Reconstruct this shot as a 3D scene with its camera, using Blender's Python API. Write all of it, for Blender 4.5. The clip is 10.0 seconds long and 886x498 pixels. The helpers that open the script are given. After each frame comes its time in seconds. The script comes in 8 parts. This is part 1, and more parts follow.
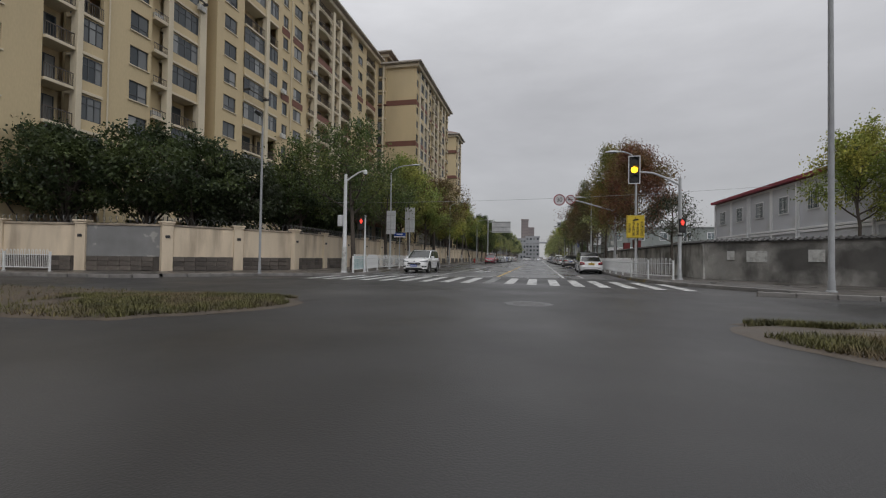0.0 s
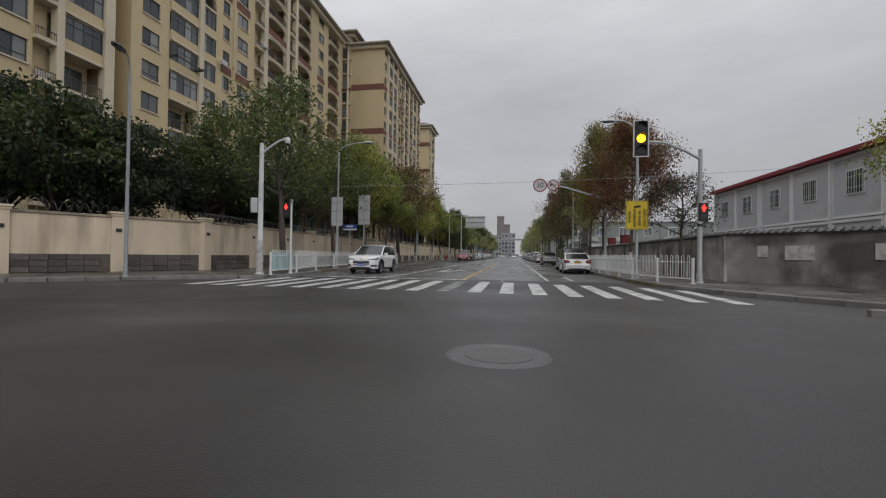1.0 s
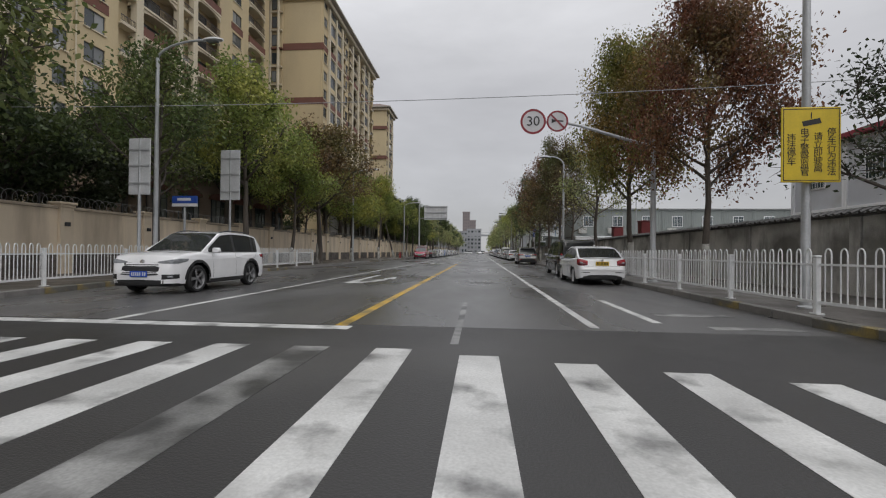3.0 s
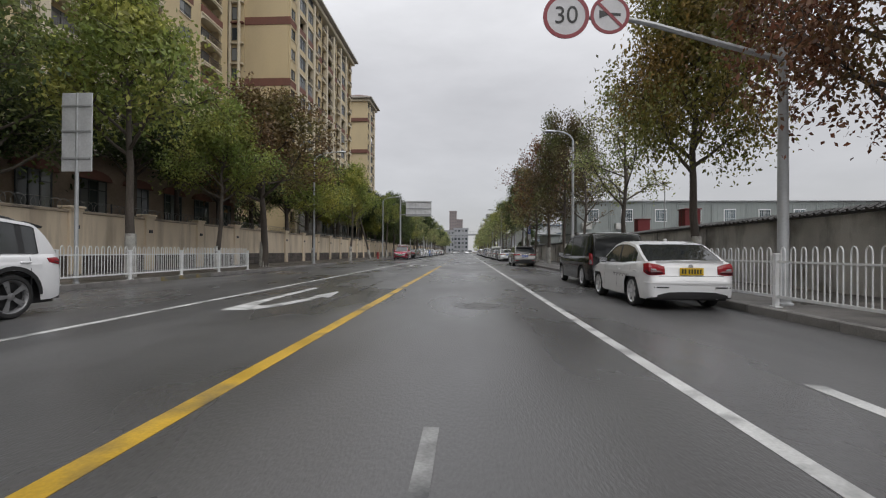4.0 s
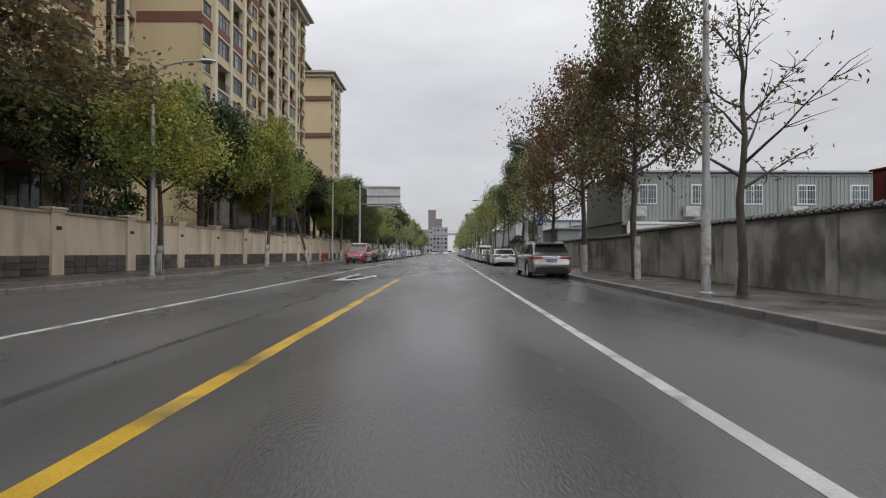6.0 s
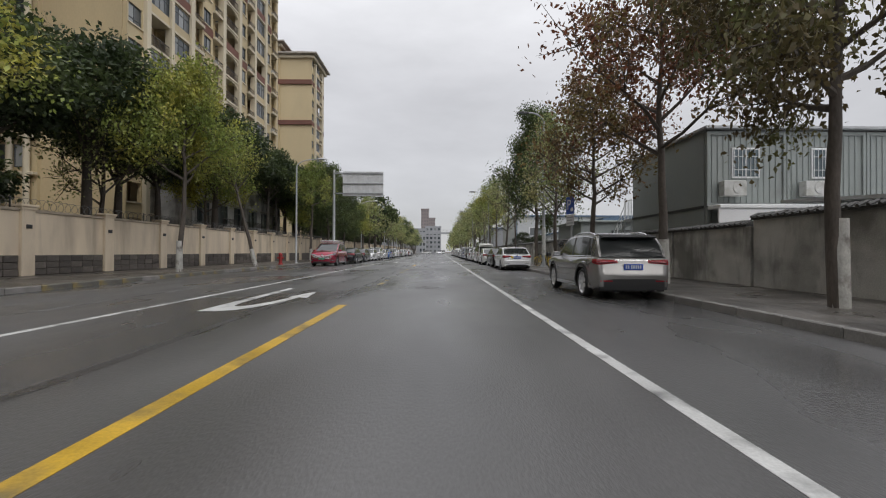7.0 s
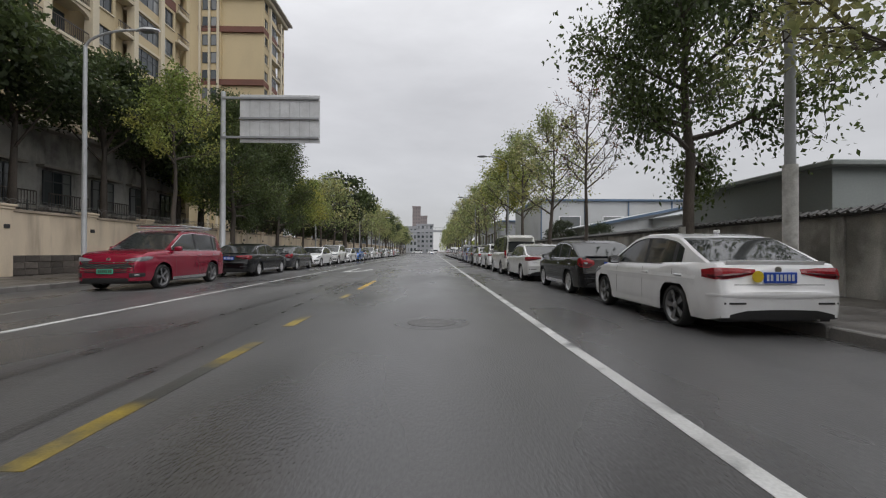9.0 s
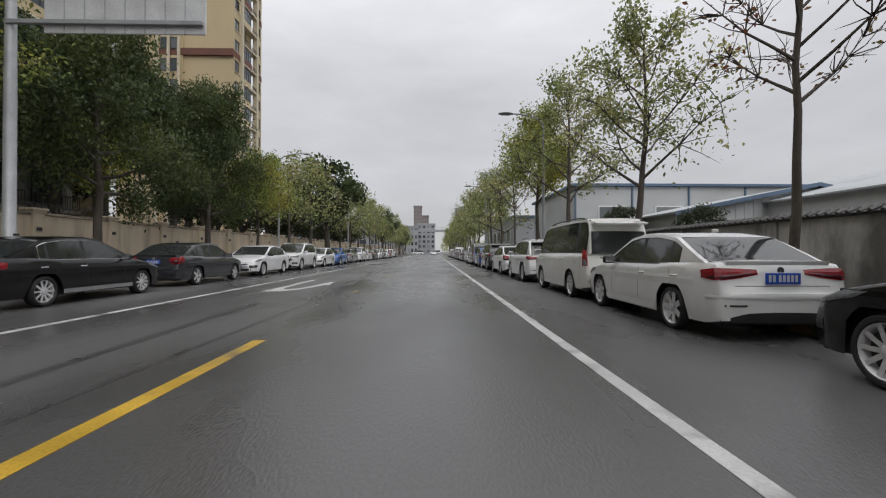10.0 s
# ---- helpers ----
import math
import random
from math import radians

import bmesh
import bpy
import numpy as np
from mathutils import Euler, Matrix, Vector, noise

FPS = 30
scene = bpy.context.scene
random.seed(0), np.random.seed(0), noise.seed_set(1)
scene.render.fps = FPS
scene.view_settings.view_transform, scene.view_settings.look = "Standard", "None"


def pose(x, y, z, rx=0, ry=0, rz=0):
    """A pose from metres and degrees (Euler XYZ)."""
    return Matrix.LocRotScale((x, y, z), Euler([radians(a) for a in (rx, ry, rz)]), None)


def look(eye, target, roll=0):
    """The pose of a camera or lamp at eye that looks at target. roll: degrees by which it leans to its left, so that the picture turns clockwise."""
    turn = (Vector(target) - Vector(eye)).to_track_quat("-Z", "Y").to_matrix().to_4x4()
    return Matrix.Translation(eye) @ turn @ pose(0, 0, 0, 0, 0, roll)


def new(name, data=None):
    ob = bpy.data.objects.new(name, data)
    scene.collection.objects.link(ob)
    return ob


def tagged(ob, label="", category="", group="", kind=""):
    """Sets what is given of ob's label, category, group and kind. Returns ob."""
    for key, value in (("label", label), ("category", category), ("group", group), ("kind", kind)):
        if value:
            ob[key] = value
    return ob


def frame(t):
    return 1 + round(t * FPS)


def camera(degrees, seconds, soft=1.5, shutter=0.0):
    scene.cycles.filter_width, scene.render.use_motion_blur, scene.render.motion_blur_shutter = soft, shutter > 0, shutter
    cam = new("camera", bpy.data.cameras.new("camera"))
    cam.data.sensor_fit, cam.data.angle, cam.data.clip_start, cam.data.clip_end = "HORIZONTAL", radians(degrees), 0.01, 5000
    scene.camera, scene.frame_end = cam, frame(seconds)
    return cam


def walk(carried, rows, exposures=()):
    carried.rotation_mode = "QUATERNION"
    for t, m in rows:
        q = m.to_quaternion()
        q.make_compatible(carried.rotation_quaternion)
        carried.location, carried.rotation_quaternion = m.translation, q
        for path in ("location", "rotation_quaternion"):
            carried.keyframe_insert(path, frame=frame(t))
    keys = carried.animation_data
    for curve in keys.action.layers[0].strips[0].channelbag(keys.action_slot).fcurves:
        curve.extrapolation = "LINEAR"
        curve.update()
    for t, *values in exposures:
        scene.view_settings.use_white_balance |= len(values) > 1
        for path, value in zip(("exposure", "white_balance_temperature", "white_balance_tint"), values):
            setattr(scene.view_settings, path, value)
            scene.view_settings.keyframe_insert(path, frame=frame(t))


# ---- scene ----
cam = camera(92.0, 10.0, 1.15)
EYE = 1.12
# seconds, x, y, yaw, pitch, roll
ROWS = [
    (0, 0.399, 0.000, 12.576, 1.103, -0.82),
    (0.5, 0.373, 2.907, 10.911, 0.907, -0.82),
    (1, 0.329, 5.934, 9.425, 0.758, -0.80),
    (1.5, 0.268, 9.080, 8.114, 0.651, -0.80),
    (2, 0.207, 12.335, 6.943, 0.555, -0.78),
    (2.5, 0.158, 15.680, 5.880, 0.445, -0.70),
    (3, 0.118, 19.046, 4.908, 0.356, -0.55),
    (3.5, 0.077, 22.386, 4.013, 0.322, -0.40),
    (4, 0.038, 25.781, 3.173, 0.338, -0.30),
    (4.5, 0.001, 29.336, 2.367, 0.389, -0.25),
    (5, -0.023, 33.077, 1.613, 0.444, -0.221),
    (5.5, -0.019, 36.963, 0.959, 0.462, -0.232),
    (6, 0.015, 40.984, 0.426, 0.426, -0.232),
    (6.5, 0.055, 45.191, -0.033, 0.380, -0.220),
    (7, 0.075, 49.641, -0.468, 0.367, -0.197),
    (7.5, 0.086, 54.347, -0.864, 0.375, -0.171),
    (8, 0.110, 59.305, -1.183, 0.368, -0.150),
    (8.5, 0.156, 64.476, -1.394, 0.340, -0.135),
    (9, 0.204, 69.776, -1.480, 0.322, -0.118),
    (9.5, 0.239, 75.134, -1.429, 0.342, -0.090),
    (10, 0.259, 80.534, -1.238, 0.406, -0.050),
]
walk(cam, [(t, pose(x, y, EYE, 90 + pitch, roll, yaw)) for t, x, y, yaw, pitch, roll in ROWS], exposures=((0.0, -0.36), (2.5, -0.28), (4.2, 0.0), (7.0, 0.06), (10.0, 0.0)))

# ---- light: an overcast sky, brighter towards the zenith, and a wide veiled sun ----
world = bpy.data.worlds.new("overcast")
scene.world = world
world.use_nodes = True
wn, wl = world.node_tree.nodes, world.node_tree.links
wn.clear()


def wnode(kind, **values):
    n = wn.new(kind)
    for k, v in values.items():
        n.inputs[k].default_value = v
    return n


w_co = wnode("ShaderNodeTexCoord")
w_sep = wnode("ShaderNodeSeparateXYZ")
wl.new(w_co.outputs["Generated"], w_sep.inputs[0])
w_up = wnode("ShaderNodeMath")
w_up.operation = "MAXIMUM"
w_up.inputs[1].default_value = 0.0
wl.new(w_sep.outputs["Z"], w_up.inputs[0])
w_grad = wnode("ShaderNodeValToRGB")
w_grad.color_ramp.elements[0].position, w_grad.color_ramp.elements[0].color = 0.0, (0.50, 0.50, 0.515, 1)
w_grad.color_ramp.elements[1].position, w_grad.color_ramp.elements[1].color = 1.0, (1.55, 1.56, 1.60, 1)
mid = w_grad.color_ramp.elements.new(0.35)
mid.color = (0.62, 0.62, 0.645, 1)
wl.new(w_up.outputs[0], w_grad.inputs[0])
w_map = wnode("ShaderNodeMapping")
w_map.inputs["Scale"].default_value = (1.6, 1.6, 5.0)
wl.new(w_co.outputs["Generated"], w_map.inputs[0])
w_cloud = wnode("ShaderNodeTexNoise", Scale=1.7, Detail=5.0, Roughness=0.55)
wl.new(w_map.outputs[0], w_cloud.inputs["Vector"])
w_var = wnode("ShaderNodeMapRange")
w_var.inputs["From Min"].default_value, w_var.inputs["From Max"].default_value = 0.3, 0.7
w_var.inputs["To Min"].default_value, w_var.inputs["To Max"].default_value = 0.90, 1.10
wl.new(w_cloud.outputs["Fac"], w_var.inputs["Value"])
w_mul = wnode("ShaderNodeVectorMath")
w_mul.operation = "SCALE"
wl.new(w_grad.outputs[0], w_mul.inputs[0])
wl.new(w_var.outputs[0], w_mul.inputs["Scale"])
w_sky = wnode("ShaderNodeTexSky")
w_sky.sky_type, w_sky.sun_disc = "NISHITA", False
w_sky.sun_elevation, w_sky.sun_rotation = radians(42), radians(150)
w_bg1, w_bg2 = wnode("ShaderNodeBackground", Strength=1.0), wnode("ShaderNodeBackground", Strength=0.008)
wl.new(w_mul.outputs[0], w_bg1.inputs[0])
wl.new(w_sky.outputs[0], w_bg2.inputs[0])
w_add = wnode("ShaderNodeAddShader")
wl.new(w_bg1.outputs[0], w_add.inputs[0])
wl.new(w_bg2.outputs[0], w_add.inputs[1])
wl.new(w_add.outputs[0], wnode("ShaderNodeOutputWorld").inputs[0])

sun = new("sun", bpy.data.lights.new("sun", "SUN"))
sun.data.energy, sun.data.angle, sun.data.color = 0.7, radians(40), (1.0, 0.97, 0.93)
sun.matrix_world = look((0, 0, 60), (-30, 50, 0))

# ---- materials ----
def surf(name, color, rough=0.6, vary=0.18, scale=3.0, fine=40.0, bump=0.15, metal=0.0, stain=None, stain_scale=0.6,
         stain_at=(0.5, 0.7), rough_vary=0.1, island=0.0, per_object=0.0, coat=0.0, stretch=(1, 1, 1), spec=0.5,
         streak=None, streak_size=(1.6, 1.6, 0.14), streak_at=(0.5, 0.68)):
    """A node material: base colour with coarse and fine variation, stains, gloss variation and fine relief."""
    m = bpy.data.materials.new(name)
    m.use_nodes = True
    nt = m.node_tree
    ns, ln = nt.nodes, nt.links
    bsdf = ns["Principled BSDF"]
    co = ns.new("ShaderNodeTexCoord")
    mp = ns.new("ShaderNodeMapping")
    mp.inputs["Scale"].default_value = stretch
    ln.new(co.outputs["Object"], mp.inputs[0])

    def noise_at(s, detail=4.0):
        n = ns.new("ShaderNodeTexNoise")
        n.inputs["Scale"].default_value, n.inputs["Detail"].default_value = s, detail
        ln.new(mp.outputs[0], n.inputs["Vector"])
        return n.outputs["Fac"]

    def span(sock, lo, hi, a=0.3, b=0.7):
        r = ns.new("ShaderNodeMapRange")
        for k, v in (("From Min", a), ("From Max", b), ("To Min", lo), ("To Max", hi)):
            r.inputs[k].default_value = v
        ln.new(sock, r.inputs["Value"])
        return r.outputs[0]

    def times(a, b):
        x = ns.new("ShaderNodeMath")
        x.operation = "MULTIPLY"
        ln.new(a, x.inputs[0])
        ln.new(b, x.inputs[1])
        return x.outputs[0]

    coarse, grain = noise_at(scale), noise_at(fine, 2.0)
    f = times(span(coarse, 1 - vary, 1 + vary), span(grain, 1 - vary * 0.5, 1 + vary * 0.5))
    if island:
        g = ns.new("ShaderNodeNewGeometry")
        f = times(f, span(g.outputs["Random Per Island"], 1 - island, 1 + island, 0, 1))
    if per_object:
        o = ns.new("ShaderNodeObjectInfo")
        f = times(f, span(o.outputs["Random"], 1 - per_object, 1 + per_object, 0, 1))
    base = ns.new("ShaderNodeRGB")
    base.outputs[0].default_value = (*color, 1)
    col = base.outputs[0]
    if stain:
        mx = ns.new("ShaderNodeMix")
        mx.data_type = "RGBA"
        ln.new(span(noise_at(stain_scale, 6.0), 0, 1, *stain_at), mx.inputs["Factor"])
        ln.new(col, mx.inputs["A"])
        mx.inputs["B"].default_value = (*stain, 1)
        col = mx.outputs["Result"]
    if streak:
        mp2, n2, mx2 = ns.new("ShaderNodeMapping"), ns.new("ShaderNodeTexNoise"), ns.new("ShaderNodeMix")
        mp2.inputs["Scale"].default_value, mp2.inputs["Location"].default_value = streak_size, (3.7, 1.9, 0.4)
        n2.inputs["Scale"].default_value, n2.inputs["Detail"].default_value, n2.inputs["Roughness"].default_value = 1.0, 7.0, 0.62
        mx2.data_type = "RGBA"
        ln.new(co.outputs["Object"], mp2.inputs[0])
        ln.new(mp2.outputs[0], n2.inputs["Vector"])
        ln.new(span(n2.outputs["Fac"], 0, 0.85, *streak_at), mx2.inputs["Factor"])
        ln.new(col, mx2.inputs["A"])
        mx2.inputs["B"].default_value = (*streak, 1)
        col = mx2.outputs["Result"]
    sc = ns.new("ShaderNodeVectorMath")
    sc.operation = "SCALE"
    ln.new(col, sc.inputs[0])
    ln.new(f, sc.inputs["Scale"])
    ln.new(sc.outputs[0], bsdf.inputs["Base Color"])
    ln.new(span(coarse, max(0.03, rough - rough_vary), min(1, rough + rough_vary)), bsdf.inputs["Roughness"])
    bsdf.inputs["Metallic"].default_value = metal
    bsdf.inputs["Coat Weight"].default_value = coat
    bsdf.inputs["Coat Roughness"].default_value = 0.06
    bsdf.inputs["Specular IOR Level"].default_value = spec
    if bump:
        b = ns.new("ShaderNodeBump")
        b.inputs["Strength"].default_value, b.inputs["Distance"].default_value = bump, 0.02
        ln.new(grain, b.inputs["Height"])
        ln.new(b.outputs[0], bsdf.inputs["Normal"])
    return m


def leafy(name, color, stain=None, island=0.45):
    """Leaves: a soft gloss, and light that comes through them."""
    m = surf(name, color, rough=0.5, vary=0.3, scale=0.5, fine=8, bump=0, island=island, stain=stain, stain_scale=0.5, stain_at=(0.44, 0.6))
    nt = m.node_tree
    b = nt.nodes["Principled BSDF"]
    out = nt.nodes["Material Output"]
    t, mx = nt.nodes.new("ShaderNodeBsdfTranslucent"), nt.nodes.new("ShaderNodeMixShader")
    mx.inputs[0].default_value = 0.42
    nt.links.new(b.inputs["Base Color"].links[0].from_socket, t.inputs[0])
    nt.links.new(b.outputs[0], mx.inputs[1])
    nt.links.new(t.outputs[0], mx.inputs[2])
    nt.links.new(mx.outputs[0], out.inputs[0])
    return m


def glow(name, color, strength):
    m = bpy.data.materials.new(name)
    m.use_nodes = True
    b = m.node_tree.nodes["Principled BSDF"]
    b.inputs["Base Color"].default_value = (*color, 1)
    b.inputs["Emission Color"].default_value = (*color, 1)
    b.inputs["Emission Strength"].default_value = strength
    return m


def window_glass(name, dark, light, share=0.35):
    """Reflecting panes, some with pale curtains behind them."""
    m = surf(name, dark, rough=0.08, vary=0.1, scale=1.0, fine=6, bump=0.02, rough_vary=0.03)
    nt = m.node_tree
    o = nt.nodes.new("ShaderNodeObjectInfo")
    r = nt.nodes.new("ShaderNodeValToRGB")
    e = r.color_ramp.elements
    e[0].position, e[0].color = 1 - share - 0.3, (*dark, 1)
    e[1].position, e[1].color = 1.0, (*light, 1)
    nt.links.new(o.outputs["Random"], r.inputs[0])
    nt.links.new(r.outputs[0], nt.nodes["Principled BSDF"].inputs["Base Color"])
    return m


ASPHALT_DARK = surf("dark_crossing_asphalt", (0.040, 0.039, 0.039), rough=0.46, vary=0.25, scale=0.3, fine=55, bump=0.25, rough_vary=0.14,
                    stain=(0.062, 0.060, 0.058), stain_scale=0.2, stain_at=(0.48, 0.66), spec=0.35)
ASPHALT = surf("wet_asphalt", (0.100, 0.098, 0.098), rough=0.32, vary=0.25, scale=0.35, fine=55, bump=0.2, rough_vary=0.18,
               stain=(0.062, 0.061, 0.061), stain_scale=0.25, stain_at=(0.47, 0.66), stretch=(1, 0.35, 1))
ASPHALT_PATCH = surf("tar_patch", (0.064, 0.062, 0.062), rough=0.32, vary=0.2, scale=1.2, fine=60, bump=0.2, rough_vary=0.12)
PAVING = surf("paving", (0.110, 0.100, 0.090), rough=0.40, vary=0.3, scale=0.8, fine=30, bump=0.35, rough_vary=0.18, stain=(0.052, 0.047, 0.042), stain_scale=0.5, stain_at=(0.46, 0.6), streak=(0.045, 0.036, 0.028), streak_size=(1.7, 0.8, 1.0), streak_at=(0.52, 0.66))
KERB = surf("kerb_stone", (0.20, 0.19, 0.18), rough=0.55, vary=0.25, scale=2, fine=40, bump=0.2, stain=(0.09, 0.085, 0.08), stain_scale=1.2, per_object=0.15)
KERB_YELLOW = surf("kerb_yellow_worn", (0.30, 0.22, 0.06), rough=0.6, vary=0.2, scale=3, fine=30, stain=(0.12, 0.115, 0.10), stain_scale=1.7, stain_at=(0.36, 0.52))
LINE_WHITE = surf("road_paint_white", (0.52, 0.52, 0.51), rough=0.45, vary=0.2, scale=1.5, fine=45, bump=0.1, stain=(0.10, 0.10, 0.10), stain_scale=2.2, stain_at=(0.52, 0.72))
# worn paint; also the colour of one painted reflection streak
LINE_WORN_OR_SHEEN = surf("road_paint_worn_or_sheen", (0.24, 0.24, 0.235), rough=0.4, vary=0.3, scale=1.5, fine=45, bump=0.1, stain=(0.06, 0.06, 0.06), stain_scale=1.6, stain_at=(0.42, 0.6))
LINE_YELLOW = surf("road_paint_yellow", (0.50, 0.31, 0.03), rough=0.45, vary=0.25, scale=1.5, fine=45, bump=0.1, stain=(0.12, 0.10, 0.06), stain_scale=1.4, stain_at=(0.52, 0.7))
LINE_YELLOW_WORN = surf("road_paint_yellow_worn", (0.30, 0.22, 0.04), rough=0.4, vary=0.3, scale=1.5, fine=45, bump=0.1, stain=(0.06, 0.06, 0.055), stain_scale=1.0, stain_at=(0.40, 0.52))
STUCCO = surf("beige_stucco", (0.69, 0.58, 0.44), rough=0.8, vary=0.10, scale=0.7, fine=60, bump=0.15, stain=(0.44, 0.36, 0.27), stain_scale=0.8, stain_at=(0.47, 0.72), stretch=(1.6, 1.6, 0.3), streak=(0.33, 0.27, 0.20), streak_size=(1.8, 1.8, 0.16), streak_at=(0.56, 0.78))
STUCCO_CAP = surf("stucco_cap", (0.36, 0.30, 0.23), rough=0.8, vary=0.2, scale=1.5, fine=50, stain=(0.16, 0.14, 0.12), stain_scale=1.0)
GREY_RENDER = surf("patched_grey_render", (0.22, 0.22, 0.22), rough=0.85, vary=0.15, scale=1.0, fine=40, stain=(0.36, 0.35, 0.33), stain_scale=0.9, stain_at=(0.58, 0.62))
PLINTH = surf("dark_stone_plinth", (0.098, 0.084, 0.073), rough=0.5, vary=0.3, scale=3, fine=30, bump=0.3, per_object=0.35)
CONCRETE = surf("weathered_concrete", (0.50, 0.49, 0.465), rough=0.75, vary=0.24, scale=0.8, fine=35, bump=0.3, stain=(0.20, 0.195, 0.18), stain_scale=0.5, stain_at=(0.48, 0.62), streak=(0.11, 0.105, 0.096), streak_size=(1.0, 1.0, 0.3))
CONCRETE_DARK = surf("dark_stained_concrete", (0.30, 0.29, 0.27), rough=0.8, vary=0.28, scale=0.8, fine=35, bump=0.35, stain=(0.10, 0.096, 0.09), stain_scale=0.5, stain_at=(0.45, 0.58), streak=(0.07, 0.066, 0.06), streak_size=(0.9, 0.9, 0.35))
COPING = surf("dark_tile_coping", (0.07, 0.068, 0.066), rough=0.5, vary=0.3, scale=3, fine=30, per_object=0.3)
PAPER = surf("torn_paper", (0.50, 0.50, 0.48), rough=0.8, vary=0.2, scale=4, fine=40, stain=(0.3, 0.29, 0.27), stain_scale=5)
FENCE_WHITE = surf("white_fence_paint", (0.72, 0.73, 0.73), rough=0.4, vary=0.1, scale=3, fine=30, bump=0.05, stain=(0.45, 0.45, 0.44), stain_scale=3.0, stain_at=(0.6, 0.8))
TEAL_SHEET = surf("pale_teal_sheet", (0.20, 0.42, 0.43), rough=0.45, vary=0.1, scale=2, fine=20, bump=0.03)
STEEL_GALV = surf("galvanised_steel", (0.42, 0.43, 0.44), rough=0.45, vary=0.12, scale=3, fine=25, metal=0.35, bump=0.05)
POLE_WHITE = surf("white_pole_paint", (0.62, 0.63, 0.64), rough=0.4, vary=0.1, scale=2, fine=25, bump=0.05, stain=(0.35, 0.34, 0.33), stain_scale=2, stain_at=(0.6, 0.8))
POLE_GREY = surf("grey_pole_paint", (0.30, 0.31, 0.32), rough=0.45, vary=0.12, scale=2, fine=25, bump=0.05)
WIRE = surf("razor_wire_steel", (0.20, 0.20, 0.20), rough=0.5, vary=0.2, metal=0.4, bump=0)
DARK_METAL = surf("dark_metal", (0.035, 0.035, 0.037), rough=0.45, vary=0.15, scale=4, fine=40, bump=0.05)
IRON_COVER = surf("worn_iron_cover", (0.078, 0.075, 0.072), rough=0.45, vary=0.25, scale=6, fine=45, bump=0.4)
BLACK_PLASTIC = surf("black_plastic", (0.018, 0.018, 0.019), rough=0.5, vary=0.15, scale=5, fine=60, bump=0.05)
RUBBER = surf("tyre_rubber", (0.018, 0.018, 0.018), rough=0.7, vary=0.2, scale=6, fine=50, bump=0.15)
RIM = surf("alloy_rim", (0.62, 0.62, 0.63), rough=0.35, vary=0.1, scale=8, fine=40, metal=0.2, bump=0.02)
RIM_DARK = surf("dark_rim", (0.20, 0.20, 0.205), rough=0.35, vary=0.1, scale=8, fine=40, metal=0.3, bump=0.02)
CHROME = surf("chrome_trim", (0.68, 0.68, 0.69), rough=0.18, vary=0.05, scale=8, fine=30, metal=0.95, bump=0)
CAR_GLASS = surf("car_glass", (0.032, 0.035, 0.036), rough=0.05, vary=0.1, scale=3, fine=30, bump=0.0, rough_vary=0.02, spec=0.75)
LAMP_DARK = surf("tail_lamp_maroon", (0.07, 0.006, 0.010), rough=0.12, vary=0.3, scale=9, fine=40, bump=0.03)
LAMP_RED = surf("tail_lamp_red", (0.26, 0.011, 0.018), rough=0.15, vary=0.25, scale=9, fine=40, bump=0.03)
LAMP_CLEAR = surf("lamp_clear", (0.20, 0.21, 0.22), rough=0.12, vary=0.3, scale=9, fine=30, bump=0.03)
PLATE_BLUE = surf("plate_blue", (0.018, 0.075, 0.42), rough=0.4, vary=0.08, scale=6, fine=30, bump=0.02)
PLATE_YELLOW = surf("plate_yellow", (0.62, 0.40, 0.02), rough=0.4, vary=0.08, scale=6, fine=30, bump=0.02)
PLATE_GREEN = surf("plate_green", (0.06, 0.36, 0.25), rough=0.4, vary=0.08, scale=6, fine=30, bump=0.02)
PLATE_BAR = surf("plate_bar_pale", (0.6, 0.62, 0.65), rough=0.5, vary=0.05, bump=0)
PLATE_BAR_DARK = surf("plate_bar_dark", (0.05, 0.045, 0.02), rough=0.5, vary=0.05, bump=0)
BARK = surf("grey_brown_bark", (0.085, 0.07, 0.058), rough=0.8, vary=0.35, scale=3, fine=30, bump=0.5, stretch=(1, 1, 0.4))
BARK_LIME = surf("limewashed_bark", (0.42, 0.41, 0.38), rough=0.85, vary=0.25, scale=3, fine=30, bump=0.4, stain=(0.16, 0.14, 0.12), stain_scale=2.5, stain_at=(0.5, 0.62))
LEAF_CAMPHOR = leafy("camphor_leaves", (0.046, 0.068, 0.030), (0.075, 0.098, 0.034))
LEAF_DARK = leafy("dark_evergreen_leaves", (0.045, 0.058, 0.028))
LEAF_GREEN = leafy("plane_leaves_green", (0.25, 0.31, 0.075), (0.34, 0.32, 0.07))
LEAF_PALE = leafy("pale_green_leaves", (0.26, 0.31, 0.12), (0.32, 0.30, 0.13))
LEAF_OLIVE = leafy("olive_green_leaves", (0.105, 0.15, 0.048), (0.14, 0.16, 0.05))
LEAF_YELLOW = leafy("plane_leaves_yellowing", (0.20, 0.205, 0.05), (0.23, 0.15, 0.045))
LEAF_MOSS = leafy("moss_green_leaves", (0.225, 0.29, 0.075), (0.29, 0.29, 0.075))
LEAF_MID = leafy("mid_green_leaves", (0.075, 0.108, 0.038), (0.10, 0.125, 0.042))
LEAF_UMBER = leafy("umber_green_leaves", (0.14, 0.105, 0.05), (0.115, 0.125, 0.045))
LEAF_RED = leafy("autumn_red_leaves", (0.21, 0.085, 0.048), (0.15, 0.115, 0.045))
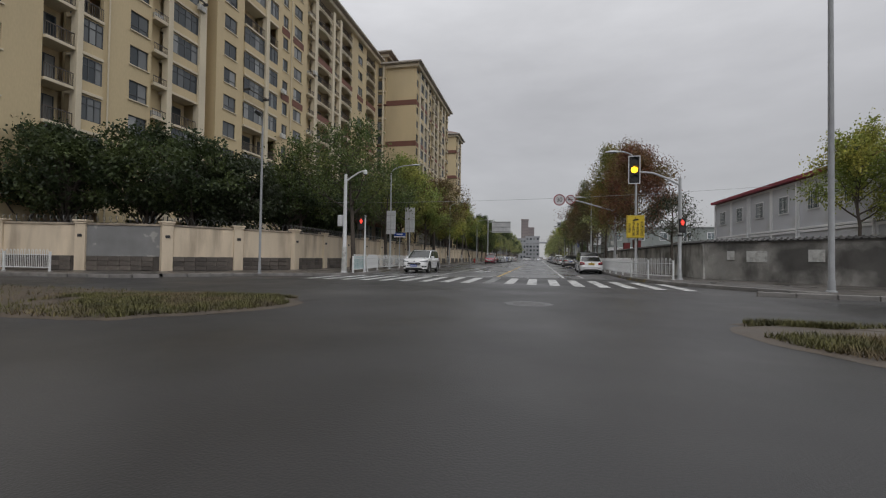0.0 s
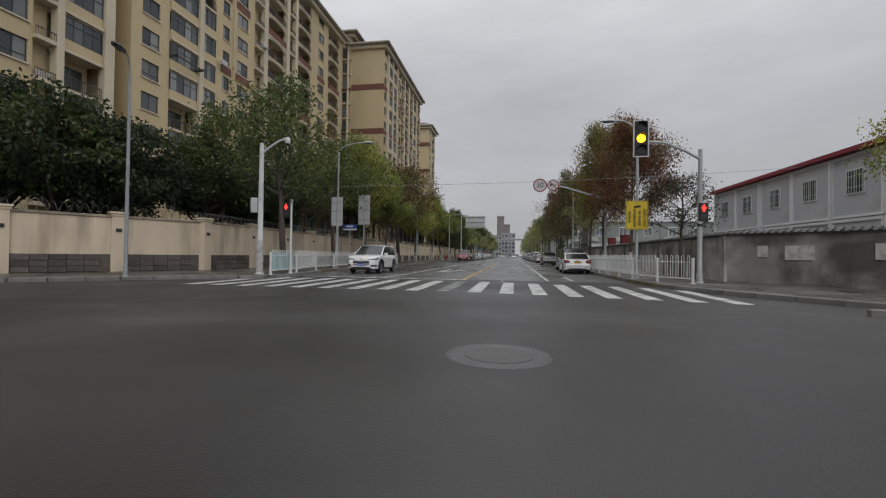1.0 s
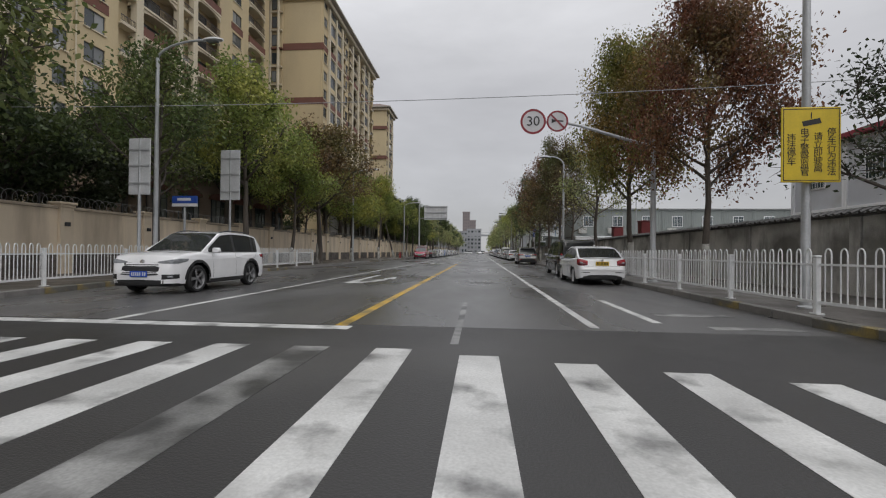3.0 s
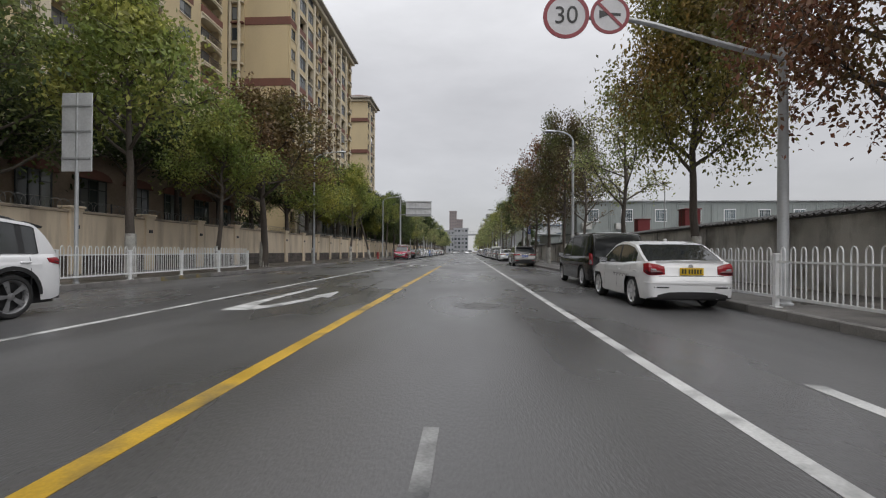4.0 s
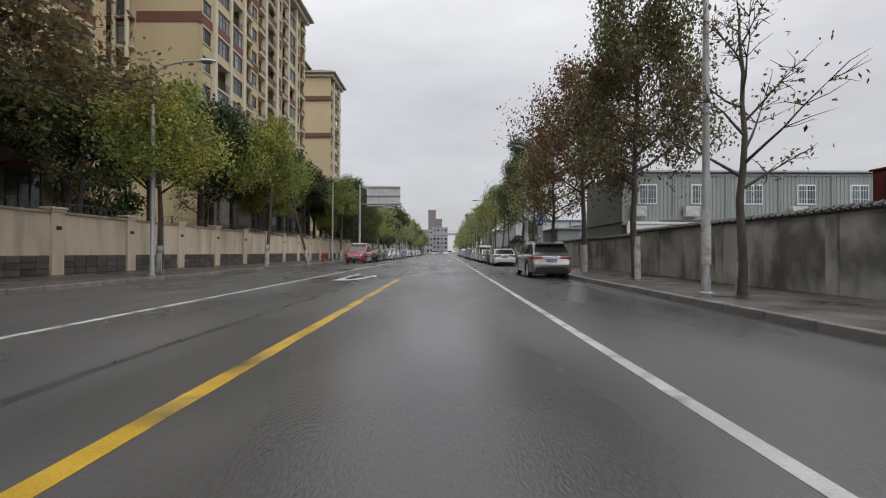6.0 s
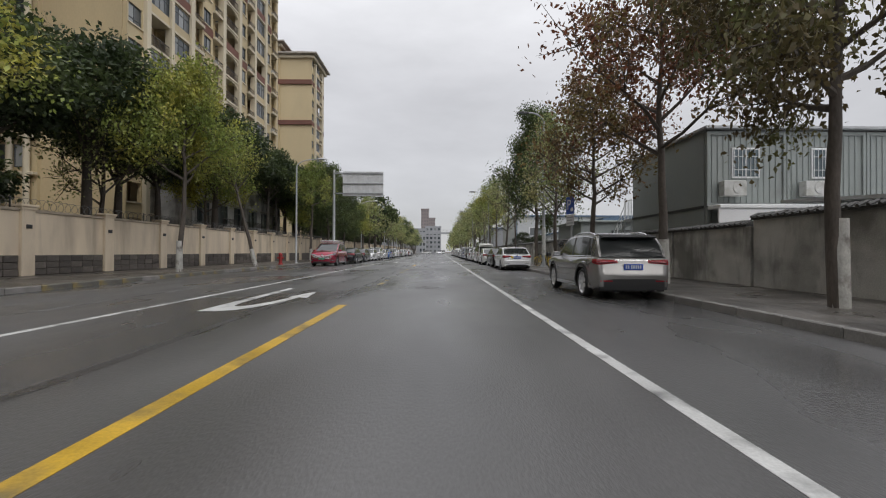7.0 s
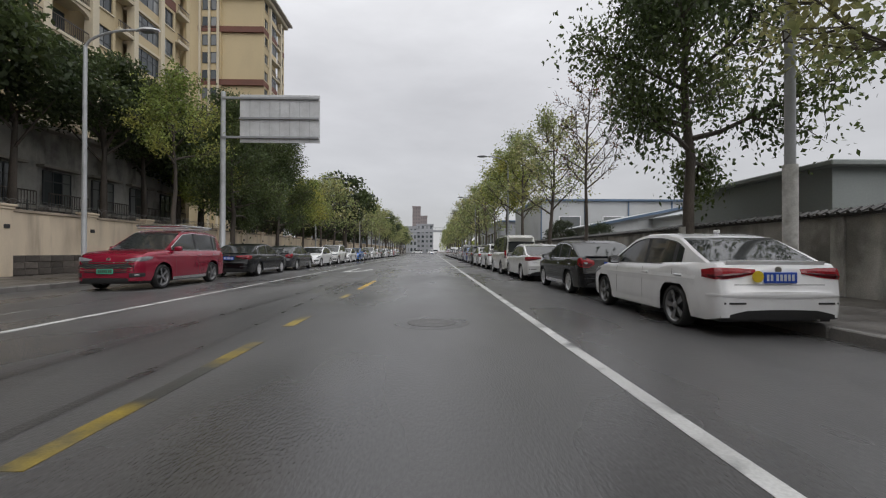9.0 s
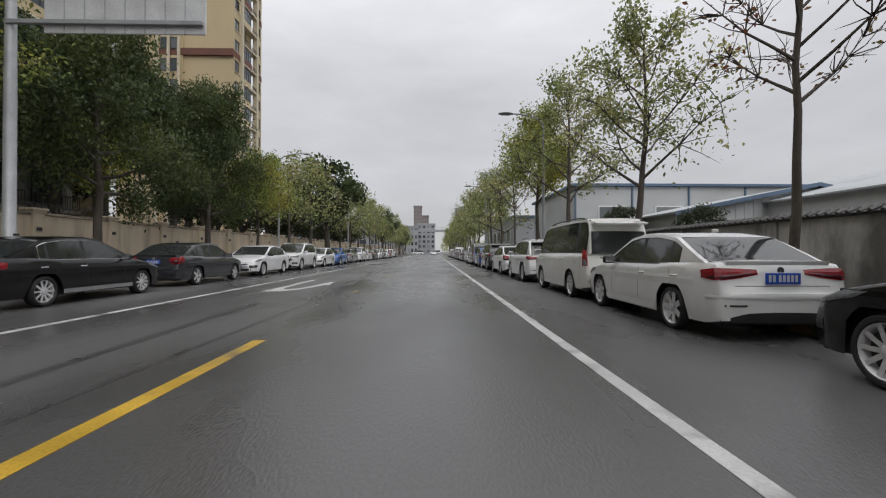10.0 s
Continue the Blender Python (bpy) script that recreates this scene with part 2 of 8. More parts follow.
LEAF_BROWN = leafy("autumn_brown_leaves", (0.19, 0.115, 0.055), (0.15, 0.135, 0.05))
GRASS = surf("tired_grass", (0.095, 0.090, 0.030), rough=0.8, vary=0.4, scale=2, fine=12, bump=0.2, island=0.45, stain=(0.14, 0.10, 0.06), stain_scale=0.8)
SOIL = surf("wet_soil", (0.075, 0.058, 0.042), rough=0.6, vary=0.35, scale=2, fine=30, bump=0.4)
TOWER_WALL = surf("yellow_tower_stucco", (0.56, 0.455, 0.28), rough=0.8, vary=0.07, scale=0.15, fine=12, bump=0.06, stain=(0.44, 0.36, 0.23), stain_scale=0.2, stain_at=(0.5, 0.8), stretch=(1, 1, 0.3))
TOWER_TRIM = surf("cream_tower_trim", (0.60, 0.53, 0.40), rough=0.75, vary=0.08, scale=0.3, fine=12, bump=0.05)
TOWER_BAND = surf("brick_red_band", (0.17, 0.075, 0.055), rough=0.8, vary=0.15, scale=0.6, fine=15, bump=0.05)
ROOF_EDGE = surf("roof_fascia", (0.40, 0.37, 0.33), rough=0.7, vary=0.1, scale=0.4, fine=12, bump=0.05)
ROOF_TILE = surf("brown_roof_tiles", (0.14, 0.09, 0.07), rough=0.7, vary=0.2, scale=0.6, fine=14, bump=0.2)
WIN_FRAME = surf("dark_window_frame", (0.06, 0.065, 0.07), rough=0.5, vary=0.1, per_object=0.4, bump=0.02)
WIN_GLASS = window_glass("window_glass", (0.045, 0.055, 0.062), (0.30, 0.31, 0.31))
CABIN_GLASS = window_glass("cabin_window_glass", (0.055, 0.075, 0.085), (0.15, 0.19, 0.21))
BALCONY_DARK = surf("shaded_loggia", (0.26, 0.20, 0.15), rough=0.8, vary=0.2, scale=0.8, fine=12, bump=0.05, per_object=0.3)
RAIL_IRON = surf("iron_railing", (0.10, 0.085, 0.075), rough=0.6, vary=0.2, bump=0.05)
AC_WHITE = surf("white_appliance", (0.55, 0.55, 0.53), rough=0.5, vary=0.12, scale=3, fine=25, bump=0.04, stain=(0.34, 0.33, 0.30), stain_scale=2)
CONT_GREY = surf("grey_container_panel", (0.26, 0.285, 0.275), rough=0.5, vary=0.08, scale=0.5, fine=20, bump=0.05, per_object=0.06, stain=(0.20, 0.215, 0.205), stain_scale=0.6, stain_at=(0.55, 0.8))
CONT_PALE = surf("pale_container_panel", (0.56, 0.57, 0.60), rough=0.5, vary=0.07, scale=0.5, fine=20, bump=0.05, per_object=0.05, stain=(0.42, 0.42, 0.41), stain_scale=0.6, stain_at=(0.55, 0.8))
CONT_WHITE = surf("white_container_frame", (0.84, 0.84, 0.85), rough=0.5, vary=0.07, scale=0.6, fine=20, bump=0.04)
CONT_DARK = surf("slate_container_end", (0.27, 0.295, 0.29), rough=0.55, vary=0.08, scale=0.5, fine=20, bump=0.05)
CRIMSON = surf("crimson_sheet_roof", (0.27, 0.03, 0.05), rough=0.5, vary=0.12, scale=1, fine=20, bump=0.04)
RED_BOX = surf("dark_red_cabinet", (0.15, 0.02, 0.022), rough=0.5, vary=0.15, scale=1, fine=20, bump=0.05)
SHED_WHITE = surf("white_profiled_sheet", (0.52, 0.535, 0.545), rough=0.5, vary=0.08, scale=0.3, fine=12, bump=0.05, stain=(0.40, 0.41, 0.41), stain_scale=0.3)
ROOF_PALE = surf("pale_sheet_roof", (0.40, 0.42, 0.435), rough=0.5, vary=0.1, scale=0.5, fine=14, bump=0.05, stain=(0.28, 0.29, 0.30), stain_scale=0.5)
SHED_BLUE = surf("blue_sheet_roof", (0.10, 0.155, 0.235), rough=0.45, vary=0.12, scale=0.5, fine=14, bump=0.05)
# distance haze is put into these paler, low-contrast far colours
FAR_WALL = surf("far_hazed_grey_wall", (0.34, 0.35, 0.37), rough=0.8, vary=0.1, scale=0.1, fine=3, bump=0)
FAR_TOWER = surf("far_hazed_brown_tower", (0.27, 0.235, 0.235), rough=0.8, vary=0.1, scale=0.1, fine=3, bump=0)
FAR_PANE = surf("far_hazy_pane", (0.20, 0.185, 0.19), rough=0.6, vary=0.1, scale=0.1, fine=3, bump=0)
SIGN_YELLOW = surf("yellow_sign_sheet", (0.66, 0.48, 0.03), rough=0.4, vary=0.08, scale=3, fine=30, bump=0.03)
SIGN_WHITE = surf("white_sign_sheet", (0.58, 0.575, 0.59), rough=0.4, vary=0.08, scale=3, fine=30, bump=0.03)
SIGN_RED = surf("red_sign_ring", (0.24, 0.025, 0.035), rough=0.4, vary=0.1, scale=3, fine=30, bump=0.03)
SIGN_BLUE = surf("blue_sign_sheet", (0.015, 0.06, 0.30), rough=0.4, vary=0.1, scale=3, fine=30, bump=0.03)
SIGN_BACK = surf("grey_sign_back", (0.56, 0.57, 0.58), rough=0.5, vary=0.14, scale=1.5, fine=20, metal=0.15, bump=0.05)
SIGN_BLACK = surf("sign_black", (0.02, 0.02, 0.02), rough=0.5, vary=0.1, bump=0)
AMBER = glow("amber_signal", (1.0, 0.52, 0.02), 3.2)
RED_LIGHT = glow("red_signal", (1.0, 0.05, 0.03), 2.2)
BIKE_YELLOW = surf("bike_yellow", (0.48, 0.34, 0.03), rough=0.4, vary=0.15, scale=5, fine=30, bump=0.03)
GRANITE_RED = surf("hydrant_red", (0.30, 0.03, 0.03), rough=0.5, vary=0.2, scale=5, fine=30)


def paint(name, color, metal=0.0, coat=0.8):
    return surf(name, color, rough=0.22, vary=0.05, scale=2, fine=60, bump=0.01, metal=metal, coat=coat, rough_vary=0.05,
                stain=tuple(c * 0.8 + 0.01 for c in color), stain_scale=3, stain_at=(0.6, 0.9))


# ---- mesh building ----
class Geo:
    """Collects vertices and faces of one mesh."""

    def __init__(self):
        self.v, self.f = [], []

    def add(self, verts, faces):
        n = len(self.v)
        self.v.extend(tuple(p) for p in verts)
        self.f.extend(tuple(n + i for i in q) for q in faces)
        return self

    def box(self, x0, x1, y0, y1, z0, z1, c=0.0):
        """A box, its edges cut by c."""
        if c <= 0:
            vs = [(x, y, z) for x in (x0, x1) for y in (y0, y1) for z in (z0, z1)]
            return self.add(vs, [(0, 1, 3, 2), (4, 6, 7, 5), (0, 4, 5, 1), (2, 3, 7, 6), (0, 2, 6, 4), (1, 5, 7, 3)])
        c = min(c, 0.45 * min(abs(x1 - x0), abs(y1 - y0), abs(z1 - z0)))
        vs, idx = [], {}
        lo, hi = (x0, y0, z0), (x1, y1, z1)
        for sx in (0, 1):
            for sy in (0, 1):
                for sz in (0, 1):
                    s = (sx, sy, sz)
                    for a in range(3):
                        idx[s, a] = len(vs)
                        vs.append(tuple((hi[i] if s[i] else lo[i]) if i == a else (hi[i] - c if s[i] else lo[i] + c) for i in range(3)))
        fs = []
        for a in range(3):
            b, d = (a + 1) % 3, (a + 2) % 3
            for s in (0, 1):
                ring = []
                for p, q in ((0, 0), (1, 0), (1, 1), (0, 1)):
                    k = [0, 0, 0]
                    k[a], k[b], k[d] = s, p, q
                    ring.append(idx[tuple(k), a])
                fs.append(tuple(ring if s else ring[::-1]))
            for p in (0, 1):
                for q in (0, 1):
                    k0, k1 = [0, 0, 0], [0, 0, 0]
                    k0[a], k1[a] = 0, 1
                    k0[b] = k1[b] = p
                    k0[d] = k1[d] = q
                    r = (idx[tuple(k0), b], idx[tuple(k1), b], idx[tuple(k1), d], idx[tuple(k0), d])
                    fs.append(r if p != q else r[::-1])
        for s in [(i, j, k) for i in (0, 1) for j in (0, 1) for k in (0, 1)]:
            r = (idx[s, 0], idx[s, 1], idx[s, 2])
            fs.append(r if sum(s) % 2 else r[::-1])
        return self.add(vs, fs)

    def tube(self, pts, rad, n=8, caps=True):
        """A tube along points, with a radius or a list of radii."""
        pts = [Vector(p) for p in pts]
        rad = [rad] * len(pts) if isinstance(rad, (int, float)) else rad
        vs, fs = [], []
        ref = Vector((0.13, 0.97, 0.21))
        for i, p in enumerate(pts):
            d = (pts[min(i + 1, len(pts) - 1)] - pts[max(i - 1, 0)]).normalized()
            if abs(d.dot(ref)) > 0.95:
                ref = Vector((0.95, 0.1, 0.29))
            a = d.cross(ref).normalized()
            b = d.cross(a)
            for k in range(n):
                w = 2 * math.pi * k / n
                vs.append(p + rad[i] * (math.cos(w) * a + math.sin(w) * b))
        for i in range(len(pts) - 1):
            for k in range(n):
                m = (k + 1) % n
                fs.append((i * n + k, i * n + m, (i + 1) * n + m, (i + 1) * n + k))
        if caps:
            fs.append(tuple(range(n - 1, -1, -1)))
            fs.append(tuple((len(pts) - 1) * n + k for k in range(n)))
        return self.add(vs, fs)

    def prism(self, poly, axis, a, b):
        """A polygon of (u, v) pushed along an axis from a to b: u, v are the two other axes in order x, y, z."""
        n = len(poly)

        def at(u, v, w):
            return {"x": (w, u, v), "y": (u, w, v), "z": (u, v, w)}[axis]

        vs = [at(u, v, a) for u, v in poly] + [at(u, v, b) for u, v in poly]
        fs = [tuple(range(n)), tuple(range(2 * n - 1, n - 1, -1))] + [(i, n + i, n + (i + 1) % n, (i + 1) % n) for i in range(n)]
        return self.add(vs, fs)

    def lathe(self, prof, n=20, axis="z", at=(0, 0, 0), caps=True):
        """A profile of (radius, height) turned about an axis."""
        vs, fs = [], []
        for r, h in prof:
            for k in range(n):
                w = 2 * math.pi * k / n
                c, s = r * math.cos(w), r * math.sin(w)
                p = {"z": (c, s, h), "x": (h, c, s), "y": (c, h, s)}[axis]
                vs.append((p[0] + at[0], p[1] + at[1], p[2] + at[2]))
        for i in range(len(prof) - 1):
            for k in range(n):
                m = (k + 1) % n
                fs.append((i * n + k, i * n + m, (i + 1) * n + m, (i + 1) * n + k))
        if caps:
            fs.append(tuple(range(n - 1, -1, -1)))
            fs.append(tuple((len(prof) - 1) * n + k for k in range(n)))
        return self.add(vs, fs)

    def strip(self, left, right):
        """A ribbon between two rows of points."""
        n = len(left)
        return self.add(list(left) + list(right), [(i, n + i, n + i + 1, i + 1) for i in range(n - 1)])

    def mesh(self, name, material=None, smooth=0):
        me = bpy.data.meshes.new(name)
        me.from_pydata([tuple(p) for p in self.v], [], self.f)
        if material:
            me.materials.append(material)
        bm = bmesh.new()
        bm.from_mesh(me)
        bmesh.ops.recalc_face_normals(bm, faces=bm.faces)
        bm.to_mesh(me)
        bm.free()
        if smooth:
            me.polygons.foreach_set("use_smooth", [True] * len(me.polygons))
            me.set_sharp_from_angle(angle=radians(smooth))
        return me


def thing(name, label, category, m=None, group="", kind=""):
    """An empty at the base of a thing, which carries its parts."""
    ob = new(name)
    ob.empty_display_size = 0.2
    if m is not None:
        ob.matrix_basis = m
    return tagged(ob, label, category, group, kind)


def part(name, geo, material, parent=None, label="", smooth=0, m=None):
    """One mesh object, under a thing or a part; geo is a Geo or a mesh to share."""
    me = geo.mesh(name, material, smooth) if isinstance(geo, Geo) else geo
    ob = new(name, me)
    ob.parent = parent
    if m is not None:
        ob.matrix_basis = m
    if label:
        ob["label"] = label
    return ob


def structure(name, geo, material, label, category, smooth=0):
    return tagged(part(name, geo, material, None, "", smooth), label, category, "", "structure")


def lettering(body, size, material, parent, m, name="lettering", align="CENTER"):
    cu = bpy.data.curves.new(name, "FONT")
    cu.body, cu.size, cu.extrude = body, size, 0.002
    cu.align_x, cu.align_y = align, "CENTER"
    tmp = new(name + "_tmp", cu)
    bpy.context.view_layer.update()
    me = bpy.data.meshes.new_from_object(tmp.evaluated_get(bpy.context.evaluated_depsgraph_get()))
    bpy.data.objects.remove(tmp)
    me.materials.clear()
    me.materials.append(material)
    return part(name, me, material, parent, "", 0, m)


def smoothed(ctrl, ys, k=5):
    """Values at ys of the line through control points, rounded off."""
    c = np.array(ctrl, float)
    v = np.interp(ys, c[:, 0], c[:, 1])
    w = np.hanning(k + 2)[1:-1]
    pad = np.concatenate([np.full(k, v[0]), v, np.full(k, v[-1])])
    return np.convolve(pad, w / w.sum(), "same")[k:-k]

# ---- the setting: ground, road, pavements, kerbs ----
KERB_L, KERB_R, WALL_L, WALL_R, TOP = -10.9, 5.35, -15.8, 9.2, 0.15
LINE_R, LINE_Y, LINE_L = 1.84, -1.94, -5.66

g = Geo()
xs = [-1500, -300, -60, -20, 0, 20, 60, 300, 1500]
ys = [-1500, -200, -40, 0, 40, 80, 120, 160, 400, 2500]
g.add([(x, y, -0.004) for y in ys for x in xs], [(j * 9 + i, j * 9 + i + 1, j * 9 + i + 10, j * 9 + i + 9) for j in range(9) for i in range(8)])
structure("ground", g, SOIL, "dark wet bare ground under the whole district", "ground")

# outline of the pavements at the crossing, rounded corners
CORNER_L = [(KERB_L, 33.0), (-10.6, 30.0), (-10.1, 26.5), (-9.8, 24.0), (-10.6, 22.0), (-12.7, 20.9), (-14.6, 19.0), (-17.4, 16.6), (-21.0, 15.0), (-60, 12.5)]
CORNER_R = [(KERB_R, 25.5), (5.75, 22.9), (6.6, 20.6), (7.9, 18.3), (9.6, 16.4), (12.4, 14.9), (60, 11.0)]
far_y = 420.0


def smooth_line(pts, n=6):
    """A rounded polyline through points."""
    out = []
    p = [Vector((a, b)) for a, b in pts]
    for i in range(len(p) - 1):
        a, b = p[max(i - 1, 0)], p[i]
        c, d = p[i + 1], p[min(i + 2, len(p) - 1)]
        steps = n if (c - b).length < 8 else 1
        for k in range(steps):
            t = k / steps
            out.append(tuple(b) if steps == 1 else tuple(0.5 * (2 * b + (c - a) * t + (2 * a - 5 * b + 4 * c - d) * t * t + (3 * b - a - 3 * c + d) * t ** 3)))
    out.append(tuple(p[-1]))
    return out


EDGE_L = [(KERB_L, far_y), (KERB_L, 200.0), (KERB_L, 100.0), (KERB_L, 60.0)] + smooth_line(CORNER_L)
EDGE_R = [(KERB_R, far_y), (KERB_R, 200.0), (KERB_R, 100.0), (KERB_R, 60.0)] + smooth_line(CORNER_R)
g = Geo()
g.add([(-60, far_y, 0), (60, far_y, 0), (60, 25.4, 0), (-60, 25.4, 0)], [(0, 1, 2, 3)])
road = structure("road", g, ASPHALT, "wet grey asphalt street with worn lane paint", "road")
g = Geo()
g.add([(-60, 25.4, 0), (60, 25.4, 0), (60, -60, 0), (-60, -60, 0)], [(0, 1, 2, 3)])
structure("road_crossing", g, ASPHALT_DARK, "darker asphalt of the wide crossing street", "road")
for side, edge, outer in (("pavement", EDGE_L, -60), ("pavement", EDGE_R, 60)):
    g = Geo()
    inner = [(x + (-0.14 if outer < 0 else 0.14), y, TOP) for x, y in edge]
    g.strip(inner, [(outer, y, TOP) for x, y in edge])
    structure(side, g, PAVING, "damp brown-grey concrete pavement behind a kerb", "pavement")


def along(edge, step, y_from, y_to):
    """Points and headings at even steps along an edge line, near to far."""
    pts = [Vector((x, y)) for x, y in edge][::-1]
    out, left = [], 0.0
    for a, b in zip(pts, pts[1:]):
        d = (b - a).length
        while left < d:
            p = a + (b - a) * left / d
            if y_from <= p.y <= y_to:
                out.append((p, (b - a).normalized()))
            left += step
        left -= d
    return out


def kerb_line(edge, side, yellow):
    """A row of kerb stones along an edge; far ones are one long piece."""
    base = thing("kerb", "row of worn grey kerb stones, partly painted yellow", "kerb", kind="structure")
    stone = Geo().box(-0.07, 0.07, 0.004, 0.992, -0.05, TOP + 0.004, 0.018)
    me_g, me_y = stone.mesh("kerb_stone", KERB), stone.mesh("kerb_stone_yellow", KERB_YELLOW)
    for p, d in along(edge, 1.0, 13.0, 125.0):
        painted = any(a < p.y < b and random.random() < 0.85 for a, b in yellow)
        part("kerb_stone", me_y if painted else me_g, None, base, "", 0, pose(p.x + side * 0.07, p.y, 0, 0, 0, math.degrees(math.atan2(-d.x, d.y))))
    x = edge[0][0] + side * 0.07
    part("kerb_run", Geo().box(x - 0.07, x + 0.07, 126, far_y, -0.05, TOP + 0.004), KERB, base)
    return base


kerb_line(EDGE_L, -1, ((28, 31), (40, 43), (61, 80)))
kerb_line(EDGE_R, 1, ((23, 30), (63, 70), (84, 88)))


# ---- road paint ----
def flat(name, poly, material, z=0.004, parent=None, label=""):
    """A thin painted shape lying on the road."""
    return part(name, Geo().prism(poly, "z", z - 0.003, z), material, parent or road, label)


def dash(x0, x1, y0, y1, material, name="lane_line"):
    return flat(name, [(x0, y0), (x1, y0), (x1, y1), (x0, y1)], material)


for k in range(18):
    c = 0.12 + 0.97 * (k - 11)
    y0, y1 = (18.85, 23.9) if c < 0 else (18.7 - 0.2 * c, 23.7 - 0.22 * c)
    if k == 17:
        y1 = 21.7
    dash(c - 0.21, c + 0.21, y0, y1, LINE_WORN_OR_SHEEN if k == 9 else LINE_WHITE, "zebra_stripe")
dash(-9.2, -1.75, 25.0, 25.28, LINE_WHITE, "stop_line")
dash(LINE_L - 0.07, LINE_L + 0.07, 25.3, 260, LINE_WHITE)
dash(LINE_R - 0.07, LINE_R + 0.07, 25.6, 37.0, LINE_WHITE)
dash(LINE_R - 0.07, LINE_R + 0.07, 37.0, 260, LINE_WHITE)
flat("lane_line", [(LINE_Y - 0.09, 25.3), (LINE_Y + 0.09, 25.3), (LINE_Y + 0.09, 58.6), (LINE_Y - 0.09, 58.6)], LINE_YELLOW)
for y0, y1, worn in ((63.8, 66.2, True), (72.0, 75.1, True), (76.2, 77.3, True), (79.6, 81.2, True), (82.4, 86.0, False), (91.6, 93.2, True), (99, 101, True), (104, 107, True), (113, 116, True)):
    dash(LINE_Y - 0.08, LINE_Y + 0.08, y0, y1, LINE_YELLOW_WORN if worn else LINE_YELLOW)
# a pale reflection streak on the wet road, laid as a thin light strip
dash(-0.23, -0.13, 24.2, 28.5, LINE_WORN_OR_SHEEN)
dash(-7.35, -7.29, 52, 80, LINE_WORN_OR_SHEEN)
# parking bay marks at the right kerb
dash(2.9, 3.05, 26.2, 29.6, LINE_WHITE, "bay_mark")
dash(3.6, 4.9, 25.7, 25.95, LINE_WORN_OR_SHEEN, "bay_mark")
dash(3.3, 4.6, 27.0, 27.35, LINE_WORN_OR_SHEEN, "bay_mark")


def turn_arrow(x, y):
    """A painted U-turn arrow: a straight stem, a pointed bend at its near end, and a small head that points away."""
    outer = [(0, 5.0), (0, 2.6), (0, .9), (.02, 0), (.36, .02), (.62, .16), (.84, .55), (.98, 1.1), (1.08, 1.8), (1.14, 2.5)]
    inner = [(.20, 4.9), (.21, 2.6), (.25, 1.35), (.33, .85), (.42, .72), (.52, .74), (.64, .95), (.76, 1.35), (.86, 1.9), (.94, 2.6)]
    g = Geo().strip([(x + a, y + b, 0.004) for a, b in outer], [(x + a, y + b, 0.004) for a, b in inner])
    part("lane_arrow", g, LINE_WHITE, road)
    flat("lane_arrow", [(x + .84, y + 2.62), (x + 1.34, y + 2.3), (x + 1.16, y + 3.8), (x + 1.08, y + 3.85)], LINE_WHITE, 0.0045)


turn_arrow(-4.6, 33.55)
turn_arrow(-4.45, 57.6)
turn_arrow(-4.6, 92.7)


def tar(pts, w, seed):
    """A wandering dark sealed crack in the road."""
    rnd = random.Random(seed)
    left, right = [], []
    p = smooth_line(pts, 10)
    for i, (x, y) in enumerate(p):
        k = w * (0.6 + 0.8 * rnd.random())
        left.append((x - k / 2, y + rnd.uniform(-0.03, 0.03), 0.003))
        right.append((x + k / 2, y + rnd.uniform(-0.03, 0.03), 0.003))
    part("sealed_crack", Geo().strip(left, right), ASPHALT_PATCH, road)


tar([(-3.0, 34), (-3.05, 40), (-3.3, 46), (-3.2, 54), (-3.5, 62)], 0.13, 1)
tar([(-3.7, 60), (-3.4, 67), (-3.6, 74), (-3.3, 82), (-3.6, 90)], 0.15, 2)
tar([(-2.4, 60), (-2.3, 70), (-2.6, 80), (-2.45, 92)], 0.12, 3)
tar([(-2.6, 95), (-3.0, 104), (-2.7, 112)], 0.3, 4)
for x0, x1, y0, y1 in ((0.2, 1.6, 104, 106), (-1.2, 1.2, 118, 119)):
    flat("road_patch", [(x0, y0), (x1, y0 + 0.1), (x1 - 0.1, y1), (x0 + 0.15, y1 - 0.1)], ASPHALT_PATCH, 0.0035)


def manhole(x, y, r=0.38):
    cover = tagged(part("manhole_cover", Geo().lathe([(r, -0.02), (r, 0.006), (r - 0.05, 0.006), (r - 0.06, 0.002), (0.1, 0.003), (0.01, 0.006)], 28), IRON_COVER, None, "", 40, pose(x, y, 0)),
                   "round dark iron manhole cover set in the asphalt", "manhole cover")
    part("collar", Geo().lathe([(r + 0.22, 0.001), (r + 0.2, 0.004), (r + 0.01, 0.004), (r + 0.005, 0.0)], 28), ASPHALT_PATCH, cover)


for x, y in ((0.17, 10.79), (0.35, 34.7), (-0.3, 63.0), (0.2, 76.5)):
    manhole(x, y)

